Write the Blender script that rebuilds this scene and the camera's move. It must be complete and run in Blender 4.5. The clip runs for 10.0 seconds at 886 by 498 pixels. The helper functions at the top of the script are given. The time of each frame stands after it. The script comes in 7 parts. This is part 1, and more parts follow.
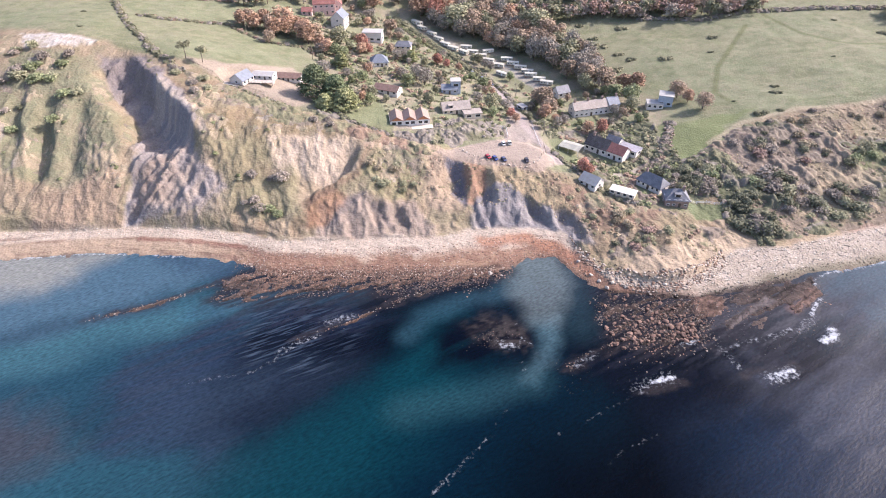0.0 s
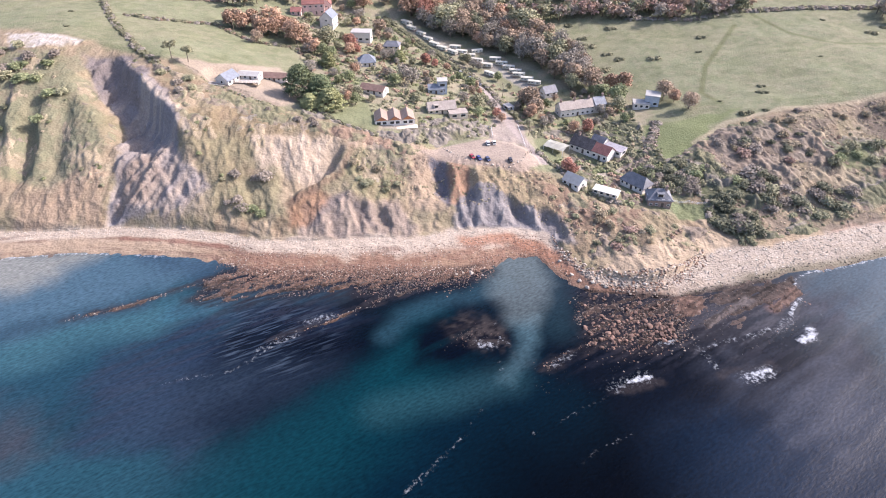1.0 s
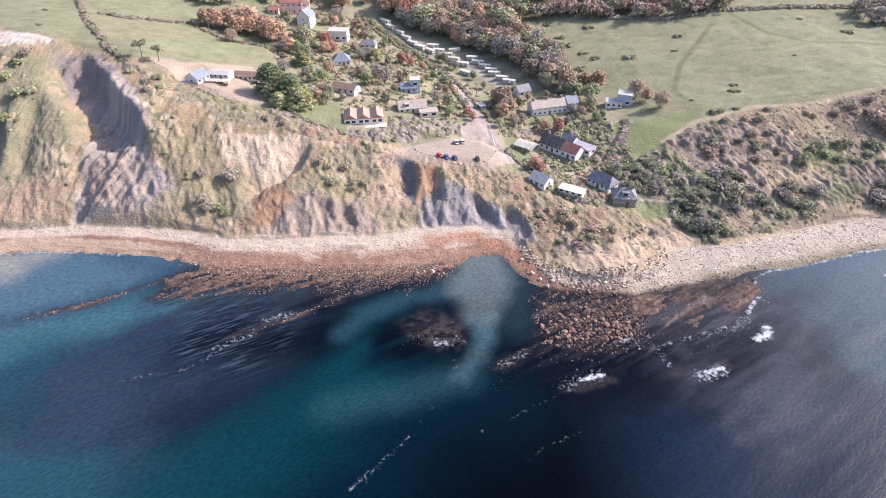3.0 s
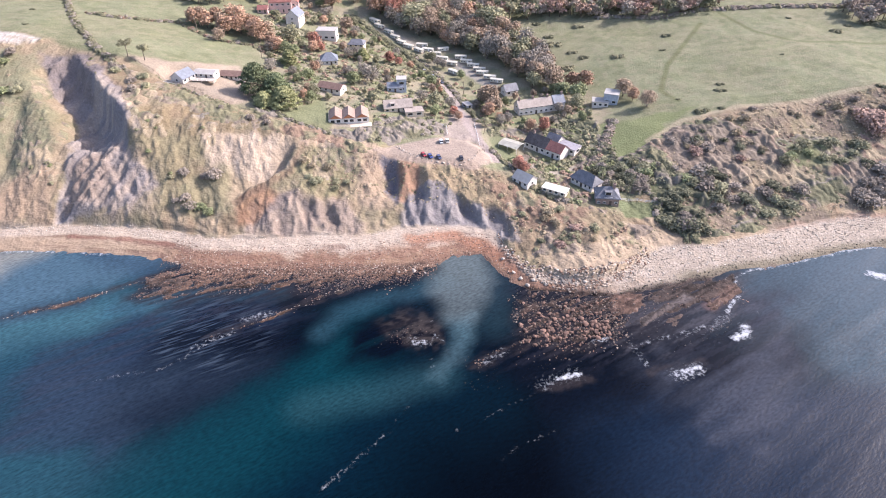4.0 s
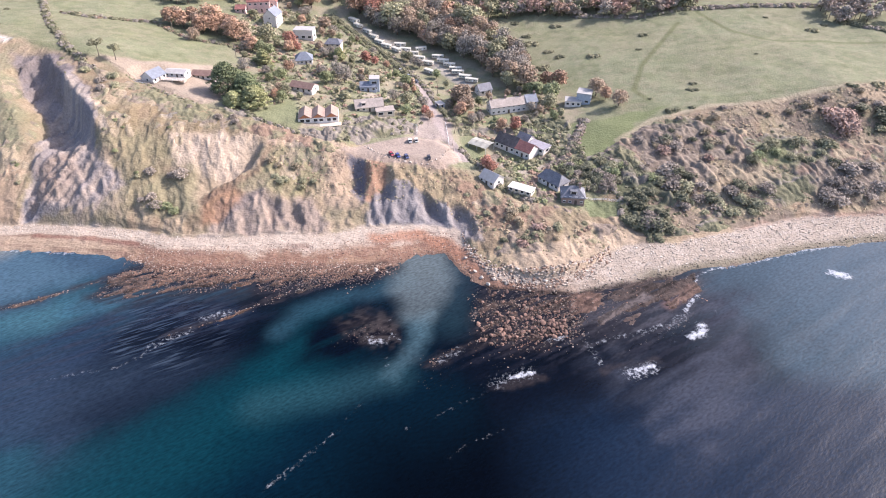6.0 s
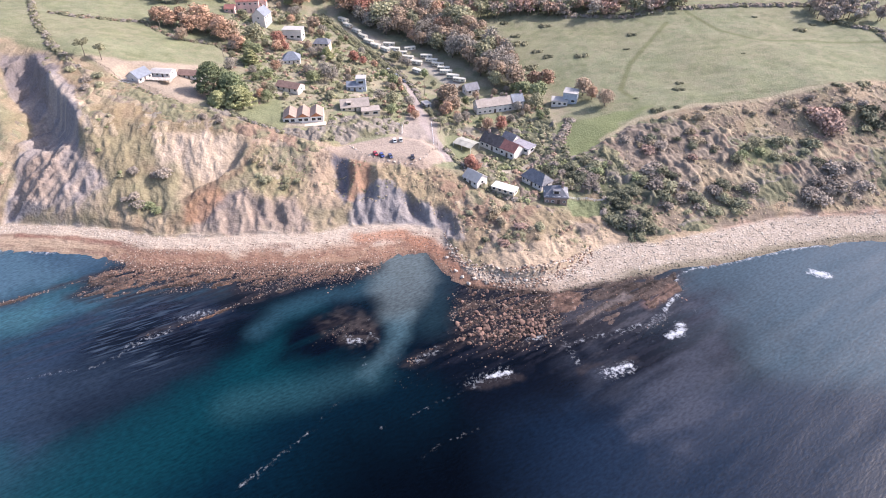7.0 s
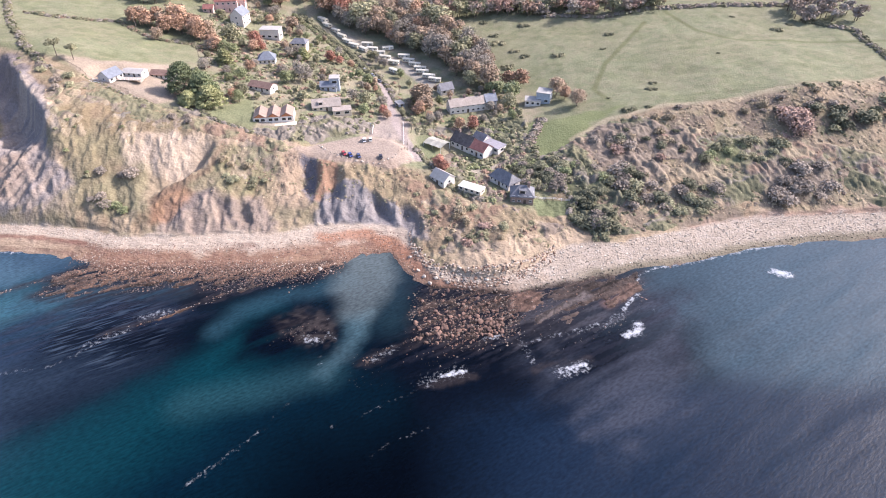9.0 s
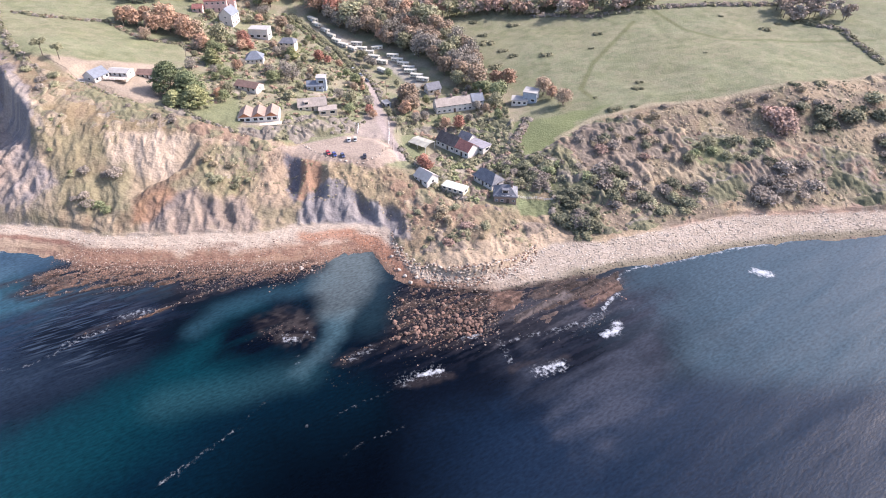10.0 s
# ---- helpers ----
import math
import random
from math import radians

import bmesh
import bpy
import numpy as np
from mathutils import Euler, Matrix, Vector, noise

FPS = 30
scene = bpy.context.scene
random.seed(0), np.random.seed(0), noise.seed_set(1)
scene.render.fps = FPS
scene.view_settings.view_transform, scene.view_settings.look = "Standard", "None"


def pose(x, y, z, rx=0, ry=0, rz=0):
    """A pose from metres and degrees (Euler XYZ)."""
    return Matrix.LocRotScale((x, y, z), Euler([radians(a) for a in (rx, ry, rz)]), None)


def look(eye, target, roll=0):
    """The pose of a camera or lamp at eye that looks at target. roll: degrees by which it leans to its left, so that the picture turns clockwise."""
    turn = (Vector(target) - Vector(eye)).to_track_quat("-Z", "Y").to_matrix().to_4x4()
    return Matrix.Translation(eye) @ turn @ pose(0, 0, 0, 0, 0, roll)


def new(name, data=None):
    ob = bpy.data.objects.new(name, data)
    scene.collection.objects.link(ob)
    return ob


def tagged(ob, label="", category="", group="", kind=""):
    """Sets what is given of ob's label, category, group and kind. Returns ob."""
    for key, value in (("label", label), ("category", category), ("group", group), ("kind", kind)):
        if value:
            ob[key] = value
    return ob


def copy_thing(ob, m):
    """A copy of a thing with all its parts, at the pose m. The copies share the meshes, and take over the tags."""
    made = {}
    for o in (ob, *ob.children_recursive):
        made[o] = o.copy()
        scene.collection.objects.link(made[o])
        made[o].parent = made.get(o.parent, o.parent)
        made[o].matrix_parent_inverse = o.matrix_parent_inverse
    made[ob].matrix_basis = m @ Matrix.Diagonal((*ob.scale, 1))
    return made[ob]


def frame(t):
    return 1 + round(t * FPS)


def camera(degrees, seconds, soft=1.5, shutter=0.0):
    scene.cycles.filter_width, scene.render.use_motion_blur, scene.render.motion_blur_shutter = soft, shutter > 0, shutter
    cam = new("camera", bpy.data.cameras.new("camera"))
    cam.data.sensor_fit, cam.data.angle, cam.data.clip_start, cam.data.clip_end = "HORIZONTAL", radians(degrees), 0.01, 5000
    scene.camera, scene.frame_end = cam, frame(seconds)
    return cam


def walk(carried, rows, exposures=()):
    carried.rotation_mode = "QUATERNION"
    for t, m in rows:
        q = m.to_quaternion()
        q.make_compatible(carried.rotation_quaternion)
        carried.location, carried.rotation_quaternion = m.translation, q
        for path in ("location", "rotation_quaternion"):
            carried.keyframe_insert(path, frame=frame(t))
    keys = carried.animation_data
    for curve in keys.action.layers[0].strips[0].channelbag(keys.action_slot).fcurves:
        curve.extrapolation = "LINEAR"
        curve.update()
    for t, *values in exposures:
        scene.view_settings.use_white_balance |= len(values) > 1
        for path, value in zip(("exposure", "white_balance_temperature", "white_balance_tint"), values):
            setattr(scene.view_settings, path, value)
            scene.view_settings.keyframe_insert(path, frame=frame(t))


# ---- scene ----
cam = camera(73.7, 10.0, soft=1.0)
METRES, EYE, TILT, LEAN, TURN = 65.0, 129.0, -37.4, 0.0, 0.0
ROWS = [
    (0.0, 0.0, 0.0, 0.0, 0.0, 0.0, -0.0),
    (0.5, 0.0486, -0.0018, -0.0007, -0.01, -0.01, -0.01),
    (1.0, 0.0991, -0.0034, -0.0009, -0.0, -0.01, -0.0),
    (1.5, 0.1491, -0.0048, -0.0018, 0.01, -0.02, -0.02),
    (2.0, 0.1989, -0.0066, -0.0021, -0.01, -0.04, -0.01),
    (2.5, 0.2488, -0.008, -0.0026, -0.04, -0.07, -0.01),
    (4.0, 0.3999, -0.012, -0.0036, -0.01, -0.17, -0.0),
    (4.5, 0.4497, -0.0136, -0.0052, -0.02, -0.17, 0.0),
    (5.0, 0.4996, -0.0155, -0.0048, -0.02, -0.2, 0.01),
    (5.5, 0.5494, -0.0172, -0.0052, -0.02, -0.21, 0.01),
    (7.0, 0.7004, -0.0206, -0.0068, -0.0, -0.24, 0.03),
    (7.5, 0.7491, -0.0221, -0.0079, -0.01, -0.26, 0.04),
    (8.0, 0.7993, -0.0241, -0.0071, -0.01, -0.29, 0.04),
    (8.5, 0.8493, -0.0261, -0.0069, -0.0, -0.3, 0.04),
    (9.0, 0.8989, -0.0277, -0.0065, 0.02, -0.29, 0.04),
    (9.5, 0.949, -0.0291, -0.0072, 0.03, -0.3, 0.04),
    (10.0, 0.9994, -0.0308, -0.0073, 0.04, -0.33, 0.04),
]
walk(cam, [(t, pose(0, 0, EYE, TILT, LEAN, TURN) @ pose(METRES * x, METRES * y, METRES * z, 90 + pitch, roll, yaw)) for t, x, y, z, yaw, pitch, roll in ROWS],
     exposures=[(0.0, 1.35, 6300, 23), (10.0, 1.35, 6300, 23)])

# ---- daylight: low autumn sun from the east-south-east, clear pale sky ----
SUN_AZ, SUN_EL = radians(72), radians(36)
SUN_DIR = Vector((math.sin(SUN_AZ) * math.cos(SUN_EL), math.cos(SUN_AZ) * math.cos(SUN_EL), math.sin(SUN_EL)))
world = bpy.data.worlds.new("sky")
scene.world = world
world.use_nodes = True
wn = world.node_tree.nodes
sky = wn.new("ShaderNodeTexSky")
sky.sky_type = "NISHITA"
sky.sun_disc = False
sky.sun_elevation, sky.sun_rotation = SUN_EL, SUN_AZ
sky.air_density, sky.dust_density, sky.ozone_density = 1.0, 2.5, 1.0
wn["Background"].inputs["Strength"].default_value = 0.13
world.node_tree.links.new(sky.outputs[0], wn["Background"].inputs["Color"])
sun = new("sun", bpy.data.lights.new("sun", "SUN"))
sun.data.energy, sun.data.angle, sun.data.color = 3.1, radians(0.6), (1.0, 0.94, 0.87)
sun.matrix_world = look(SUN_DIR * 600, (0, 0, 0))


# ---- small tools ----
def lattice(seed):
    return np.random.RandomState(seed).rand(256, 256)


TABLES = [lattice(s) for s in range(12)]


def vnoise(x, y, seed=0):
    """Smooth value noise, 0 to 1, on arrays."""
    table = TABLES[seed % 12]
    xi, yi = np.floor(x).astype(int), np.floor(y).astype(int)
    fx, fy = x - xi, y - yi
    fx, fy = fx * fx * (3 - 2 * fx), fy * fy * (3 - 2 * fy)
    a, b = table[xi & 255, yi & 255], table[(xi + 1) & 255, yi & 255]
    c, d = table[xi & 255, (yi + 1) & 255], table[(xi + 1) & 255, (yi + 1) & 255]
    return (a * (1 - fx) + b * fx) * (1 - fy) + (c * (1 - fx) + d * fx) * fy


def fbm(x, y, seed=0, octaves=4, gain=0.5):
    total, amp, norm = 0.0, 1.0, 0.0
    for i in range(octaves):
        total = total + amp * vnoise(x * 2 ** i + 17.3 * i, y * 2 ** i - 9.1 * i, seed + i)
        norm += amp
        amp *= gain
    return total / norm


def cells(x, y, seed=0):
    """Cell noise: distance to the nearest seed point, and that cell's own random number."""
    t1, t2, t3 = TABLES[seed % 12], TABLES[(seed + 1) % 12], TABLES[(seed + 2) % 12]
    xi, yi = np.floor(x).astype(int), np.floor(y).astype(int)
    best, own = np.full(np.shape(x), 9.0), np.zeros(np.shape(x))
    for i in (-1, 0, 1):
        for j in (-1, 0, 1):
            a, b = (xi + i) & 255, (yi + j) & 255
            d = np.hypot(xi + i + t1[a, b] - x, yi + j + t2[a, b] - y)
            near = d < best
            best, own = np.where(near, d, best), np.where(near, t3[a, b], own)
    return best, own


def step(a, b, v):
    u = np.clip((v - a) / (b - a), 0, 1)
    return u * u * (3 - 2 * u)


def line_dist(X, Y, pts):
    """Distance to a polyline, the share of its length at the nearest place, and the side (left positive)."""
    best = np.full(X.shape, 1e9)
    share, side = np.zeros(X.shape), np.zeros(X.shape)
    lens = [math.dist(p, q) for p, q in zip(pts, pts[1:])]
    run, total = 0.0, sum(lens)
    for (ax, ay), (bx, by), ln in zip(pts, pts[1:], lens):
        ux, uy = (bx - ax) / ln, (by - ay) / ln
        s = np.clip((X - ax) * ux + (Y - ay) * uy, 0, ln)
        dx, dy = X - ax - s * ux, Y - ay - s * uy
        d = np.hypot(dx, dy)
        near = d < best
        best = np.where(near, d, best)
        share = np.where(near, (run + s) / total, share)
        side = np.where(near, np.sign(ux * dy - uy * dx), side)
        run += ln
    return best, share, side


def stroke(X, Y, pts, width, soft=0.6, rough=0.0, scale=6.0):
    """1 on a band round a polyline, fading out."""
    d = line_dist(X, Y, pts)[0]
    if rough:
        d = d + rough * (fbm(X / scale, Y / scale, 3) - 0.5) * 2
    return 1 - step(width * (1 - soft), width * (1 + soft), d)


def area(X, Y, pts, soft=2.0, rough=2.0, scale=5.0):
    """1 inside a polygon, with a soft uneven edge."""
    ring = list(pts) + [pts[0]]
    d = line_dist(X, Y, ring)[0]
    inside = np.zeros(X.shape, bool)
    for (ax, ay), (bx, by) in zip(ring, ring[1:]):
        if ay != by:
            inside ^= ((ay > Y) != (by > Y)) & (X < (bx - ax) * (Y - ay) / (by - ay) + ax)
    d = np.where(inside, d, -d) + rough * (fbm(X / scale, Y / scale, 5) - 0.5) * 2
    return step(-soft, soft, d)


def blend(colour, tone, mask):
    return colour + (np.array(tone) - colour) * mask[..., None]


def mesh_object(name, verts, faces, material, colours=None, smooth=True, parent=None):
    """One mesh object from arrays; all faces have the same number of corners."""
    me = bpy.data.meshes.new(name)
    verts, faces = np.asarray(verts, np.float32), np.asarray(faces, np.int32)
    n, k = faces.shape
    me.vertices.add(len(verts))
    me.vertices.foreach_set("co", verts.ravel())
    me.loops.add(n * k)
    me.loops.foreach_set("vertex_index", faces.ravel())
    me.polygons.add(n)
    me.polygons.foreach_set("loop_start", np.arange(0, n * k, k, dtype=np.int32))
    me.update(calc_edges=True)
    me.polygons.foreach_set("use_smooth", np.full(n, smooth))
    if colours is not None:
        for key, values in colours.items():
            values = np.asarray(values, np.float32)
            if values.ndim == 1:
                me.attributes.new(key, "FLOAT", "POINT").data.foreach_set("value", values)
            else:
                rgba = np.c_[values, np.ones(len(values), np.float32)]
                me.attributes.new(key, "FLOAT_COLOR", "POINT").data.foreach_set("color", rgba.astype(np.float32).ravel())
    me.materials.append(material)
    ob = new(name, me)
    ob.parent = parent
    return ob


def part(name, bm, material, parent, label="", smooth=False):
    """Links a bmesh as one mesh object under a thing or a part."""
    me = bpy.data.meshes.new(name)
    bmesh.ops.recalc_face_normals(bm, faces=bm.faces)
    bm.to_mesh(me)
    bm.free()
    if smooth:
        me.polygons.foreach_set("use_smooth", np.full(len(me.polygons), True))
    me.materials.append(material)
    ob = new(name, me)
    ob.parent = parent
    return tagged(ob, label)


def box(bm, x0, y0, z0, x1, y1, z1, bevel=0.0):
    made = bmesh.ops.create_cube(bm, size=1, matrix=Matrix.LocRotScale(((x0 + x1) / 2, (y0 + y1) / 2, (z0 + z1) / 2), None, (x1 - x0, y1 - y0, z1 - z0)))
    if bevel:
        edges = list({e for v in made["verts"] for e in v.link_edges})
        bmesh.ops.bevel(bm, geom=edges, offset=bevel, segments=1, affect="EDGES", profile=0.5)
    return bm


def prism(bm, outline, y0, y1):
    """Solid from an outline in x and z, from y0 to y1."""
    a = [bm.verts.new((x, y0, z)) for x, z in outline]
    b = [bm.verts.new((x, y1, z)) for x, z in outline]
    bm.faces.new(a)
    bm.faces.new(b[::-1])
    n = len(a)
    for i in range(n):
        bm.faces.new((a[i], b[i], b[(i + 1) % n], a[(i + 1) % n]))
    return bm


# ---- materials ----
def material(name, rough=0.9, spec=0.3):
    m = bpy.data.materials.new(name)
    m.use_nodes = True
    b = m.node_tree.nodes["Principled BSDF"]
    b.inputs["Roughness"].default_value = rough
    b.inputs["Specular IOR Level"].default_value = spec
    return m, m.node_tree.nodes, m.node_tree.links, b


def grain(m_nodes, links, scale, detail=4.0, coords=None):
    n = m_nodes.new("ShaderNodeTexNoise")
    n.inputs["Scale"].default_value, n.inputs["Detail"].default_value = scale, detail
    if coords:
        links.new(coords, n.inputs["Vector"])
    return n


def remap(nodes, links, socket, lo, hi, a=0.3, b=0.7):
    r = nodes.new("ShaderNodeMapRange")
    r.inputs["From Min"].default_value, r.inputs["From Max"].default_value = a, b
    r.inputs["To Min"].default_value, r.inputs["To Max"].default_value = lo, hi
    links.new(socket, r.inputs["Value"])
    return r.outputs["Result"]


def times(nodes, links, colour, factor):
    v = nodes.new("ShaderNodeVectorMath")
    v.operation = "MULTIPLY"
    links.new(colour, v.inputs[0])
    links.new(factor, v.inputs[1])
    return v.outputs["Vector"]


def bump(nodes, links, bsdf, height, strength, distance):
    b = nodes.new("ShaderNodeBump")
    b.inputs["Strength"].default_value, b.inputs["Distance"].default_value = strength, distance
    links.new(height, b.inputs["Height"])
    links.new(b.outputs["Normal"], bsdf.inputs["Normal"])


def tinted(name, rough=0.95, spec=0.2, fine=1.3, coarse=0.16, swing=0.13, relief=0.22, crease=0.0, lean=(1.0, 0.45, 1.0)):
    """Material whose colour comes from the mesh's soil colour, broken up by grain at two scales and, if asked, by
    creases that run downhill, with their shade put into the colour.
    """
    m, n, l, b = material(name, rough, spec)
    att = n.new("ShaderNodeAttribute")
    att.attribute_name = "tint"
    pos = n.new("ShaderNodeNewGeometry").outputs["Position"]
    g1, g2 = grain(n, l, fine, 8, pos), grain(n, l, coarse, 3, pos)
    col = times(n, l, att.outputs["Color"], remap(n, l, g1.outputs["Fac"], 1 - swing, 1 + swing))
    col = times(n, l, col, remap(n, l, g2.outputs["Fac"], 1 - swing * 0.6, 1 + swing * 0.6))
    relief_from = g1.outputs["Fac"]
    if crease:
        stretch = n.new("ShaderNodeMapping")
        stretch.inputs["Rotation"].default_value = (0, 0, radians(20))
        stretch.inputs["Scale"].default_value = lean
        l.new(pos, stretch.inputs["Vector"])
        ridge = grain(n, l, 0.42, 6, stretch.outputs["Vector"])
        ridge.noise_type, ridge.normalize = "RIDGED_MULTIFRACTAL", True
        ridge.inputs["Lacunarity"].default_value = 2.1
        add = n.new("ShaderNodeMath")
        add.operation = "MULTIPLY_ADD"
        l.new(ridge.outputs["Fac"], add.inputs[0])
        wild = n.new("ShaderNodeAttribute")
        wild.attribute_name = "wild"
        l.new(remap(n, l, wild.outputs["Fac"], 0.1, 2.1, 0, 1), add.inputs[1])
        # crease shade in the colour: hollows darker, crests lighter, only on wild ground
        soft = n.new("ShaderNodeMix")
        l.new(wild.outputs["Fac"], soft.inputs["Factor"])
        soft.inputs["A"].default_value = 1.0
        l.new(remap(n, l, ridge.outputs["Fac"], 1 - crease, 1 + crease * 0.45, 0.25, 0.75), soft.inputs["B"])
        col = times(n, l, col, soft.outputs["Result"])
        l.new(g1.outputs["Fac"], add.inputs[2])
        relief_from = add.outputs[0]
    l.new(col, b.inputs["Base Color"])
    bump(n, l, b, relief_from, 0.8, relief)
    return m


def plain(name, colour, rough=0.8, swing=0.15, scale=3.0, metal=0.0, per_object=0.0, relief=0.02):
    """Painted or natural surface with blotches, grain and, if asked, a shift from thing to thing."""
    m, n, l, b = material(name, rough, 0.35)
    b.inputs["Metallic"].default_value = metal
    rgb = n.new("ShaderNodeRGB")
    rgb.outputs[0].default_value = (*colour, 1)
    coords = n.new("ShaderNodeTexCoord").outputs["Object"]
    g1, g2 = grain(n, l, scale, 5, coords), grain(n, l, scale * 0.17, 2, coords)
    col = times(n, l, rgb.outputs[0], remap(n, l, g1.outputs["Fac"], 1 - swing, 1 + swing))
    col = times(n, l, col, remap(n, l, g2.outputs["Fac"], 1 - swing * 0.7, 1 + swing * 0.7))
    if per_object:
        info = n.new("ShaderNodeObjectInfo")
        col = times(n, l, col, remap(n, l, info.outputs["Random"], 1 - per_object, 1 + per_object, 0, 1))
    l.new(col, b.inputs["Base Color"])
    bump(n, l, b, g1.outputs["Fac"], 0.5, relief)
    return m


def water_material():
    """Sea water: the colour of what lies below it with some sky sheen painted in, gloss over wind ripples that a mask
    lowers, ripple lines over weed painted paler, and foam.
    """
    m, n, l, b = material("sea_water", 0.2, 0.3)
    b.inputs["IOR"].default_value = 1.33
    att, foam, calm, weed = (n.new("ShaderNodeAttribute") for _ in range(4))
    att.attribute_name, foam.attribute_name, calm.attribute_name, weed.attribute_name = "tint", "foam", "calm", "weed"
    pos = n.new("ShaderNodeNewGeometry").outputs["Position"]
    turn = n.new("ShaderNodeMapping")
    turn.vector_type = "TEXTURE"
    turn.inputs["Rotation"].default_value = (0, 0, radians(32))
    turn.inputs["Scale"].default_value = (2.4, 1.0, 1.0)
    l.new(pos, turn.inputs["Vector"])
    ripples, chop = grain(n, l, 1.5, 5, turn.outputs["Vector"]), grain(n, l, 0.3, 3, turn.outputs["Vector"])
    froth = grain(n, l, 0.9, 12, pos)
    froth.inputs["Roughness"].default_value = 0.7
    # foam breaks up into lace
    cut = n.new("ShaderNodeMath")
    cut.operation = "MULTIPLY_ADD"
    l.new(foam.outputs["Fac"], cut.inputs[0])
    cut.inputs[1].default_value = 1.0
    l.new(remap(n, l, froth.outputs["Fac"], 0.0, 1.0, 0.36, 0.66), cut.inputs[2])
    thin = n.new("ShaderNodeMath")
    thin.operation = "MULTIPLY"
    l.new(remap(n, l, cut.outputs[0], 0.0, 0.75, 0.78, 1.6), thin.inputs[0])
    l.new(remap(n, l, foam.outputs["Fac"], 0.0, 1.0, 0.03, 0.4), thin.inputs[1])
    lace = thin.outputs[0]
    mix = n.new("ShaderNodeMix")
    mix.data_type, mix.clamp_factor = "RGBA", True
    l.new(lace, mix.inputs["Factor"])
    # light and dark of the wind ripples also goes into the tint
    l.new(times(n, l, att.outputs["Color"], remap(n, l, ripples.outputs["Fac"], 0.7, 1.3)), mix.inputs["A"])
    mix.inputs["B"].default_value = (0.5, 0.53, 0.56, 1)
    # ripple lines over the weed beds, their sheen painted as a paler blue
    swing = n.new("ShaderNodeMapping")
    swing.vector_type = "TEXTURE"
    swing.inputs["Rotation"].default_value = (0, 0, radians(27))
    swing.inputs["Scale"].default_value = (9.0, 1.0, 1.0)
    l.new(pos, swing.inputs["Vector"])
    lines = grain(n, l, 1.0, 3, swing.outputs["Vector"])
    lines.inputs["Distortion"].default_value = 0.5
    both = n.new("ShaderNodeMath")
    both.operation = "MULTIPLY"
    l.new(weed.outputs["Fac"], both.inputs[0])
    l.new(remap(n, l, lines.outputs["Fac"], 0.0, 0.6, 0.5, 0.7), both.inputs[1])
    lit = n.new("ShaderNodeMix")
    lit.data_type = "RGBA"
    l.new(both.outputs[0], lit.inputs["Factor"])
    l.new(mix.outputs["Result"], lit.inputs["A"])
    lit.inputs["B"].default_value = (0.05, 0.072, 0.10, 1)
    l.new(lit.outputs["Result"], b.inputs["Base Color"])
    rough = n.new("ShaderNodeMath")
    rough.operation = "MAXIMUM"
    l.new(remap(n, l, lace, 0.1, 0.8, 0, 1), rough.inputs[0])
    l.new(remap(n, l, calm.outputs["Fac"], 0.16, 0.08, 0, 1), rough.inputs[1])
    l.new(rough.outputs[0], b.inputs["Roughness"])
    l.new(remap(n, l, calm.outputs["Fac"], 0.44, 0.1, 0, 1), b.inputs["Specular IOR Level"])
    add = n.new("ShaderNodeMath")
    add.operation = "MULTIPLY_ADD"
    l.new(chop.outputs["Fac"], add.inputs[0])
    add.inputs[1].default_value = 0.6
    l.new(ripples.outputs["Fac"], add.inputs[2])
    comb = n.new("ShaderNodeMath")
    comb.operation = "ADD"
    l.new(add.outputs[0], comb.inputs[0])
    l.new(both.outputs[0], comb.inputs[1])
    bump(n, l, b, comb.outputs[0], 0.32, 0.2)
    return m


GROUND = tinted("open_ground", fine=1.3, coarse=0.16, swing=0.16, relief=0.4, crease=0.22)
WATER = water_material()

# ---- the land: cross-sections of the bay, heights in metres above the sea ----
STATIONS = np.array((-240, -200, -170, -145, -120, -100, -80, -60, -40, -20, 0, 20, 40, 60, 80, 100, 120, 140, 165, 190, 220, 260, 320), float)
LAND = []


def section(y, *heights):
    """Ground heights at the stations, along a line at y."""
    LAND.append((y, heights))


section(160, 10.1, 5.4, 0.8, -0.8, -1.8, -1.6, -0.7, 0.5, 0.7, 0.6, 0.3, 0.1, 0, 3.3, 4.9, 1.9, 1, 0.2, -0.9, -1.9, -2.6, -2.4, -2.9)
section(172, 13.3, 8.9, 3.4, 2.7, 1, 1.4, 1.8, 2.6, 2.9, 2.5, 1.9, 1.3, 1.3, 5.2, 6.9, 3.3, 2.8, 2, 1.2, 0.1, -0.3, 0.2, -0.6)
section(180, 15.6, 11.5, 6.2, 5.9, 4.1, 5.2, 5.4, 5.4, 6.1, 5.1, 3.4, 3.1, 3.5, 6.4, 6.9, 3.9, 5.2, 3.4, 2.9, 1.3, 1.4, 2.1, 1)
section(188, 17.9, 14.4, 10.1, 9.3, 9, 11.2, 10.8, 8.6, 9.7, 8.2, 5.9, 6.5, 7.2, 7.4, 6.3, 3.8, 6.1, 4.5, 5, 3.3, 3.6, 4.2, 2.8)
section(196, 20.3, 17.4, 14.2, 13.2, 13.7, 17.6, 16.4, 12.1, 12.6, 10.3, 8.4, 11.1, 10.5, 7.8, 6, 5.6, 7.4, 6.3, 6.8, 6.4, 6.4, 6.5, 4.8)
section(204, 22.7, 20.6, 18.3, 16.9, 17.7, 23.1, 21.1, 16.9, 15.9, 12.7, 10.8, 13.2, 11.6, 7.5, 5.9, 7.8, 8.5, 8.3, 8.8, 9.3, 9, 9, 7.1)
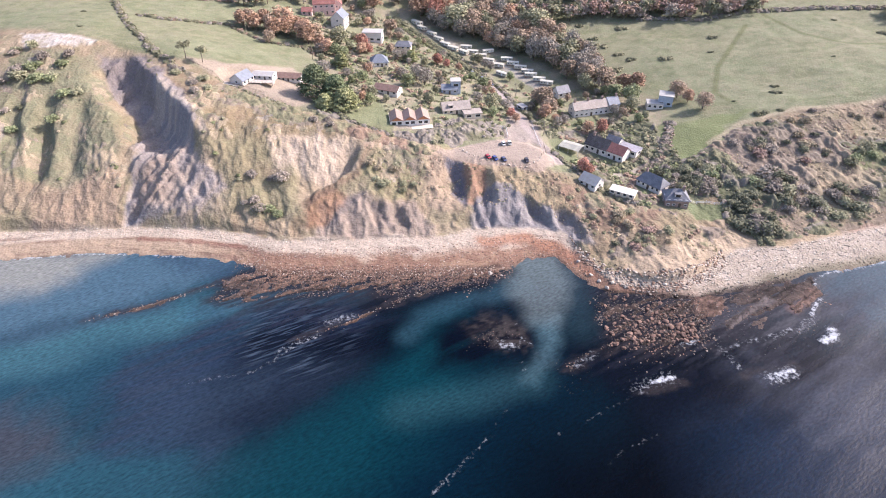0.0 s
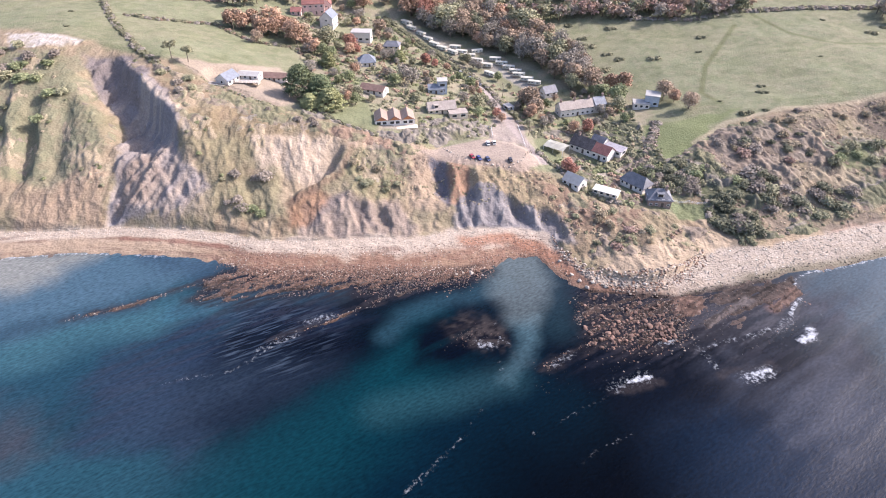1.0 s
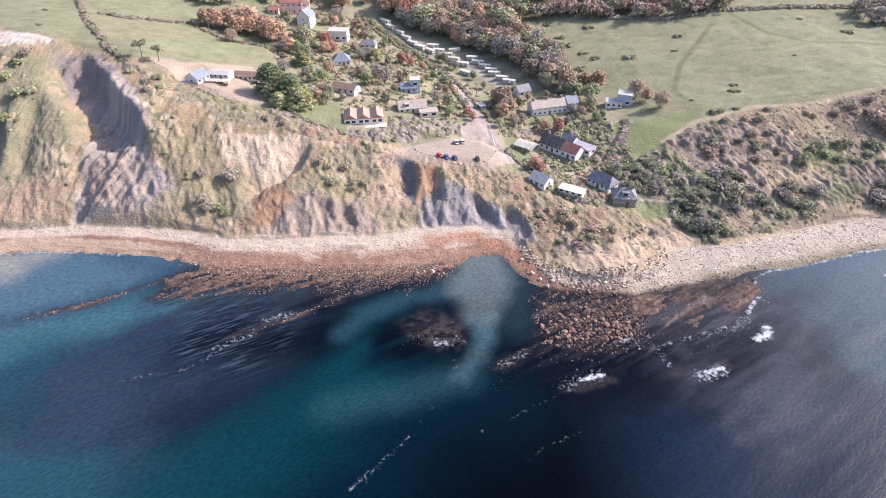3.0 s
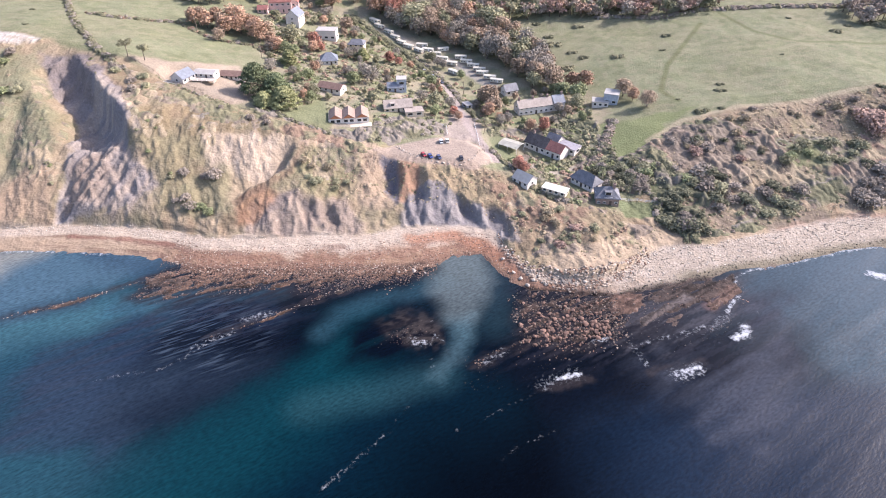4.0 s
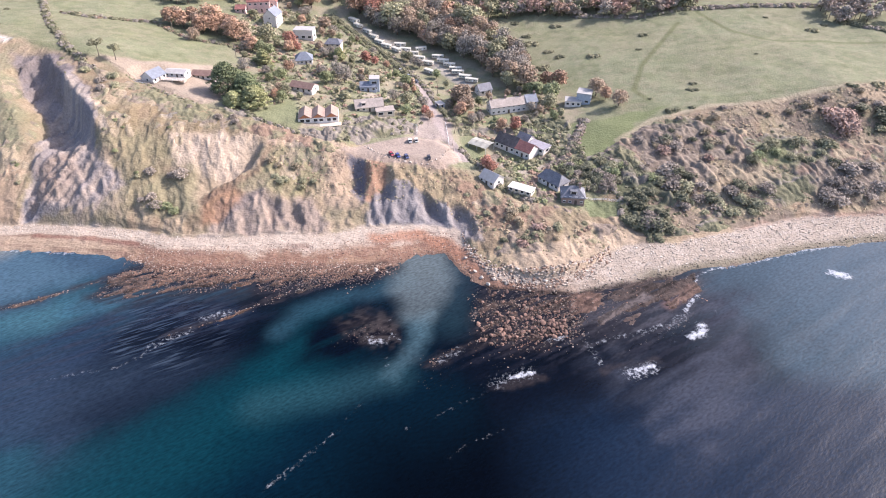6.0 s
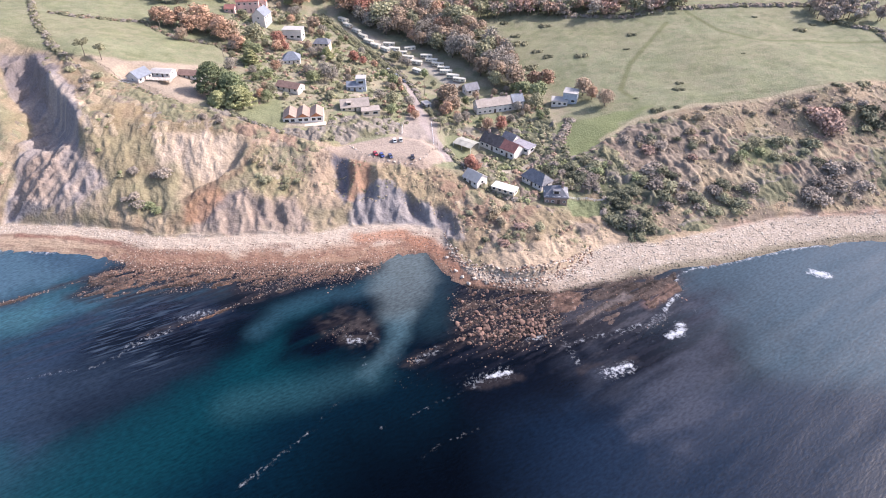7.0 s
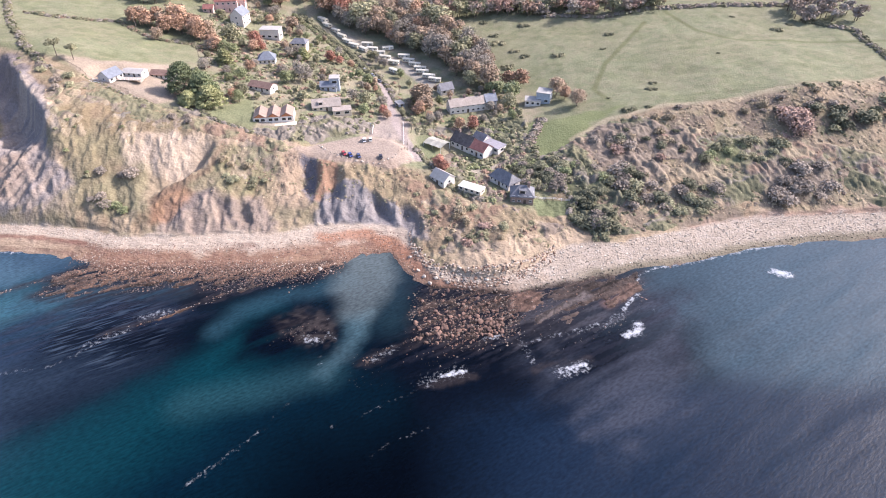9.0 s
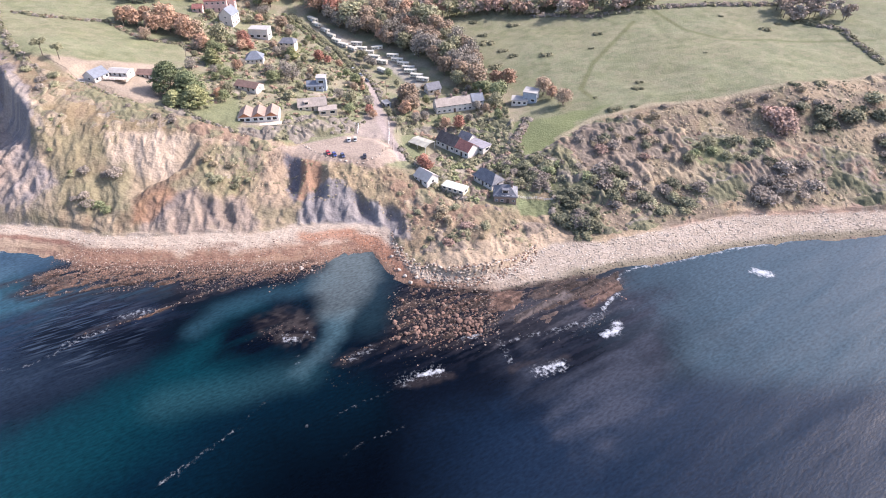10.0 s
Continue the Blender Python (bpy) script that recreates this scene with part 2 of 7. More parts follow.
section(212, 25.1, 23.9, 22.3, 20.6, 20.9, 27.6, 24.9, 21.4, 19.9, 16.2, 14.2, 13.8, 11.4, 6.7, 5.4, 8.7, 9.7, 10.2, 11, 11.6, 11.4, 11.6, 9.5)
section(220, 27.4, 27.1, 26.2, 24.4, 24.1, 31.5, 27.5, 24.7, 22.4, 18.3, 16.4, 14.1, 10.6, 5.9, 5, 9.4, 10.8, 12, 13.2, 13.6, 13.8, 14.2, 12.1)
section(230, 30.3, 31.1, 30.6, 28.8, 30.2, 32.5, 29.3, 26, 22.9, 18.3, 17, 14.5, 10.1, 5.5, 6.1, 10.2, 13, 14.4, 16.1, 16.3, 17.5, 17.3, 15.4)
section(240, 32.9, 34.8, 34.4, 31.9, 35.9, 33.4, 29.3, 25.8, 22.8, 19, 16.8, 14.5, 10.5, 6.8, 7.4, 10.5, 13.7, 16.8, 19, 19.1, 21.8, 20, 18.5)
section(255, 36.4, 39.5, 39.6, 33.8, 37.4, 33.9, 28.1, 24.4, 22, 19.2, 16.8, 13.9, 10.9, 8.4, 8.5, 9.9, 13.4, 16.9, 20, 22.4, 26.3, 22.9, 22.3)
section(270, 39.3, 42.3, 42.3, 39.3, 38.7, 33.8, 27.7, 23.6, 21.3, 19.8, 16.9, 13, 9.8, 8.3, 8.5, 9.4, 12.9, 16, 18.5, 23, 26, 24.6, 24.5)
section(290, 41.9, 43.9, 43.7, 40.5, 36.5, 31.9, 27, 23, 20, 18.7, 15.5, 11.3, 7.7, 7.2, 8.7, 10.6, 13.5, 16.1, 19, 22.8, 25.2, 25.3, 26.9)
section(320, 44.2, 44.2, 42.2, 38.7, 33.6, 28.7, 25.3, 21.6, 18, 14.9, 11.9, 9.2, 8.4, 9.3, 10.8, 13, 16.3, 18, 20.6, 23.2, 24.9, 25, 29.5)
section(350, 45.3, 44.1, 41.6, 38.2, 33.8, 30, 26.2, 22.4, 18.5, 14.9, 11.3, 9.5, 11.2, 13.5, 14.6, 16.2, 18.1, 19.7, 22.5, 24.7, 26.3, 26.8, 31.5)
section(380, 46.3, 44.6, 42, 39, 35.4, 32.2, 28.9, 25.5, 22.1, 18.6, 15, 14.7, 16.2, 17.9, 19.4, 20.8, 22.4, 24, 26.1, 27.8, 29.2, 30.5, 33.9)
section(430, 49.1, 47.3, 45, 42.6, 40.2, 38.2, 36, 33.9, 32, 30.3, 29.1, 28.5, 28.4, 28.9, 29.8, 30.8, 32, 33.2, 34.5, 35.4, 36.4, 37.5, 39.4)


SHORE = [(-330, 150), (-230, 156), (-154, 162), (-131, 166), (-107, 166), (-82, 163), (-67, 159), (-60, 154), (-43, 153), (-16, 153),
         (13, 154), (24, 159), (29, 163), (40, 164), (44, 156), (49, 149), (56, 145), (81, 142), (96, 146), (113, 150),
         (124, 155), (147, 159), (170, 166), (192, 170), (227, 174), (330, 178)]
TOE = [(-330, 164), (-230, 171), (-162, 176), (-132, 177), (-112, 179), (-91, 178), (-73, 175), (-58, 171), (-37, 171), (-17, 173),
       (-5, 172), (12, 178), (33, 179), (45, 176), (48, 164), (56, 152), (68, 148), (79, 149), (88, 153), (98, 162),
       (108, 167), (121, 167), (141, 173), (159, 179), (176, 184), (198, 185), (234, 187), (330, 190)]


def smoothed_land():
    """The sections on an even 4 m lattice, softened."""
    gx, gy = np.arange(-320, 401, 4.0), np.arange(140, 521, 4.0)
    ys = np.array([y for y, _ in LAND], float)
    rows = np.array([np.interp(gx, STATIONS, hs) for _, hs in LAND])
    z = np.array([np.interp(gy, ys, rows[:, i]) for i in range(len(gx))])
    for _ in range(2):
        p = np.pad(z, 1, mode="edge")
        z = 0.5 * z + 0.125 * (p[2:, 1:-1] + p[:-2, 1:-1] + p[1:-1, 2:] + p[1:-1, :-2])
    return z


LATTICE = smoothed_land()


def land(x, y):
    u = np.clip((x + 320) / 4, 0, LATTICE.shape[0] - 1.001)
    v = np.clip((y - 140) / 4, 0, LATTICE.shape[1] - 1.001)
    i, j = u.astype(int), v.astype(int)
    u, v = u - i, v - j
    z = (LATTICE[i, j] * (1 - u) + LATTICE[i + 1, j] * u) * (1 - v) + (LATTICE[i, j + 1] * (1 - u) + LATTICE[i + 1, j + 1] * u) * v
    return z + np.clip(y - 430, 0, 600) * 0.09


def curve_y(x, pts):
    return np.interp(x, [p[0] for p in pts], [p[1] for p in pts])


SCAR = [(-152, 261), (-133, 261), (-106, 231), (-97, 217), (-96, 206), (-90, 197), (-81, 191), (-89, 184), (-105, 181), (-118, 179), (-120, 192), (-122, 209), (-125, 225), (-141, 241)]
GREY_WEST = [(-39, 191), (-33, 190), (-26, 186), (-11, 187), (-4, 180), (-4, 173), (-48, 172)]
GREY_EAST = [(11, 190), (17, 196), (26, 194), (38, 187), (51, 182), (54, 166), (46, 170), (28, 177), (12, 178)]
GULLIES = (([(-128, 240), (-124, 215), (-119, 186)], 5.0, 2.0), ([(-150, 235), (-146, 212), (-142, 190)], 4.0, 2.0),
           ([(-164, 240), (-160, 214), (-156, 190)], 4.0, 2.4), ([(112, 190), (110, 178), (113, 170)], 3.5, 2.6), ([(-70, 200), (-64, 188), (-62, 176)], 4.0, 1.5))
# steep faces that drop to the west of a spur: its line from the top down, the drop, the width of the face, how far the hollow reaches
WALLS = (([(-146, 268), (-138, 263), (-125, 246), (-114, 234), (-103, 222), (-98, 218), (-92.5, 207), (-90, 199), (-88, 190)], 8.0, 7.5, 25.0),
         ([(-31, 216), (-33, 205), (-38, 197), (-47, 191), (-50, 182)], 4.2, 3.5, 13.0), ([(-15.5, 188), (-13, 183), (-9.5, 176)], 2.8, 2.5, 8.0),
         ([(7, 214), (10, 206), (12, 199), (13, 188)], 3.3, 4.5, 15.0), ([(19, 205), (20.5, 197), (22, 186)], 2.8, 3.5, 10.0),
         ([(32, 194), (37, 187), (43, 179)], 3.0, 3.0, 9.0), ([(45, 190), (51, 180), (55, 169)], 3.0, 3.5, 9.0), ([(-25, 190), (-21, 184), (-18, 177)], 1.8, 2.5, 7.0),
         ([(-158, 226), (-152, 205), (-149, 190)], 2.5, 3.0, 9.0), ([(-172, 240), (-168, 220), (-165, 200)], 2.5, 3.5, 10.0))
PADS = (((22, 216), 20, 13.4), ((-88, 254), 10, 29.6))


APRON = [(-76, 141), (-63, 138), (-48, 142), (-29, 146), (-14, 143), (-3, 148), (12, 151), (22, 156), (16, 163), (-23, 163), (-58, 163), (-74, 152)]
POINT_BED = [(47, 122), (50, 140), (56, 148), (80, 146), (84, 134), (79, 122), (64, 117)]
SLAB = [(79, 133), (79.5, 141.5), (84, 143.5), (91.5, 143.5), (88, 135)]
TIDE_ROCKS = [(92, 141), (100, 148), (126, 154), (124, 144), (112, 140), (104, 136)]
FLATS = [(80, 124), (79, 140), (92, 148), (116, 151), (112, 136), (96, 126)]
PATCH = [(5, 131), (16, 136), (26, 132), (29, 126), (21, 120), (10, 122)]


def reef(x, y):
    """How far the rock ledges off the beach come up, 0 to 1."""
    a = np.zeros(np.shape(x))
    near = (y > 98) & (y < 168) & (x > -125) & (x < 130)
    if not near.any():
        return a
    u, v = x[near], y[near]
    a[near] = np.maximum.reduce([area(u, v, APRON, 3.5, 4), area(u, v, SLAB, 0.5, 0.8, 3) * 1.25, area(u, v, TIDE_ROCKS, 3, 3, 4) * 1.12, stroke(u, v, [(88, 130.5), (97, 137), (105, 141.5)], 1.5, 0.5, 1.2, 4) * 1.1,
                                 stroke(u, v, [(111, 137), (116, 140), (121.5, 145)], 2.0, 0.5, 1.2, 4) * 1.12, area(u, v, POINT_BED, 3, 4) * 0.95, area(u, v, FLATS, 4, 5) * 0.8, area(u, v, PATCH, 4, 4) * 0.5,
                                 stroke(u, v, [(-112, 132), (-93, 139), (-84, 144), (-73, 151), (-62, 156)], 1.5, 0.9, 1.6, 4) * 0.95,
                                 stroke(u, v, [(-44, 124), (-30, 131), (-20, 138), (-12, 143), (-5, 146), (8, 151)], 1.3, 0.9, 1.4, 4) * 0.92,
                                 stroke(u, v, [(36, 113), (40, 117), (46, 120), (52, 122)], 1.5, 0.9, 1.5, 4) * 0.85, stroke(u, v, [(52, 104), (59, 106), (67, 108)], 1.0, 0.9, 1.2, 4) * 0.8,
                                 stroke(u, v, [(84, 110), (92, 113), (100, 114)], 0.9, 0.9, 1.2, 4) * 0.75])
    return a


def height(x, y):
    """The ground's height at arrays of places."""
    x, y = np.asarray(x, float), np.asarray(y, float)
    wob = (fbm(x / 11, x / 37 + y * 0, 2, 3) - 0.5) * 5
    shore, toe = curve_y(x, SHORE) + wob * 0.5, curve_y(x, TOE) + wob * 0.7
    past = y - toe
    span = np.maximum(toe - shore, 2)
    beach = np.where(y < shore, np.maximum((y - shore) * 0.09, -9), 2.3 * np.clip((y - shore) / span, 0, 1) ** 0.8)
    ledge = reef(x, y)
    strata = fbm((x * 0.9 + y * 0.43) / 9, (y * 0.9 - x * 0.43) / 1.3, 9, 3)
    beach = np.maximum(beach, np.where(ledge > 0.02, -1.3 + 1.38 * ledge + ledge * ((strata - 0.5) * 1.1 + (fbm(x / 1.5, y / 1.5, 3, 2) - 0.5) * 0.7), -9))
    body = land(x, y)
    face = step(0, 6, past) * (1 - step(45, 75, past))
    # gullies and ribs run down the cliffs
    ribs = 1 - np.abs(2 * fbm(x / 7 + 0.6 * fbm(x / 20, y / 20, 4, 2), y / 34, 1, 4) - 1)
    raw = np.interp(x, [-200, -130, -110, -50, 55, 70, 110, 130], [0.45, 0.6, 0.8, 0.7, 0.9, 0.6, 0.35, 0.25])
    body = body + face * raw * ((ribs - 0.72) * 0.8 + (fbm(x / 2.4, y / 6, 6, 3) - 0.5) * 1.6 + (fbm(x / 13, y / 13, 10, 4) - 0.5) * 3.0)
    crag = 0.0
    for k, (size, amp) in enumerate(((9.0, 1.0), (3.6, 0.8), (1.6, 0.7))):
        lean = x * 0.92 + y * 0.4
        crag = crag + amp * ((1 - np.abs(2 * vnoise(lean / size + 3.1 * k + 0.8 * vnoise(x / 9, y / 9, 5), (y * 0.92 - x * 0.4) / (size * 2.2), 7 + k) - 1)) ** 2 - 0.45)
    bare = np.interp(x, [-200, -135, -118, -84, -75, -50, 50, 60, 112, 120], [0.35, 0.45, 1.0, 1.0, 0.55, 0.9, 1.0, 0.9, 0.8, 0.3])
    body = body + step(0, 4, past) * (1 - step(28, 48, past)) * bare * crag * 0.36
    cleft = 1 - np.abs(2 * vnoise((0.87 * x - 0.49 * y) / 4.2 + 0.5 * vnoise(x / 8, y / 8, 3), (0.49 * x + 0.87 * y) / 34, 6) - 1)
    cleft = 0.7 * cleft + 0.3 * (1 - np.abs(2 * vnoise((0.87 * x - 0.49 * y) / 1.7, (0.49 * x + 0.87 * y) / 14, 2) - 1))
    body = body + area(x, y, SCAR, 2, 2) * (0.25 + 0.75 * step(5, 15, line_dist(x, y, WALLS[0][0])[0])) * (cleft ** 1.6 - 0.5) * 5.6
    flute = 1 - np.abs(2 * vnoise(x / 3.4 + 0.5 * vnoise(x / 6, y / 6, 4) + 0.06 * y, y / 30, 7) - 1)
    flute = 0.72 * flute + 0.28 * (1 - np.abs(2 * vnoise(x / 1.5, y / 16, 1) - 1))
    body = body + np.maximum(area(x, y, GREY_EAST, 2, 2) * 2.2, area(x, y, GREY_WEST, 3, 4) * (0.3 + 1.6 * vnoise(x / 9, y / 9, 8))) * (flute - 0.6)
    body = body + area(x, y, SCAR, 3, 3) * ((fbm((x + 0.7 * y) / 3.2, (y - 0.7 * x) / 14, 4, 4) - 0.5) * 2.2 + (fbm(x / 1.6, y / 1.6, 8, 2) - 0.5) * 0.4)
    rugged = step(0, 3, past) * (1 - step(34, 52, past)) * np.interp(x, [50, 60, 110, 125], [1, 0.8, 0.8, 0.3])
    body = body + rugged * ((fbm((x + 0.45 * y) / 1.7, (y - 0.45 * x) / 9, 9, 3) - 0.5) * 1.1 + (fbm(x / 1.1, y / 1.6, 5, 2) - 0.5) * 0.5)
    for pts, drop, run, reach in WALLS:
        d, s, side = line_dist(x + (fbm(x / 6, y / 6, 3, 3) - 0.5) * 3.5, y + (fbm(x / 5, y / 5, 8, 2) - 0.5) * 2, pts)
        d = np.where(side < 0, d, 0)
        fade = step(0, 0.3, s) * (1 - step(0.6, 1.0, s))
        body = body + fade * (0.14 * drop * np.exp(-(line_dist(x, y, pts)[0] / 3) ** 2) - drop * step(0, run, d) * (1 - step(run * 1.4, reach, d)))
    for pts, width, depth in GULLIES:
        d, s, side = line_dist(x, y, pts)
        body = body - depth * np.exp(-(d / width) ** 2) * np.clip((1 - s) * 4, 0, 1) * np.clip(s * 5, 0.15, 1)
    body = body + (fbm(x / 14, y / 14, 7, 3) - 0.5) * 1.2 * step(10, 60, past)
    for (px, py), r, pz in PADS:
        flat = 1 - step(r * 0.85, r * 1.25, np.hypot(x - px, (y - py) * (1.7 if r > 15 else 1)))
        body = body + (pz - body) * flat
    steep = 2.3 + 1.35 * np.maximum(past, 0)
    top = np.minimum(np.maximum(body, 2.3 + 0.05 * past), steep)
    z = np.where(past > 0, top, beach)
    stones = step(-14, -4, y - shore) * (1 - step(0, 5, past)) * (1 - 0.7 * step(88, 100, x))
    return z + stones * (fbm(x / 2.1, y / 2.1, 8, 3) - 0.5) * 0.55


def ground(x, y):
    return float(height(np.array([x]), np.array([y]))[0])


def axis(lo, hi, fine, far, also=()):
    mid = list(np.arange(lo, hi, fine))
    for a, b, s in also:
        mid += list(np.arange(a, b, s))
    grow = [1.22 ** i for i in range(1, 60)]
    left, right, reach = [], [], fine
    a, b = mid[0], mid[-1]
    for g in grow:
        if a > -far:
            a -= 2 * g
            left.append(a)
        if b < far:
            b += 2 * g
            right.append(b)
    return np.array(left[::-1] + mid + right)


def sheet(xs, ys):
    X, Y = np.meshgrid(xs, ys, indexing="ij")
    i = np.arange(len(xs) * len(ys)).reshape(len(xs), len(ys))
    faces = np.stack([i[:-1, :-1], i[1:, :-1], i[1:, 1:], i[:-1, 1:]], -1).reshape(-1, 4)
    return X.ravel(), Y.ravel(), faces


GRASS = (0.20, 0.21, 0.122)
SHINGLE, RED_SAND, WEEDY, PALE_EARTH = (0.47, 0.405, 0.32), (0.31, 0.21, 0.14), (0.06, 0.05, 0.04), (0.36, 0.29, 0.22)
CARPARK = [(-3, 214), (9, 222), (26, 229), (40, 228), (48, 214), (38, 204), (21, 205), (8, 208)]
PLOT = [(-117, 262), (-98, 265), (-72, 279), (-60, 263), (-56, 241), (-62, 232), (-82, 238), (-101, 249)]
LANE = [(-29, 377), (2, 342), (20, 304), (28, 289), (33, 266), (37, 244), (43, 228), (48, 215)]
VILLAGE = [(-64, 233), (-20, 222), (20, 232), (50, 205), (80, 185), (96, 192), (100, 215), (92, 240), (118, 262), (80, 300), (40, 345), (-10, 400), (-90, 400), (-70, 300)]


def soil(x, y, z):
    """Ground colour by what covers it."""
    n1, n2, n3 = fbm(x / 9, y / 9, 2, 4), fbm(x / 3, y / 3, 5, 3), fbm(x / 30, y / 30, 7, 3)
    shore, toe = curve_y(x, SHORE), curve_y(x, TOE)
    past = y - toe
    c = np.tile(np.array(GRASS), (len(x), 1))
    c = blend(c, (0.215, 0.212, 0.125), step(0.4, 0.65, n3) * 0.8)
    c = blend(c, (0.175, 0.19, 0.095), step(0.5, 0.7, n1) * 0.4)
    c = blend(c, (0.265, 0.245, 0.16), step(0.5, 0.66, n2) * 0.45)
    c = blend(c, (0.15, 0.16, 0.085), step(0.56, 0.72, fbm(x / 4, y / 2.6, 9, 3)) * 0.6)
    # slopes of dead grass, bracken and scrub between the fields and the beach
    crest = np.interp(x, [-330, -190, -150, -125, -100, -60, -20, 0, 48, 60, 92, 110, 131, 157, 208, 271, 340], [300, 280, 270, 262, 250, 232, 224, 214, 205, 190, 182, 205, 238, 245, 251, 267, 275])
    slope = 1 - step(-3, 3, y - crest + (n1 - 0.5) * 8)
    wild = np.tile(np.array((0.37, 0.30, 0.20)), (len(x), 1))
    wild = blend(wild, (0.27, 0.245, 0.145), step(0.46, 0.64, n1) * 0.7)
    wild = blend(wild, (0.42, 0.345, 0.23), step(0.52, 0.7, n2) * 0.6)
    wild = blend(wild, (0.27, 0.19, 0.125), step(0.57, 0.72, fbm(x / 6, y / 14, 9, 3)) * 0.5)
    streak = fbm(x / 2.5, y / 16, 3, 3)
    wild = blend(wild, (0.45, 0.37, 0.26), step(0.54, 0.66, streak) * step(48, 8, past) * 0.5)
    wild = blend(wild, (0.255, 0.24, 0.145), step(0.54, 0.68, fbm(x / 11, y / 8, 4, 4)) * 0.5)
    c = c + (wild - c) * slope[:, None]
    east = step(100, 112, x) * slope
    c = blend(c, (0.21, 0.175, 0.135), east * step(0.35, 0.6, fbm(x / 8, y / 8, 10, 3)) * 0.85)
    gardens = area(x, y, VILLAGE, 4, 4)
    c = blend(c, (0.235, 0.235, 0.14), gardens * 0.6)
    c = blend(c, (0.30, 0.26, 0.18), gardens * step(0.4, 0.6, fbm(x / 6, y / 6, 11, 3)) * 0.8)
    # grassy shoulders and bare faces of the cliffs, from the west to the east
    comb = step(0.42, 0.6, fbm(x / 1.8, y / 14, 4, 3))
    for pts, tone, k in (([(-185, 259), (-156, 260), (-134, 228), (-127, 205), (-142, 192), (-156, 195), (-190, 200)], (0.24, 0.25, 0.155), 0.55 + 0.3 * step(0.45, 0.6, n2)),
                         ([(-142, 192), (-127, 205), (-120, 192), (-120, 179), (-149, 176), (-155, 190)], (0.40, 0.30, 0.21), 0.7),
                         ([(-98, 220), (-72, 228), (-29, 220), (5, 221), (3, 212), (-38, 213), (-68, 210), (-93, 210)], (0.28, 0.225, 0.135), 0.4 + 0.5 * comb),
                         ([(-94, 208), (-70, 210), (-66, 200), (-74, 190), (-82, 184), (-80, 194)], (0.31, 0.275, 0.165), 0.6),
                         ([(-68, 212), (-35, 216), (-30, 203), (-44, 196), (-64, 199)], (0.57, 0.475, 0.36), 0.6 + 0.4 * comb),
                         ([(-72, 196), (-56, 199), (-52, 186), (-58, 179), (-74, 181)], (0.30, 0.28, 0.17), 0.8),
                         ([(-34, 219), (-2, 220), (1, 206), (-6, 210), (-24, 213), (-34, 209)], (0.47, 0.37, 0.265), 0.5 + 0.5 * comb),
                         ([(-35, 208), (-20, 213), (-6, 208), (-7, 191), (-22, 189), (-32, 196)], (0.285, 0.27, 0.155), 0.45 + 0.45 * step(0.4, 0.6, n2)),
                         ([(-6, 210), (2, 212), (5, 198), (9, 186), (-4, 184), (-8, 194)], (0.44, 0.345, 0.245), 0.7),
                         ([(17, 203), (34, 201), (51, 192), (50, 182), (33, 187), (21, 193)], (0.39, 0.31, 0.195), 0.5 + 0.4 * comb)):
        c = blend(c, tone, area(x, y, pts, 2.5, 4) * k)
    rib0 = step(0.42, 0.62, fbm((0.87 * x - 0.49 * y) / 2.0, (0.49 * x + 0.87 * y) / 24, 4, 3))
    face_ = area(x, y, SCAR, 1.2, 2.5)
    c = blend(c, (0.285, 0.27, 0.27), face_ * 0.95)
    c = blend(c, (0.41, 0.36, 0.31), face_ * rib0 * 0.85)
    c = blend(c, (0.36, 0.255, 0.165), area(x, y, [(-120, 200), (-108, 206), (-98, 196), (-100, 184), (-114, 184)], 3, 4) * (0.3 + 0.5 * n2))
    # rim highlight along the spur's edge, put into the colour
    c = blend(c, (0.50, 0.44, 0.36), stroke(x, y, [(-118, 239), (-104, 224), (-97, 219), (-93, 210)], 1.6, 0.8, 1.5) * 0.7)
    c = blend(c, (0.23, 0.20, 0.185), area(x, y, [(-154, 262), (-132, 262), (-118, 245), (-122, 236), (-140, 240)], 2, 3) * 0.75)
    c = blend(c, (0.42, 0.355, 0.29), area(x, y, [(-109, 207), (-94, 205), (-81, 191), (-82, 180), (-101, 179), (-111, 189)], 2, 3) * (0.35 + 0.5 * rib0))
    c = blend(c, (0.60, 0.56, 0.49), area(x, y, [(-194, 276), (-178, 275.5), (-157, 272), (-160, 267), (-175, 262), (-186, 263)], 1.2, 2.5, 4) * (0.45 + 0.55 * step(0.3, 0.5, n2)))
    rib = step(0.4, 0.62, fbm(x / 1.6 + 0.06 * y, y / 22, 4, 3))
    c = blend(c, (0.31, 0.26, 0.215), area(x, y, GREY_WEST, 2.5, 5) * 0.9)
    c = blend(c, (0.39, 0.315, 0.25), area(x, y, GREY_WEST, 2.5, 5) * rib * 0.7)
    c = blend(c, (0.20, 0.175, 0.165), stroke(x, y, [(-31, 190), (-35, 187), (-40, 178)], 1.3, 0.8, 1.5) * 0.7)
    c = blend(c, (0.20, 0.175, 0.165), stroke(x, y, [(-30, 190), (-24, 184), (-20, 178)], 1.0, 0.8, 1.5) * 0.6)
    c = blend(c, (0.25, 0.24, 0.245), area(x, y, GREY_EAST, 1.5, 2.5) * 0.95)
    c = blend(c, (0.35, 0.33, 0.31), area(x, y, GREY_EAST, 1.5, 2.5) * rib * 0.75)
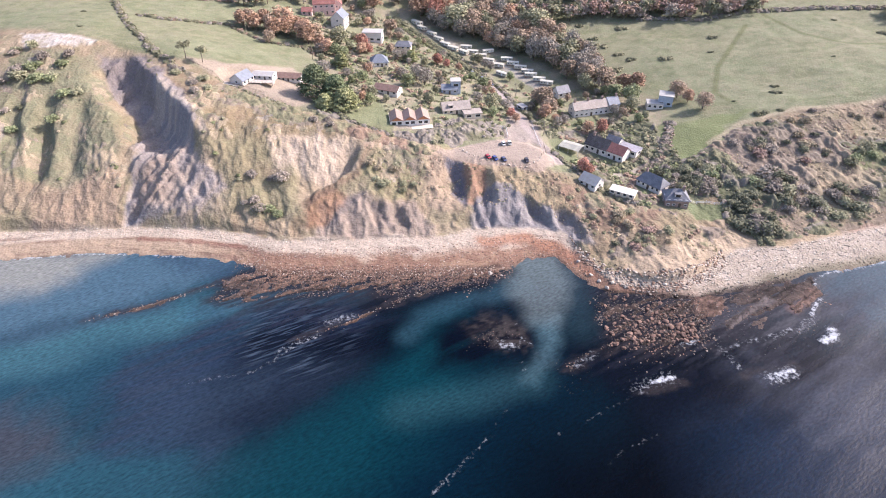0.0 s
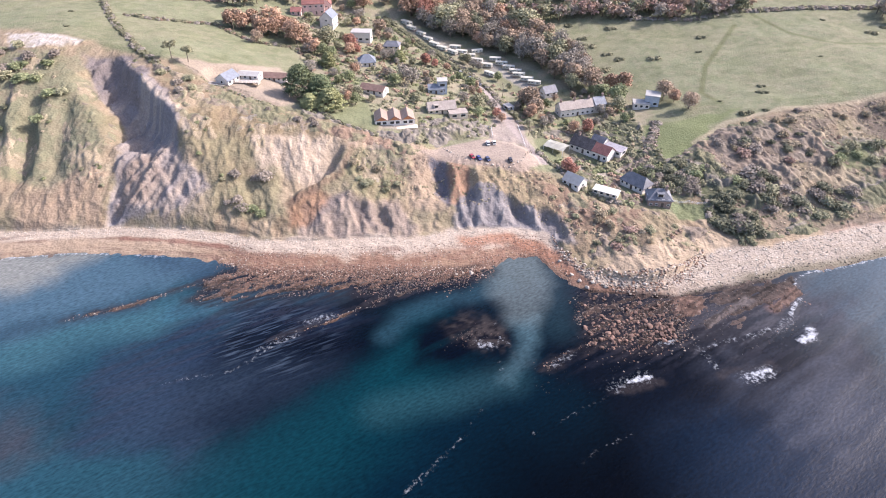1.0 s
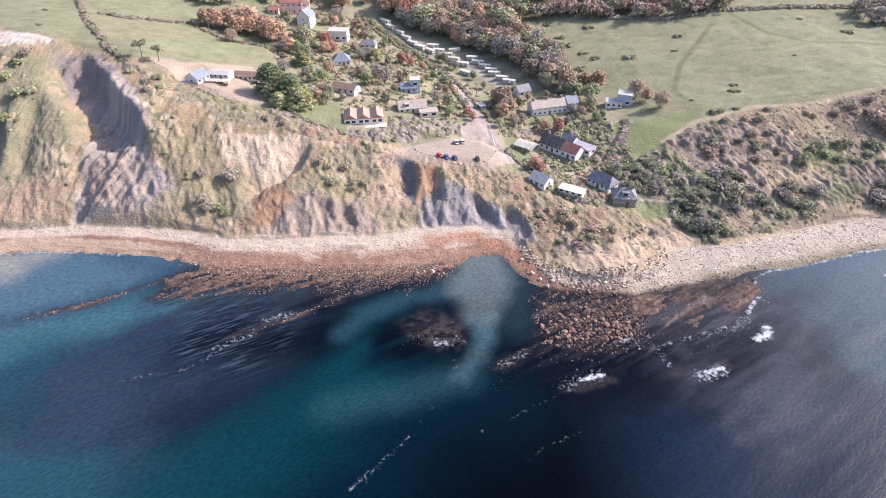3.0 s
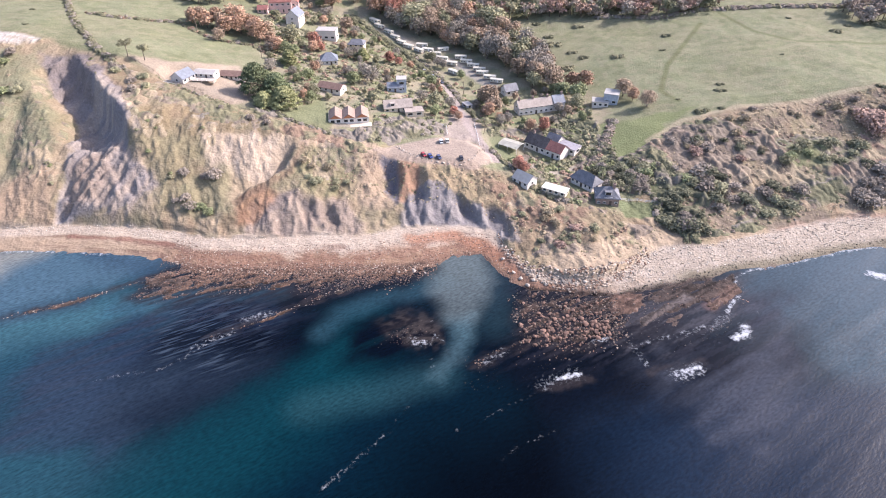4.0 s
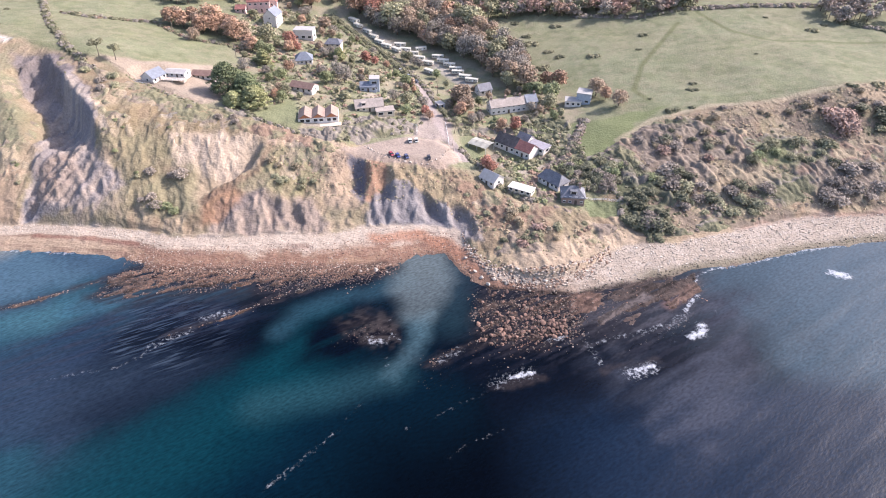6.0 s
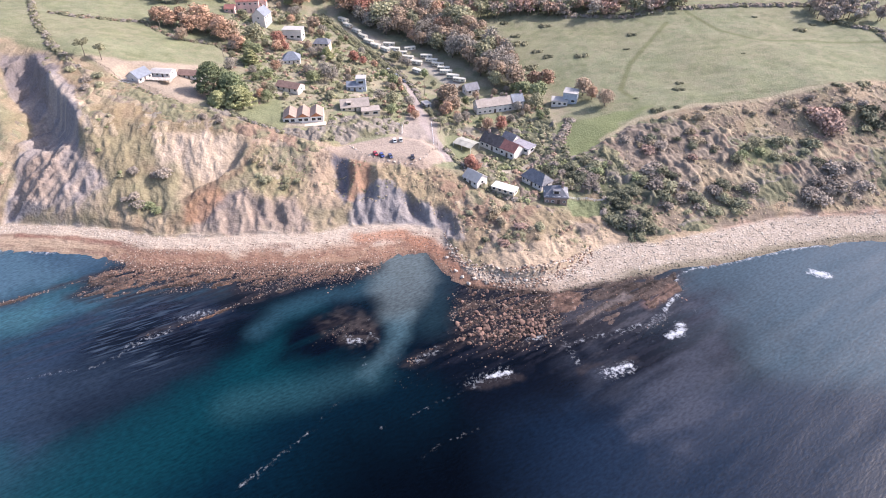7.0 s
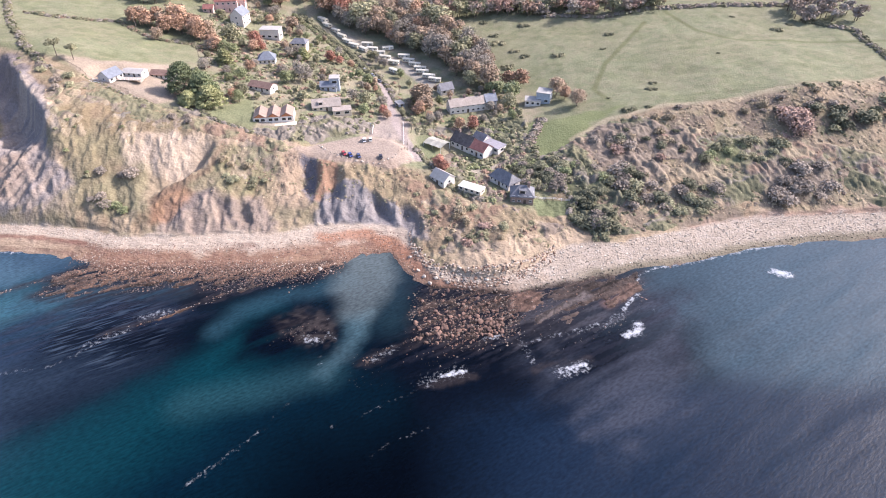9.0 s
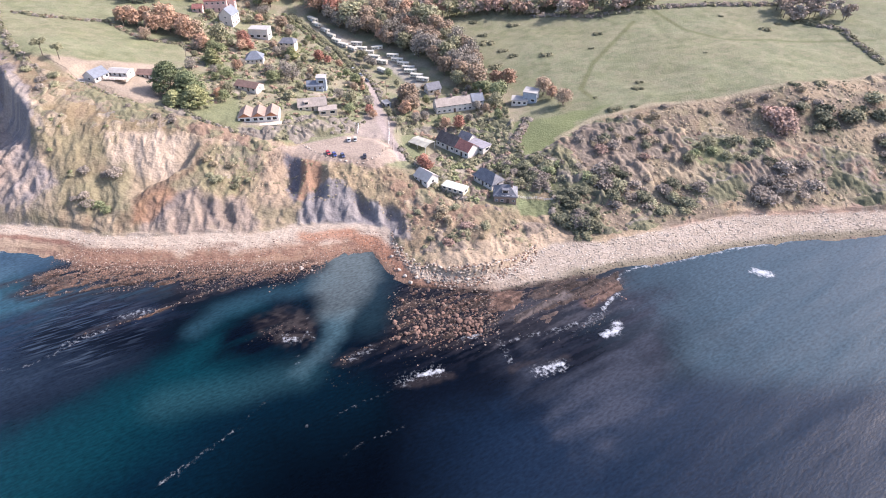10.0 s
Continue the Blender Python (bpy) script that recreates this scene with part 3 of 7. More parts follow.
    # shaded west face beside the orange spur, its shade painted dark and bluish
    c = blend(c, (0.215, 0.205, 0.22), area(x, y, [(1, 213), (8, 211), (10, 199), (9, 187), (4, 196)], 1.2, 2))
    c = blend(c, (0.37, 0.24, 0.16), area(x, y, [(8, 210), (17, 204), (16, 196), (10, 188), (9, 198)], 1.2, 2))
    c = blend(c, (0.37, 0.215, 0.13), area(x, y, [(-51, 189), (-40, 193), (-35, 189), (-41, 178), (-50, 174)], 1.5, 2.5) * (0.55 + 0.4 * n2))
    # shade along the notch's west-facing wall, painted as a dark brown stroke
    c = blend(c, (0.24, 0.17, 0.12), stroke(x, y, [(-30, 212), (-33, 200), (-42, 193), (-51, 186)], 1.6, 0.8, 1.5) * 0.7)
    c = blend(c, (0.45, 0.36, 0.25), area(x, y, [(55, 147), (64, 158), (93, 172), (114, 175), (94, 158), (86, 148)], 2, 5, 4) * step(0.3, 0.55, n2) * 0.9)
    c = blend(c, (0.26, 0.205, 0.135), area(x, y, [(36, 204), (52, 205), (92, 184), (104, 178), (90, 168), (66, 160), (52, 168), (46, 186)], 3, 4) * (0.3 + 0.3 * n2))
    c = blend(c, (0.46, 0.375, 0.265), area(x, y, [(58, 150), (66, 160), (82, 167), (100, 172), (112, 172), (98, 162), (88, 153), (72, 149)], 2, 4, 4) * (0.5 + 0.45 * comb))
    c = blend(c, (0.27, 0.185, 0.135), area(x, y, [(42, 200), (60, 191), (80, 183), (76, 172), (58, 172), (50, 182)], 2, 4, 4) * (0.35 + 0.45 * step(0.4, 0.58, n2)))
    c = blend(c, (0.44, 0.31, 0.235), area(x, y, [(140, 172), (160, 180), (190, 186), (226, 189), (226, 184), (180, 181), (160, 175)], 1.5, 2.5, 4) * (0.45 + 0.4 * n2))
    # beach
    sand = step(-1.5, 1.0, -(past + (n2 - 0.5) * 3))
    b = np.tile(np.array(SHINGLE), (len(x), 1))
    low = 1 - (y - shore) / np.maximum(toe - shore, 2)
    b = blend(b, RED_SAND, step(0.35, 0.7, low + (n1 - 0.5) * 0.5) * step(-175, -140, x) * (1 - step(90, 100, x)))
    b = blend(b, (0.255, 0.155, 0.108), step(0.36, 0.54, n2 * 0.6 + n1 * 0.4) * step(-90, -60, x) * step(0.32, 0.55, low) * (1 - step(60, 85, x)) * 0.9)
    b = blend(b, (0.37, 0.29, 0.205), step(0.3, 0.5, low) * (1 - step(-85, -65, x)) * 0.9)
    strand = fbm(x / 16, low * 7 + x * 0, 9, 3)
    b = blend(b, (0.20, 0.125, 0.095), step(0.56, 0.66, strand) * step(0.1, 0.3, low) * 0.6 * (1 - step(70, 100, x)))
    b = blend(b, (0.45, 0.39, 0.31), step(0.36, 0.26, strand) * step(0.6, 0.4, low) * 0.6)
    b = blend(b, (0.22, 0.12, 0.09), stroke(x, y, [(-70, 168), (-85, 171), (-110, 173)], 0.8, 0.8, 1.2) * 0.8)
    b = blend(b, (0.36, 0.185, 0.115), stroke(x, y, [(14, 171), (30, 173), (42, 168), (50, 155)], 2.6, 0.6, 2) * 0.8)
    b = blend(b, (0.37, 0.325, 0.26), step(62, 90, x) * 0.8)
    b = blend(b, (0.30, 0.215, 0.165), step(150, 190, x) * step(0.12, 0.02, low + (n1 - 0.5) * 0.1) * 0.8)
    b = blend(b, (0.47, 0.42, 0.35), step(62, 90, x) * step(0.56, 0.68, fbm(x / 2.2, y / 1.6, 7, 3)) * 0.6)
    b = blend(b, (0.17, 0.155, 0.105), step(0.62, 0.92, low + (n1 - 0.5) * 0.3) * step(96, 112, x) * 0.8)
    b = blend(b, (0.16, 0.125, 0.10), step(0.95, 1.1, low + (n2 - 0.5) * 0.25))
    b = blend(b, WEEDY, step(1.1, 1.5, low + (n2 - 0.5) * 0.4))
    ledge = reef(x, y) * step(0.75, 1.0, low)
    strata = fbm((x * 0.9 + y * 0.43) / 9, (y * 0.9 - x * 0.43) / 1.3, 9, 3)
    wet = blend(np.tile(np.array((0.085, 0.062, 0.052)), (len(x), 1)), (0.21, 0.12, 0.08), step(0.45, 0.65, strata) * (0.5 + 0.5 * step(0.4, 0.6, n2)))
    wet = blend(wet, (0.3, 0.195, 0.135), step(0.6, 0.72, strata) * step(0.45, 0.6, n1) * 0.6)
    wet = blend(wet, (0.042, 0.033, 0.03), step(42, 48, x) * (1 - step(78, 82, x)) * (1 - step(143, 148, y)) * 0.85)
    wet = blend(wet, (0.085, 0.07, 0.063), step(77, 85, x) * 0.85)
    wet = blend(wet, (0.05, 0.042, 0.039), step(153.5, 147, y + (n1 - 0.5) * 8) * (1 - step(40, 46, x)) * (0.9 - 0.45 * step(0.5, 0.62, strata)))
    wet = blend(wet, (0.10, 0.08, 0.07), step(-58, -70, x) * 0.7)
    wet = blend(wet, (0.042, 0.035, 0.032), area(x, y, TIDE_ROCKS, 4, 3, 4) * (1 - 0.5 * step(0.5, 0.62, strata)))
    wet = blend(wet, (0.20, 0.13, 0.10), np.maximum(area(x, y, SLAB, 0.6, 1, 3), 0.7 * stroke(x, y, [(111, 137), (116, 140), (121.5, 145)], 2.2, 0.5, 1.2)) * (0.65 + 0.35 * n2))
    wet = blend(wet, (0.13, 0.115, 0.11), stroke(x, y, [(88, 130.5), (97, 137), (105, 141.5)], 1.6, 0.5, 1.2) * 0.8)
    wet = wet * (0.55 + 0.9 * fbm(x / 1.3, y / 1.0, 6, 3))[:, None] * (1 - 0.55 * step(0.52, 0.6, fbm((x * 0.8 + y * 0.6) / 6, (y * 0.8 - x * 0.6) / 0.9, 2, 2)))[:, None]
    b = blend(b, (0, 0, 0), np.minimum(1, ledge * 1.6)) + wet * np.minimum(1, ledge * 1.6)[:, None]
    c = c + (b * 0.93 - c) * sand[:, None]
    # made ground
    c = blend(c, PALE_EARTH, area(x, y, PLOT, 1.5, 2) * 0.9)
    c = blend(c, (0.345, 0.28, 0.222), area(x, y, CARPARK, 1.0, 1.0))
    c = blend(c, (0.31, 0.26, 0.225), area(x, y, [(31, 262), (43, 252), (43, 228), (26, 230)], 1, 1) * 0.9)
    c = blend(c, (0.33, 0.28, 0.25), stroke(x, y, LANE, 2.0, 0.25) * step(312, 296, y))
    c = blend(c, (0.36, 0.33, 0.28), stroke(x, y, [(-12, 372), (14, 345), (32, 326), (46, 304), (52, 294)], 3, 0.4, 1) * 0.8)
    c = blend(c, (0.19, 0.22, 0.115), area(x, y, [(93, 191), (108.5, 190), (108, 182), (93.5, 181)], 0.6, 0.5))
    for lawn in ([(-43, 229), (-29, 251), (-20, 234), (-22, 223), (-33, 223)], [(46, 236), (52, 240), (58, 224), (50, 214)]):
        c = blend(c, (0.17, 0.185, 0.10), area(x, y, lawn, 1, 1) * 0.9)
    for yard in ([(-20, 229), (-4, 228), (-2, 232), (-20, 233)], [(8, 239), (16, 241), (18, 246), (6, 244)], [(0, 262), (14, 266), (14, 270), (0, 268)], [(-34, 256), (-24, 256), (-22, 259), (-34, 259)], [(60, 214), (72, 208), (76, 212), (64, 220)], [(70, 216), (82, 212), (84, 218), (74, 222)]):
        c = blend(c, (0.36, 0.31, 0.25), area(x, y, yard, 0.8, 1.2) * 0.8)
    for green in ([(14, 236), (26, 238), (24, 247), (16, 246)], [(-46, 268), (-32, 270), (-30, 280), (-46, 282)], [(-30, 285), (-12, 288), (-14, 296), (-30, 294)], [(58, 250), (76, 256), (74, 260), (58, 256)], [(-60, 330), (-46, 330), (-46, 340), (-60, 338)]):
        c = blend(c, (0.18, 0.20, 0.105), area(x, y, green, 1, 1.5) * 0.85)
    c = blend(c, (0.165, 0.19, 0.085), area(x, y, [(98, 246), (122, 250), (142, 252), (119, 234), (118, 219), (97, 216), (92, 224)], 2, 3) * 0.9)
    for way in ([(191, 365), (200, 334), (216, 318), (235, 315), (290, 310)], [(176, 352), (143, 302), (132, 274), (136, 261)]):
        c = blend(c, (0.13, 0.14, 0.065), stroke(x, y, way, 1.4, 0.6) * 0.8)
    c = blend(c, (0.42, 0.35, 0.24), stroke(x, y, [(114, 228), (131, 240), (157, 247), (181, 247), (208, 253), (235, 256), (271, 268)], 1.2, 0.7, 1.5) * 0.6)
    return c * (np.array((0.83, 0.83, 0.84)) + np.array((0.015, -0.015, -0.03)) * np.maximum(slope, sand)[:, None])


xs = axis(-225, 305, 0.7, 3200)
ys = axis(100, 140, 0.8, 3200, ((140, 166, 0.6), (166, 222, 0.42), (222, 256, 0.7), (256, 400, 1.3)))
gx, gy, faces = sheet(xs, ys)
gz = height(gx, gy)
crest_y = np.interp(gx, [-330, -190, -150, -125, -100, -60, -20, 0, 48, 60, 92, 110, 131, 157, 208, 271, 340], [300, 280, 270, 262, 250, 232, 224, 214, 205, 190, 182, 205, 238, 245, 251, 267, 275])
untamed = (1 - step(-2, 4, gy - crest_y)) * (0.12 + 0.88 * step(-1, 3, gy - curve_y(gx, TOE)))
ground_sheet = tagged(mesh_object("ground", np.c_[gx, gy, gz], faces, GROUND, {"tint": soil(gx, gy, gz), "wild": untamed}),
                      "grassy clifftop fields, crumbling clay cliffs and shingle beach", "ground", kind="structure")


# ---- the sea ----
def sea_colours(x, y):
    n1, n2 = fbm(x / 16, y / 16, 1, 4), fbm(x / 4, y / 4, 6, 4)
    warp = (fbm(x / 18, y / 18, 4, 4) - 0.5) * 9
    u, v = x + warp, y + warp * 0.6
    along, across = u * 0.86 + v * 0.5, v * 0.86 - u * 0.5
    streak = fbm(along / 34, across / 3.2, 8, 5)
    fine = fbm(along / 12, across / 1.1, 3, 4)
    broad = fbm(along / 30, across / 8, 5, 4)
    c = np.tile(np.array((0.0002, 0.0009, 0.0027)), (len(x), 1))
    # sky sheen on the eastern water, put into the colour as two pale tints
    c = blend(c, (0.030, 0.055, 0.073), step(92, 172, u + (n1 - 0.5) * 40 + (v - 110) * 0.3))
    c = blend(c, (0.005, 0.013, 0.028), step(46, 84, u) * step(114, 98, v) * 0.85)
    # clear water over pale sand, from the stream's mouth out to the south-west
    c = blend(c, (0.0007, 0.0085, 0.0165), stroke(u, v, [(14, 112), (2, 100), (-14, 78), (-26, 56)], 26, 0.95, 10, 24) * 0.9)
    c = blend(c, (0.001, 0.0225, 0.031), stroke(u, v, [(0, 118), (-8, 106), (-18, 94), (-34, 80), (-60, 60)], 13, 0.95, 7, 18) * 0.9)
    # western tints are lifted, standing in for sky reflection as well
    c = blend(c, (0.009, 0.035, 0.052), step(-58, -96, u + (n1 - 0.5) * 26 - (v - 100) * 0.25) * 0.9)
    c = blend(c, (0.02, 0.05, 0.07), step(-76, -125, u + (n1 - 0.5) * 20) * step(112, 84, v) * 0.7)
    c = blend(c, (0.012, 0.045, 0.062), step(-34, -74, u + (n1 - 0.5) * 16) * step(100, 82, v) * 0.85)
    c = blend(c, (0.035, 0.03, 0.036), area(u, v, [(-122, 98), (-100, 96), (-92, 88), (-104, 76), (-130, 80)], 9, 6) * 0.7)
    c = blend(c, (0.027, 0.076, 0.094), stroke(u, v, [(-190, 100), (-128, 117), (-106, 127), (-88, 132), (-68, 138)], 9, 0.95, 5, 14) * 0.85)
    c = blend(c, (0.022, 0.07, 0.10), stroke(x, y, [(-78, 137), (-60, 143), (-44, 146), (-30, 146)], 4, 0.95, 3) * 0.7)
    c = blend(c, (0.045, 0.085, 0.115), area(u, v, [(-190, 172), (-144, 166), (-90, 168), (-68, 162), (-84, 148), (-104, 136), (-128, 126), (-190, 112)], 9, 5) * 0.85)
    c = blend(c, (0.02, 0.04, 0.06), stroke(u, v, [(-150, 118), (-124, 127), (-104, 135), (-88, 141)], 3.5, 0.95, 2) * 0.7)
    c = blend(c, (0.02, 0.04, 0.065), stroke(u, v, [(-100, 164), (-84, 158), (-74, 157)], 4, 0.95, 2) * 0.6)
    c = blend(c, (0.20, 0.195, 0.165), area(u, v, [(-190, 172), (-150, 168), (-116, 169), (-122, 155), (-132, 145), (-190, 132)], 8, 4) * 0.75)
    # weed beds, combed by the swell
    weedy = area(u, v, [(-74, 134), (-54, 142), (-34, 140), (-18, 133), (-28, 122), (-46, 104), (-58, 86), (-84, 88), (-92, 108), (-84, 124)], 8, 6, 8)
    core = np.maximum.reduce([area(u, v, [(-60, 126), (-44, 134), (-26, 127), (-10, 131), (-14, 119), (-24, 111), (-34, 103), (-46, 92), (-62, 92), (-64, 108)], 7, 5, 7),
                              area(u, v, [(-7, 124), (0, 132), (14, 136), (25, 130), (27, 118), (24, 111), (10, 110), (-2, 115)], 5, 3, 6),
                              stroke(u, v, [(40, 120), (46, 116), (50, 110)], 5, 0.95, 3) * 0.6])
    point = area(u, v, [(34, 112), (44, 122), (50, 146), (90, 150), (118, 150), (134, 140), (128, 116), (112, 104), (92, 99), (60, 98)], 8, 8, 9)
    dark = np.maximum.reduce([weedy * 0.75, core, point])
    c = blend(c, (0.009, 0.017, 0.034), weedy * (0.6 + 0.25 * step(0.35, 0.6, streak)))
    c = blend(c, (0.018, 0.018, 0.026), weedy * step(0.5, 0.66, fine) * 0.55)
    c = blend(c, (0.0005, 0.0014, 0.0048), core * (0.72 + 0.25 * step(0.3, 0.5, streak)))
    c = blend(c, (0.0012, 0.0026, 0.0062), point * (0.6 + 0.35 * step(0.3, 0.5, streak)))
    c = blend(c, (0.011, 0.012, 0.018), point * step(0.5, 0.64, fine) * step(104, 120, v) * 0.7)
    # lavender sheen east of the point and over the western weed, painted in
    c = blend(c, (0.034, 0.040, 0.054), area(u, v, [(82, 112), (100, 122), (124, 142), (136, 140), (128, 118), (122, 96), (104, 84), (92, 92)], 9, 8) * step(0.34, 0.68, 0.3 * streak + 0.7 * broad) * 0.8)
    c = blend(c, (0.018, 0.03, 0.048), np.maximum(weedy, 0.6 * core) * step(-12, -24, x) * step(126, 104, v) * 0.6)
    # shallow rock
    shoal = reef(x + (n1 - 0.5) * 5, y + (n2 - 0.5) * 4)
    c = blend(c, (0.022, 0.019, 0.020), np.minimum(1, shoal * 1.5) * (0.35 + 0.6 * step(0.38, 0.6, fine)) * 0.75)
    c = blend(c, (0.04, 0.04, 0.046), area(x, y, [(76, 120), (84, 134), (100, 146), (126, 152), (124, 138), (110, 126), (92, 118)], 5, 5) * (0.2 + 0.8 * step(0.44, 0.6, fine)) * 0.7)
    c = blend(c, (0.085, 0.075, 0.072), stroke(x, y, [(88, 130.5), (97, 137), (105, 141.5)], 1.2, 0.8, 1.0) * 0.8)
    c = blend(c, (0.11, 0.068, 0.058), stroke(x, y, [(111, 137), (116, 140), (121, 145)], 1.6, 0.8, 1.0) * 0.7)
    c = blend(c, (0.04, 0.034, 0.032), area(x, y, [(6, 130), (12, 135), (20, 135), (26, 127), (27, 120), (18, 119), (10, 124)], 3, 3) * step(0.45, 0.6, fbm(x / 1.6, y / 1.6, 4, 3)) * 0.7)
    c = blend(c, (0.012, 0.012, 0.015), area(x, y, [(-78, 138), (-44, 137), (-10, 143), (14, 150), (-4, 157), (-70, 159)], 5, 4) * (0.35 + 0.5 * step(0.35, 0.6, fine)))
    c = blend(c, (0.009, 0.022, 0.03), stroke(u, v, [(43, 154), (43, 140), (40, 128)], 5, 0.95, 2) * 0.75)
    # silt drifting from the stream mouth
    wx_, wy_ = x + (fbm(x / 10, y / 10, 10, 5) - 0.5) * 2.6, y + (fbm(x / 10, y / 10, 2, 5) - 0.5) * 3
    mouth = area(wx_, wy_, [(25, 166), (41, 166), (42.5, 149), (38, 139), (36, 131), (27, 130), (26, 137), (22.5, 144)], 4.5, 1.5)
    neck = area(wx_, wy_, [(27.5, 132), (36.5, 134), (35, 123), (30.5, 115), (25, 107), (21.5, 108), (27, 116), (29, 123)], 3.0, 1.5)
    haze = stroke(wx_, wy_, [(25, 109), (15, 105), (2, 101.5), (-10, 98)], 5, 1.0)
    bow = stroke(wx_, wy_, [(27, 150), (19, 145), (7, 141), (-5, 134), (-11, 126)], 3.4, 1.0, 1.5)
    silt = np.maximum.reduce([mouth, neck, 0.4 * haze, 0.4 * bow])
    c = blend(c, (0.022, 0.062, 0.085), bow * 0.42)
    c = blend(c, (0.024, 0.07, 0.082), haze * 0.3)
    c = blend(c, (0.055, 0.105, 0.125), neck * np.interp(y, [104, 116, 132], [0.22, 0.45, 0.62]))
    c = blend(c, (0.092, 0.118, 0.122), mouth * np.interp(y, [128, 142, 158], [0.42, 0.62, 0.8]))
    # foam
    foam = np.zeros(len(x))
    for pts, w, a in (([(53, 105.5), (57, 107.5), (64, 110)], 1.9, 0.34), ([(58, 107.6), (61, 108.5), (64, 110)], 0.7, 0.95), ([(91.5, 109), (95, 109.5), (99, 112)], 1.9, 0.5), ([(94, 110.5), (98.5, 112)], 0.8, 0.9),
                      ([(82, 120.5), (83, 117)], 1.2, 0.32), ([(83.5, 115), (84.5, 113)], 0.8, 0.4), ([(90, 123), (95, 124)], 1.0, 0.3), ([(98, 125), (103, 126.5), (106, 128.5)], 0.9, 0.36), ([(108, 127), (112, 130.5), (116, 134)], 1.5, 0.34),
                      ([(113.6, 123.5), (117, 124.5), (118.5, 128)], 1.1, 1.0), ([(115.5, 134.5), (118, 137.5), (122, 142)], 0.6, 0.75), ([(71, 122), (76, 123.4)], 0.55, 0.6), ([(85, 121), (88, 122)], 0.6, 0.45),
                      ([(122, 148), (127, 153), (132, 155.3), (150, 159.8), (170, 166.3), (192, 170.5)], 0.6, 0.55), ([(-48, 119), (-44, 121.5), (-38, 126)], 1.3, 0.34), ([(-36, 131), (-29, 134)], 1.6, 0.38),
                      ([(-71, 107), (-64, 109), (-55, 111), (-49, 115), (-46, 119)], 0.5, 0.26), ([(17, 122.5), (21, 121.5)], 1.4, 0.5), ([(24, 124), (26, 122.5)], 0.6, 0.5), ([(22, 112), (24, 113)], 0.4, 0.5),
                      ([(-2, 75), (2, 79.5), (5.5, 83)], 0.6, 0.32), ([(6.5, 84.5), (9, 87)], 0.5, 0.3), ([(10, 88.5), (12.5, 91)], 0.45, 0.26), ([(13.5, 94), (17, 99)], 0.4, 0.22), ([(38, 114.5), (44, 118)], 1.3, 0.36),
                      ([(40, 82.5), (46, 87), (55, 91)], 0.35, 0.24), ([(171.5, 153.5), (175, 151.5)], 1.5, 1.1), ([(29, 91), (38, 95.5), (50, 102.5), (54, 105)], 0.35, 0.24),
                      ([(-150, 162.5), (-131, 165.6), (-107, 165.4), (-92, 164)], 0.55, 0.55)):
        foam = np.maximum(foam, a * stroke(x, y, pts, w * 1.1, 1.0, 0.9 + 0.3 * w, 1.3))
    lap = area(x, y, [(44, 104), (52, 118), (80, 120), (112, 130), (124, 126), (112, 108), (90, 100), (66, 98)], 5, 5) * step(0.6, 0.72, fbm(along / 5, across / 0.8, 10, 3)) * step(0.45, 0.6, n1)
    foam = np.maximum(foam, 0.17 * lap)
    specks = step(0.9, 0.96, vnoise(x / 0.9, y / 0.9, 7)) * step(0.5, 0.65, n1) * np.maximum(point * step(100, 112, v), area(x, y, [(4, 134), (28, 134), (28, 110), (4, 112)], 3, 3))
    foam = np.maximum(foam, 0.34 * specks)
    # lowers the gloss in mid-bay so that reflection stays dark there
    gloss_cut = step(-60, -5, u) * (1 - step(58, 128, u + (broad - 0.5) * 50 + (105 - v) * 0.25)) * (1 - step(125, 158, v))
    calm = np.clip(np.maximum(gloss_cut, step(0.42, 0.7, streak) * 0.4 + core * 0.3 + silt * 0.5), 0, 1)
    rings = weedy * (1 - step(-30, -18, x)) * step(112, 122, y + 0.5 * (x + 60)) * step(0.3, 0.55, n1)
    return c, foam, calm, np.clip(rings + 0.12 * weedy, 0, 1)


wx = axis(-215, 300, 0.9, 3200)
wy = np.concatenate([[-3200, -1500, -700, -300, -120, -50, -10], np.arange(20, 62, 3.0), np.arange(62, 188, 0.7), [195, 210, 240]])
sx, sy, sfaces = sheet(wx, wy)
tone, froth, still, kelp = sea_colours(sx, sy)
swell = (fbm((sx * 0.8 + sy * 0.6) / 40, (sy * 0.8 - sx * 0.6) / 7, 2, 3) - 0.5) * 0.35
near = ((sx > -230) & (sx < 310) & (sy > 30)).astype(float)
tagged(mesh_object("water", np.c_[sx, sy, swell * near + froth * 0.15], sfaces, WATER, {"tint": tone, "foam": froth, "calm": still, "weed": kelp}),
       "clear blue-green sea with dark weed and drifting silt", "sea", kind="structure")

# ---- buildings ----
WHITE_WALL = plain("white_render", (0.64, 0.60, 0.55), 0.85, 0.08, 1.2)
CREAM_WALL = plain("cream_render", (0.62, 0.52, 0.40), 0.85, 0.1, 1.2)
PINK_WALL = plain("pink_brick", (0.60, 0.42, 0.38), 0.9, 0.15, 2.0)
BRICK = plain("brown_brick", (0.27, 0.2, 0.17), 0.9, 0.2, 4.0)
BLUE_WALL = plain("blue_grey_boards", (0.36, 0.40, 0.45), 0.8, 0.12, 2.0)
SLATE = plain("slate_roof", (0.14, 0.145, 0.16), 0.55, 0.3, 3.0, relief=0.05)
BLUE_SLATE = plain("blue_slate_roof", (0.165, 0.185, 0.215), 0.55, 0.2, 3.0, relief=0.05)
THATCH = plain("dark_thatch", (0.11, 0.095, 0.09), 1.0, 0.35, 4.0, relief=0.08)
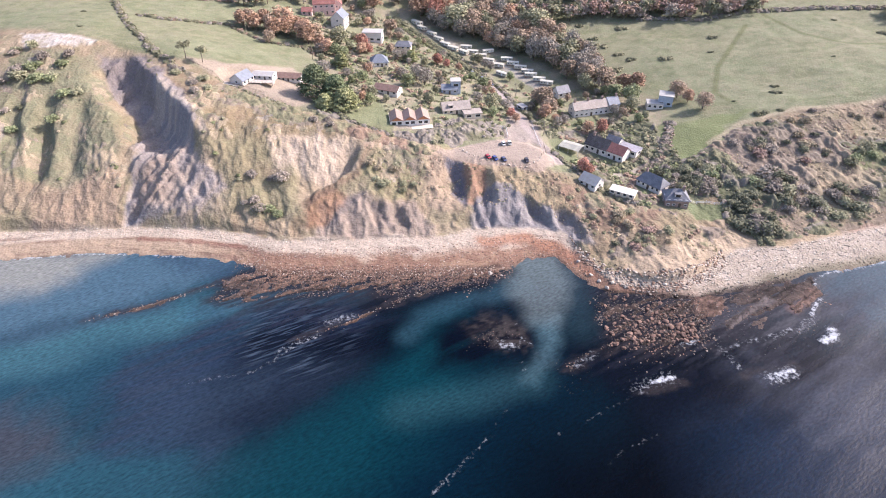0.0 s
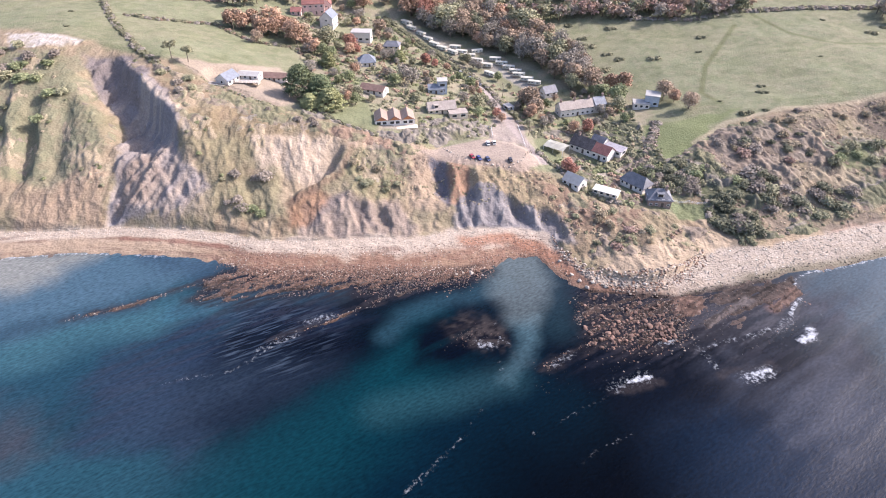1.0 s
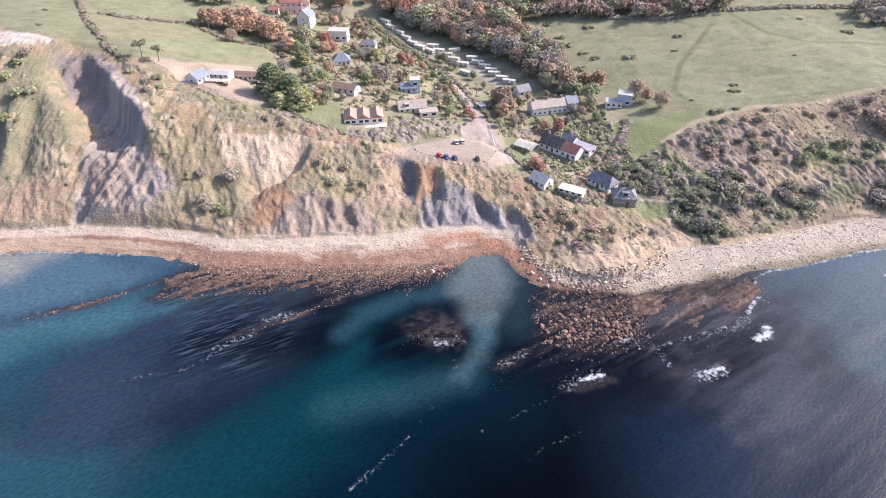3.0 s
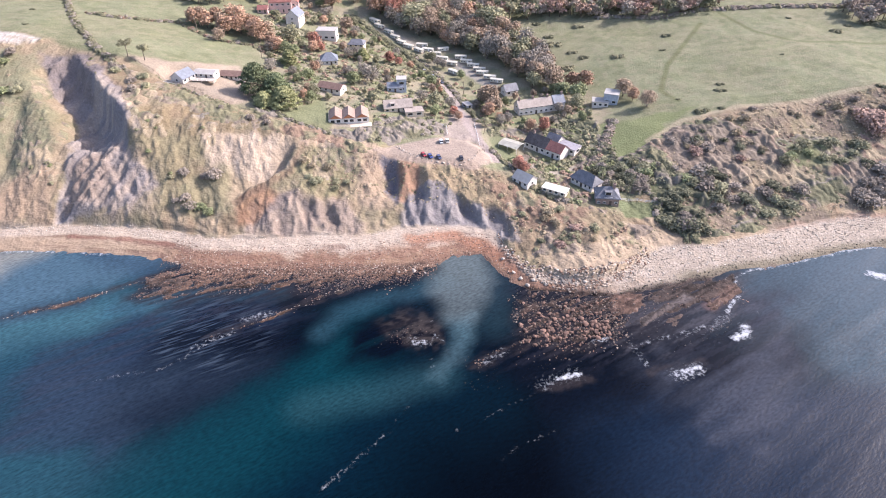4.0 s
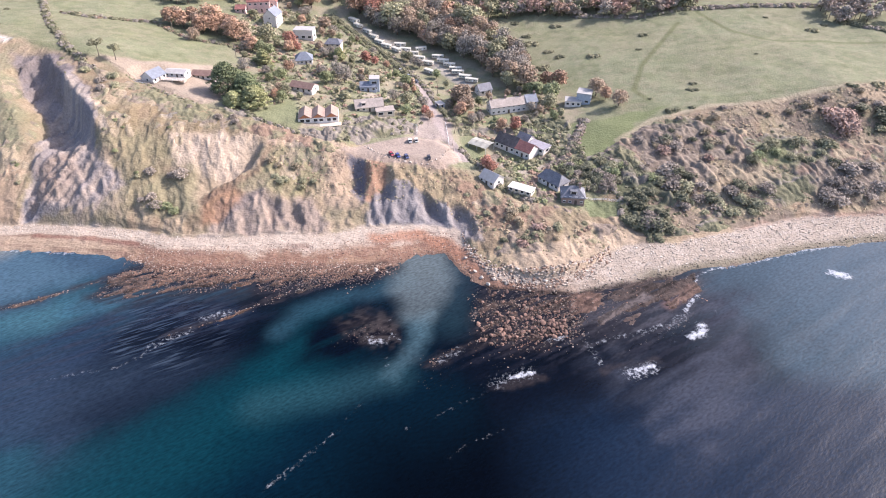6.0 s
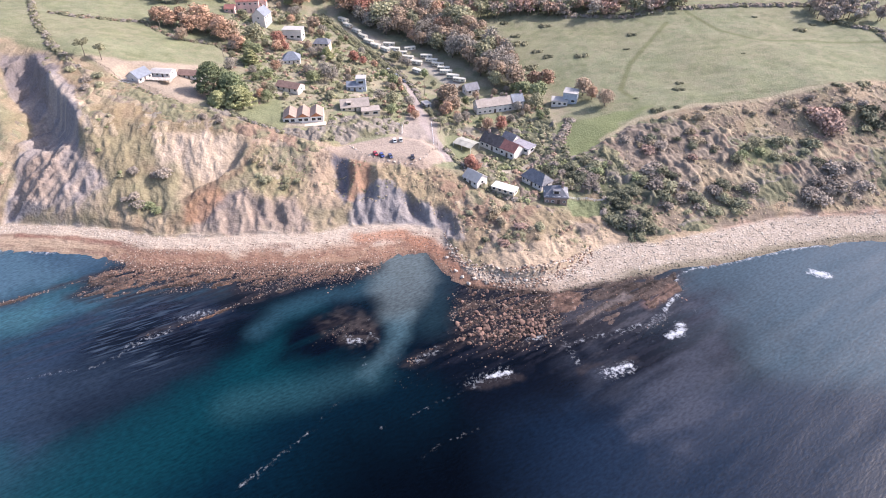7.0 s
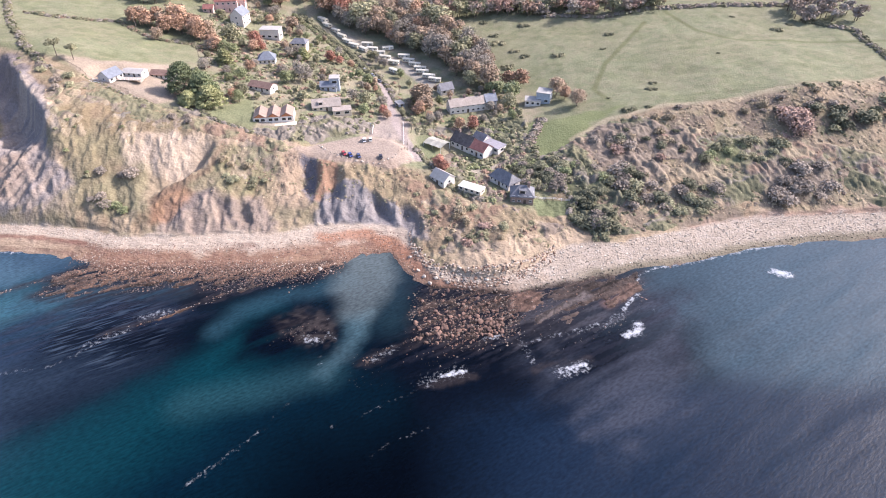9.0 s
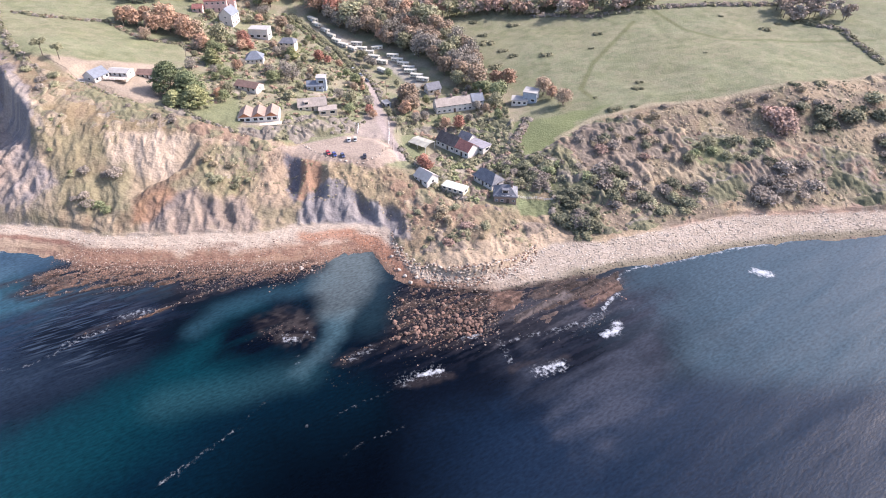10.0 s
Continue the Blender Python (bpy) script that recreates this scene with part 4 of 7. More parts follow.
TILE_RED = plain("red_tiles", (0.27, 0.12, 0.10), 0.85, 0.25, 3.0, relief=0.05)
TILE_BROWN = plain("brown_tiles", (0.20, 0.13, 0.105), 0.85, 0.25, 3.0, relief=0.05)
TILE_ORANGE = plain("orange_tiles", (0.48, 0.20, 0.10), 0.85, 0.2, 3.0, relief=0.05)
TILE_PALE = plain("pale_tiles", (0.33, 0.285, 0.245), 0.85, 0.2, 3.0, relief=0.05)
TILE_ROSY = plain("rosy_tiles", (0.28, 0.205, 0.165), 0.85, 0.2, 3.0, relief=0.05)
FLAT_ROOF = plain("pale_flat_roof", (0.37, 0.355, 0.33), 0.75, 0.12, 0.8)
CANVAS = plain("white_canvas", (0.58, 0.57, 0.50), 0.8, 0.06, 0.6)
FRAME_WHITE = plain("white_frame", (0.8, 0.8, 0.78), 0.5, 0.05, 2.0)
DOOR_PAINT = plain("dark_door_paint", (0.09, 0.07, 0.06), 0.5, 0.1, 2.0)
VAN_BODY = plain("cream_caravan_panel", (0.55, 0.52, 0.42), 0.5, 0.08, 1.0, per_object=0.12)
VAN_ROOF = plain("caravan_roof", (0.50, 0.48, 0.40), 0.6, 0.1, 1.0, per_object=0.1)


def glass_material():
    m, n, l, b = material("window_glass", 0.05, 0.5)
    b.inputs["Base Color"].default_value = (0.025, 0.03, 0.035, 1)
    b.inputs["IOR"].default_value = 1.5
    return m


GLASS = glass_material()
TAKEN = []


def place(name, x, y, yaw, z=None, sink=0.0):
    e = new(name)
    e.matrix_world = pose(x, y, (ground(x, y) if z is None else z) - sink, 0, 0, yaw)
    return e


def add_window(parent, x, y, z, w, h, face):
    """A framed pane on a wall; face is the wall's outward direction, +-1 in y or +-2 in x."""
    bm = bmesh.new()
    t = 0.09
    turn = {-1: 0, 1: 180, 2: 90, -2: -90}[face]
    m = pose(x, y, z, 0, 0, turn)
    for bx in ((-w / 2, -w / 2 + t, 0, h), (w / 2 - t, w / 2, 0, h), (-w / 2 + t, w / 2 - t, 0, t), (-w / 2 + t, w / 2 - t, h - t, h)):
        box(bm, bx[0], -0.07, bx[2], bx[1], 0.02, bx[3])
    bmesh.ops.transform(bm, matrix=m, verts=bm.verts)
    win = part("window", bm, FRAME_WHITE, parent)
    bm = bmesh.new()
    box(bm, -w / 2 + t, -0.035, t, w / 2 - t, 0.0, h - t)
    bmesh.ops.transform(bm, matrix=m, verts=bm.verts)
    part("pane", bm, GLASS, win)


def roof_shell(bm, L, D, eave, ridge, hip, lap=0.45):
    """A roof with thickness: gabled (hip 0) or hipped by that many metres."""
    hl, hd, drop = L / 2 + (lap if hip else 0.25), D / 2 + lap, lap * (ridge - eave) / (D / 2)
    z0 = eave - drop
    r = hl - hip
    base = [(-hl, -hd, z0), (hl, -hd, z0), (hl, hd, z0), (-hl, hd, z0)]
    for up in (0.0, 0.22):
        v = [bm.verts.new((x, y, z + up)) for x, y, z in base]
        a, b = bm.verts.new((-r, 0, ridge + up)), bm.verts.new((r, 0, ridge + up))
        bm.faces.new((v[0], v[1], b, a))
        bm.faces.new((v[2], v[3], a, b))
        if hip:
            bm.faces.new((v[1], v[2], b))
            bm.faces.new((v[3], v[0], a))
        if up == 0:
            low = (v, a, b)
        else:
            for i in range(4):
                if hip or i in (0, 2):
                    bm.faces.new((low[0][i], low[0][(i + 1) % 4], v[(i + 1) % 4], v[i]))
            if not hip:
                for i, j, p, q in ((1, 2, low[2], b), (3, 0, low[1], a)):
                    bm.faces.new((low[0][i], p, q, v[i]))
                    bm.faces.new((p, low[0][j], v[j], q))
    return bm


def house(x, y, yaw, L, D, eave, ridge, wall, roof, label, hip=0.0, chimneys=(), storeys=1, cols=4, doors=1, sink=0.4, name="house", gable_mat=None, dormers=(), ends=True):
    e = place(name, x, y, yaw, sink=sink)
    if x < 20:
        e.scale = (0.85, 0.85, 0.85)
    TAKEN.append((x, y, max(L, D) * 0.55 + 0.8))
    body = bmesh.new()
    if hip:
        box(body, -L / 2, -D / 2, -0.8, L / 2, D / 2, eave)
    else:
        prism(body, [(-D / 2, -0.8), (D / 2, -0.8), (D / 2, eave), (0, ridge - 0.02), (-D / 2, eave)], -L / 2, L / 2)
        bmesh.ops.rotate(body, verts=body.verts, matrix=Matrix.Rotation(radians(90), 3, "Z"))
    part("wall", body, wall, e)
    part("roof", roof_shell(bmesh.new(), L, D, eave, ridge, hip), roof, e)
    for cx in chimneys:
        bm = bmesh.new()
        box(bm, cx - 0.45, -0.35, ridge - 1.0, cx + 0.45, 0.35, ridge + 1.2, 0.03)
        box(bm, cx - 0.55, -0.45, ridge + 1.2, cx + 0.55, 0.45, ridge + 1.35)
        for k in (-0.22, 0.22):
            bmesh.ops.create_cone(bm, cap_ends=True, segments=8, radius1=0.16, radius2=0.12, depth=0.5, matrix=Matrix.Translation((cx + k, 0, ridge + 1.6)))
        part("chimney", bm, BRICK, e)
    gap = L / cols
    level = eave / storeys
    for s in range(storeys):
        for i in range(cols):
            wx = -L / 2 + gap * (i + 0.5)
            for face in (-1, 1):
                if not (s == 0 and face == -1 and doors and i == cols // 2):
                    add_window(e, wx, face * D / 2, s * level + 0.9 + 0.4 * (sink > 0), min(1.5, gap * 0.5), min(1.25, level * 0.45), face)
        if ends:
            for face in (-2, 2):
                add_window(e, face * L / 4, 0, s * level + 1.3, 1.3, min(1.25, level * 0.45), face)
    if doors:
        bm = bmesh.new()
        dx = -L / 2 + gap * (cols // 2 + 0.5)
        box(bm, dx - 0.5, -D / 2 - 0.06, sink, dx + 0.5, -D / 2 + 0.02, sink + 2.05, 0.02)
        part("door", bm, DOOR_PAINT, e)
    for dx, dmat in dormers:
        bm = bmesh.new()
        zc = eave + (ridge - eave) * 0.25
        box(bm, dx - 1.2, -D / 2 * 0.78, zc - 0.3, dx + 1.2, -0.4, zc + 1.35)
        d = part("dormer", bm, dmat, e)
        bm = bmesh.new()
        box(bm, dx - 1.4, -D / 2 * 0.78 - 0.25, zc + 1.35, dx + 1.4, -0.3, zc + 1.5)
        part("dormer_roof", bm, roof, d)
        bm = bmesh.new()
        box(bm, dx - 0.9, -D / 2 * 0.78 - 0.05, zc + 0.1, dx + 0.9, -D / 2 * 0.78 + 0.02, zc + 1.1)
        part("dormer_pane", bm, GLASS, d)
    return tagged(e, label, "house")


def block(x, y, yaw, L, D, H, wall, label, cols=3, roof=None, name="house", sink=0.3, category="house"):
    """A flat-roofed building with a parapet lip."""
    e = place(name, x, y, yaw, sink=sink)
    TAKEN.append((x, y, max(L, D) * 0.55 + 0.5))
    bm = bmesh.new()
    box(bm, -L / 2, -D / 2, -0.8, L / 2, D / 2, H)
    part("wall", bm, wall, e)
    bm = bmesh.new()
    box(bm, -L / 2 - 0.25, -D / 2 - 0.25, H, L / 2 + 0.25, D / 2 + 0.25, H + 0.25, 0.04)
    part("roof", bm, roof or FLAT_ROOF, e)
    for s in range(max(1, int(H / 2.8))):
        for i in range(cols):
            wx = -L / 2 + L / cols * (i + 0.5)
            for face in (-1, 1):
                add_window(e, wx, face * D / 2, 0.9 + sink + s * 2.9, L / cols * 0.55, 1.3, face)
        add_window(e, L / 2, 0, 0.9 + sink + s * 2.9, D * 0.4, 1.3, 2)
    return tagged(e, label, category)


house(-88, 251, 66, 9, 8, 3.0, 5.8, WHITE_WALL, BLUE_SLATE, "white clifftop house with blue slate gable roof", cols=3)
house(-79.5, 256, -8, 11, 6.5, 2.6, 3.6, WHITE_WALL, FLAT_ROOF, "low white house wing with pale shallow roof", cols=4)
house(-70, 263, -8, 13, 6.5, 2.7, 4.3, WHITE_WALL, TILE_BROWN, "low white bungalow with brown tiled roof", cols=5)
house(-71, 369, 8, 15, 11, 7.5, 12.5, PINK_WALL, TILE_RED, "tall pink brick house with red tiled roof", storeys=2, chimneys=(-4, 4))
house(-60, 354, 80, 11, 9, 7, 11, WHITE_WALL, BLUE_SLATE, "white two-storey house with blue slate roof", storeys=2, cols=3, chimneys=(3,))
house(-64, 372, 98, 8, 7, 7, 10.6, PINK_WALL, TILE_RED, "pink brick cross wing with red tiled gable", storeys=2, cols=2)
house(-80, 362, 0, 7, 6, 3, 5, PINK_WALL, TILE_RED, "small pink brick outhouse with red roof", cols=2)
block(-40, 342, -4, 11, 7, 5.4, WHITE_WALL, "white flat-roofed house among trees", cols=3)
house(-22, 331, -4, 10, 8, 5.4, 7.6, CREAM_WALL, SLATE, "cream house with dark slate roof", storeys=2, cols=3, hip=2.5)
house(-33, 302, 10, 10, 9, 3.2, 6.6, WHITE_WALL, BLUE_SLATE, "bungalow with blue slate hipped roof and glazed front", hip=4.0, cols=4)
house(-25.5, 262.5, -22, 14, 7, 2.8, 4.6, WHITE_WALL, TILE_BROWN, "long bungalow with brown tiled roof and white gable", cols=4)
house(3, 273, 4, 9, 7, 3.2, 5.0, BLUE_WALL, BLUE_SLATE, "blue boarded house with slate roof", cols=3)
block(6, 274, 4, 4.5, 4.5, 6.4, BLUE_WALL, "blue boarded square tower house", cols=1, roof=FLAT_ROOF)
house(5.5, 250.5, 12, 15, 8, 3.0, 5.9, CREAM_WALL, TILE_PALE, "cream bungalow with pale tiled roof and dormer", cols=5, dormers=((-3, WHITE_WALL),))
block(13, 246.5, 12, 8, 5, 2.8, CREAM_WALL, "cream flat-roofed garage wing", cols=2, roof=TILE_PALE)


def gabled_villa(x, y, yaw):
    """A wide white bungalow with three orange-tiled gables side by side."""
    e = place("house", x, y, yaw, sink=0.3)
    TAKEN.append((x, y, 10))
    bm = bmesh.new()
    box(bm, -8.5, -4, -0.8, 8.5, 5, 2.7)
    part("wall", bm, WHITE_WALL, e)
    for i, cx in enumerate((-5.6, 0.0, 5.6)):
        bm = bmesh.new()
        prism(bm, [(cx - 2.75, 2.72), (cx + 2.75, 2.72), (cx, 4.35)], -4.02, 4.6)
        part("gable", bm, TILE_ORANGE, e, "orange tile-hung gable")
        bm = bmesh.new()
        for sgn in (-1, 1):
            prism(bm, [(cx, 4.6), (cx, 4.38), (cx + sgn * 2.85, 2.5), (cx + sgn * 2.85, 2.72)][::sgn], -4.3, 5.0)
        part("roof", bm, TILE_ROSY, e, "pale rosy weathered tile roof")
        add_window(e, cx - 1.2, -4, 0.9, 1.8, 1.4, -1)
        add_window(e, cx + 1.2, -4, 0.9, 1.8, 1.4, -1)
    bm = bmesh.new()
    box(bm, -8.5, -7.5, -0.8, 9.5, -4.0, 0.25)
    part("terrace", bm, CREAM_WALL, e, "cream paved terrace")
    tagged(e, "white bungalow with three orange-tiled gables and terrace", "house")


gabled_villa(-14.5, 235.5, 8)

# terrace of cottages, the white house, the inn and the coast houses
house(69.5, 265, 17, 18, 6.2, 4.4, 6.9, WHITE_WALL, TILE_PALE, "white terrace of cottages with pale tiled roof", storeys=2, cols=7, chimneys=(-8, -1, 6.5))
house(80.8, 268.6, 17, 5.6, 6.6, 4.6, 7.0, WHITE_WALL, BLUE_SLATE, "white end cottage with blue slate roof", storeys=2, cols=2, chimneys=(2,))
block(102, 269, -10, 7.5, 5.5, 2.9, WHITE_WALL, "low white modern house with flat roof", cols=3)
block(107.5, 270.5, -20, 6.6, 6.6, 5.4, BLUE_WALL, "tall pale blue modern house block with flat roof", cols=2)
house(68.0, 231.6, -42, 10.5, 6.8, 3.4, 6.4, WHITE_WALL, THATCH, "inn with dark thatched roof and white walls", cols=4, storeys=1, chimneys=(-3,), name="inn", ends=False)
house(74.8, 225.4, -42, 7.5, 6.4, 3.8, 6.2, WHITE_WALL, TILE_RED, "inn wing with dull red roof and white gable end", cols=3, storeys=1, name="inn", ends=False)
house(75.5, 235.5, -42, 6, 5.5, 2.8, 4.8, WHITE_WALL, SLATE, "small white building with slate roof behind the inn", cols=2)
block(80.5, 229.0, -42, 9, 5.5, 2.8, WHITE_WALL, "flat-roofed white kitchen building behind inn", cols=3, roof=plain("grey_felt", (0.25, 0.24, 0.26), 0.8, 0.2, 1.0))
house(58.2, 200.2, -45, 7.5, 6, 2.8, 5.0, WHITE_WALL, FLAT_ROOF, "small white bungalow with pale roof", cols=3)
house(83.0, 201.8, -50, 10.5, 6.4, 3.0, 5.8, WHITE_WALL, SLATE, "long white cottage with dark hipped slate roof", hip=2.0, cols=5, chimneys=(-3.4,))
house(88.8, 191.4, -6, 8.6, 7.0, 3.8, 6.6, BRICK, SLATE, "brown brick coast house with dark hipped roof", hip=3.6, cols=4, storeys=2, dormers=((0, WHITE_WALL),), chimneys=(2.2,))


block(69.5, 194.6, -30, 9.5, 4.2, 2.3, CREAM_WALL, "long low cream hut with a pale flat roof", cols=4, roof=CANVAS, name="hut", category="hut")
house(59.5, 285, 25, 7, 5.5, 3.0, 5.4, WHITE_WALL, SLATE, "small white cottage with slate roof beside the wood", cols=2)


def decking(x, y, yaw, L, D):
    """A raised timber deck: boards side by side on bearers, with a low rail along the front."""
    e = place("deck", x, y, yaw)
    n = int(D / 0.6)
    for i in range(n):
        bm = bmesh.new()
        box(bm, -L / 2, -D / 2 + i * 0.6, 0.5, L / 2, -D / 2 + i * 0.6 + 0.55, 0.58)
        part("board", bm, DECK_WOOD, e)
    for bx in (-L / 2 + 0.2, 0, L / 2 - 0.2):
        bm = bmesh.new()
        box(bm, bx - 0.1, -D / 2, -0.6, bx + 0.1, D / 2, 0.5)
        part("bearer", bm, DECK_WOOD, e)
    for k in range(int(L / 2) + 1):
        bm = bmesh.new()
        box(bm, -L / 2 + k * 2 - 0.05, -D / 2, 0.58, -L / 2 + k * 2 + 0.05, -D / 2 + 0.1, 1.5)
        part("post", bm, FRAME_WHITE, e)
    bm = bmesh.new()
    box(bm, -L / 2, -D / 2 + 0.01, 1.5, L / 2, -D / 2 + 0.09, 1.58)
    part("rail", bm, FRAME_WHITE, e)
    tagged(e, "pale timber deck with a white rail before the clifftop house", "deck")


DECK_WOOD = plain("pale_deck_boards", (0.42, 0.37, 0.31), 0.8, 0.15, 2.0, per_object=0.15)
decking(-92.5, 246.8, -22, 9, 4.2)
decking(-79.5, 250.3, -4, 11, 3.6)


def canopy(x, y, yaw, L, D):
    e = place("pavilion", x, y, yaw)
    TAKEN.append((x, y, 6))
    bm = bmesh.new()
    n = 6
    grid = [[bm.verts.new((-L / 2 + L * i / n, -D / 2 + D * j / n, 2.6 + 0.7 * (1 - abs(2 * j / n - 1)) - 0.12 * math.sin(math.pi * i / n * 3) ** 2)) for j in range(n + 1)] for i in range(n + 1)]
    for i in range(n):
        for j in range(n):
            bm.faces.new((grid[i][j], grid[i + 1][j], grid[i + 1][j + 1], grid[i][j + 1]))
    bmesh.ops.solidify(bm, geom=bm.faces[:], thickness=0.08)
    part("canvas_roof", bm, CANVAS, e)
    for sx in (-1, 0, 1):
        for sy in (-1, 1):
            bm = bmesh.new()
            bmesh.ops.create_cone(bm, cap_ends=True, segments=8, radius1=0.07, radius2=0.07, depth=3.2, matrix=Matrix.Translation((sx * (L / 2 - 0.2), sy * (D / 2 - 0.2), 1.05)))
            part("pole", bm, FRAME_WHITE, e)
    tagged(e, "white canvas pavilion roof on posts beside lawn", "pavilion")


canopy(55.6, 229.8, -36, 9.5, 7.0)


# ---- static caravans ----
def caravan():
    e = new("caravan")
    bm = bmesh.new()
    box(bm, -4.6, -1.6, 0.45, 4.6, 1.6, 2.6, 0.08)
    part("body", bm, VAN_BODY, e)
    bm = bmesh.new()
    prism(bm, [(-1.75, 2.74), (1.75, 2.74), (1.7, 2.85), (0, 3.2), (-1.7, 2.85)], -4.7, 4.7)
    bmesh.ops.rotate(bm, verts=bm.verts, matrix=Matrix.Rotation(radians(90), 3, "Z"))
    part("roof", bm, VAN_ROOF, e)
    bm = bmesh.new()
    box(bm, -4.4, -1.4, -0.7, 4.4, 1.4, 0.46)
    part("skirt", bm, BRICK, e)
    for wx in (-3.4, -1.2, 2.6):
        add_window(e, wx, -1.6, 1.35, 1.4, 0.9, -1)
        add_window(e, wx, 1.6, 1.35, 1.4, 0.9, 1)
    add_window(e, 4.6, 0, 1.3, 2.0, 1.0, 2)
    bm = bmesh.new()
    box(bm, 0.6, -1.66, 0.55, 1.4, -1.58, 2.45, 0.02)
    part("door", bm, FRAME_WHITE, e)
    return tagged(e, "cream static caravan with shallow pale roof", "caravan", "static caravans in the valley park")


def stand(thing, x, y, yaw, lift=0.0):
    return pose(x, y, ground(x, y) + lift, 0, 0, yaw)


van = caravan()
spots = []
for i in range(7):
    spots.append((-17 + 4.7 * i, 375 - 5.6 * i, -42))
for i in range(5):
    spots.append((13 + 4.2 * i, 349 - 6.4 * i, -12))
for i in range(7):
    spots.append((35.5 + 3.1 * i, 332 - 5.7 * i, -10))
spots += [(26, 343, 20), (31, 312, -50)]
for i, (x, y, yaw) in enumerate(spots):
    m = stand(van, x + random.uniform(-1.4, 1.4), y + random.uniform(-0.5, 0.5), yaw + random.uniform(-9, 9)) @ Matrix.Scale(0.84, 4)
    TAKEN.append((x, y, 4.5))
    if i == 0:
        van.matrix_basis = m
    else:
        copy_thing(van, m)

# ---- cars ----
TYRE = plain("black_rubber", (0.02, 0.02, 0.02), 0.9, 0.1, 5.0)
RIM = plain("alloy_rim", (0.5, 0.5, 0.5), 0.35, 0.05, 5.0, metal=0.8)
LAMP = plain("lamp_lens", (0.6, 0.6, 0.55), 0.2, 0.02, 5.0)


def paint(name, colour):
    m = plain(name, colour, 0.3, 0.04, 1.0)
    m.node_tree.nodes["Principled BSDF"].inputs["Coat Weight"].default_value = 0.6
    return m


def car(colour_name, colour, label, x, y, yaw, tall=0.0):
    body_paint = paint(colour_name + "_car_paint", colour)
    e = place("car" if not tall else "van", x, y, yaw)
    bm = bmesh.new()
    prism(bm, [(-2.1, 0.35), (2.05, 0.35), (2.15, 0.6), (2.05, 0.85), (1.1, 0.98), (-1.95, 1.0), (-2.15, 0.7)], -0.86, 0.86)
    bmesh.ops.bevel(bm, geom=bm.edges[:], offset=0.06, segments=1, affect="EDGES")
    part("body", bm, body_paint, e)
    bm = bmesh.new()
    prism(bm, [(-1.85, 1.0), (1.15, 0.97), (0.45, 1.46 + tall), (-1.45, 1.48 + tall)], -0.76, 0.76)
    cabin = part("cabin", bm, GLASS, e)
    bm = bmesh.new()
    box(bm, -1.5, -0.74, 1.46 + tall, 0.45, 0.74, 1.53 + tall, 0.03)
    part("roof_panel", bm, body_paint, cabin)
    for wx in (-1.3, 1.3):
        for wy in (-0.8, 0.8):
            bm = bmesh.new()
            bmesh.ops.create_cone(bm, cap_ends=True, segments=16, radius1=0.32, radius2=0.32, depth=0.22, matrix=pose(wx, wy, 0.32, 90))
            w = part("wheel", bm, TYRE, e)
            bm = bmesh.new()
            bmesh.ops.create_cone(bm, cap_ends=True, segments=12, radius1=0.2, radius2=0.2, depth=0.24, matrix=pose(wx, wy, 0.32, 90))
            part("rim", bm, RIM, w)
    for wy in (-0.6, 0.6):
        bm = bmesh.new()
        box(bm, 2.02, wy - 0.18, 0.62, 2.14, wy + 0.18, 0.78, 0.02)
        part("headlight", bm, LAMP, e)
    e.scale = (0.78, 0.78, 0.78)
    tagged(e, label, "car")


car("red", (0.35, 0.03, 0.04), "dark red hatchback parked at the clifftop edge", 18.2, 211.9, -62)
car("blue", (0.03, 0.05, 0.2), "blue hatchback parked at the clifftop edge", 20.9, 210.6, -65)
car("navy", (0.05, 0.06, 0.13), "navy car parked at the clifftop edge", 24.4, 209.8, -68)
car("black", (0.025, 0.02, 0.025), "black car parked alone on the clifftop car park", 33.4, 209.0, -80)
car("white", (0.75, 0.75, 0.75), "white van at the back of the car park", 25.2, 223.4, 100, 0.35)
car("ivory", (0.7, 0.68, 0.62), "ivory van at the back of the car park", 27.8, 223.9, 98, 0.35)
car("silver", (0.45, 0.46, 0.48), "silver car parked beside the lane", 16.2, 311.5, -58)
car("grey", (0.2, 0.21, 0.23), "grey car parked beside the lane", 21.0, 303.5, -60)
car("charcoal", (0.06, 0.065, 0.08), "charcoal car parked beside the lane", 25.2, 296.5, -60)
block(37.6, 264.5, -60, 4.5, 3, 2.4, BLUE_WALL, "small blue-grey roadside hut with flat roof", cols=1, name="hut", category="hut")

# ---- trees ----
def leaf_material(name, tones, per_object=0.25):
    """Foliage: mixed tones from leaf to leaf and from tree to tree."""
    m, n, l, b = material(name, 0.75, 0.15)
    ramp = n.new("ShaderNodeValToRGB")
    geo, info = n.new("ShaderNodeNewGeometry"), n.new("ShaderNodeObjectInfo")
    for i, tone in enumerate(tones):
        stop = ramp.color_ramp.elements[i] if i < 2 else ramp.color_ramp.elements.new(i / (len(tones) - 1))
        stop.position = i / (len(tones) - 1)
        stop.color = (*tone, 1)
    l.new(geo.outputs["Random Per Island"], ramp.inputs["Fac"])
    col = times(n, l, ramp.outputs["Color"], remap(n, l, info.outputs["Random"], 1 - per_object, 1 + per_object, 0, 1))
    l.new(col, b.inputs["Base Color"])
    return m


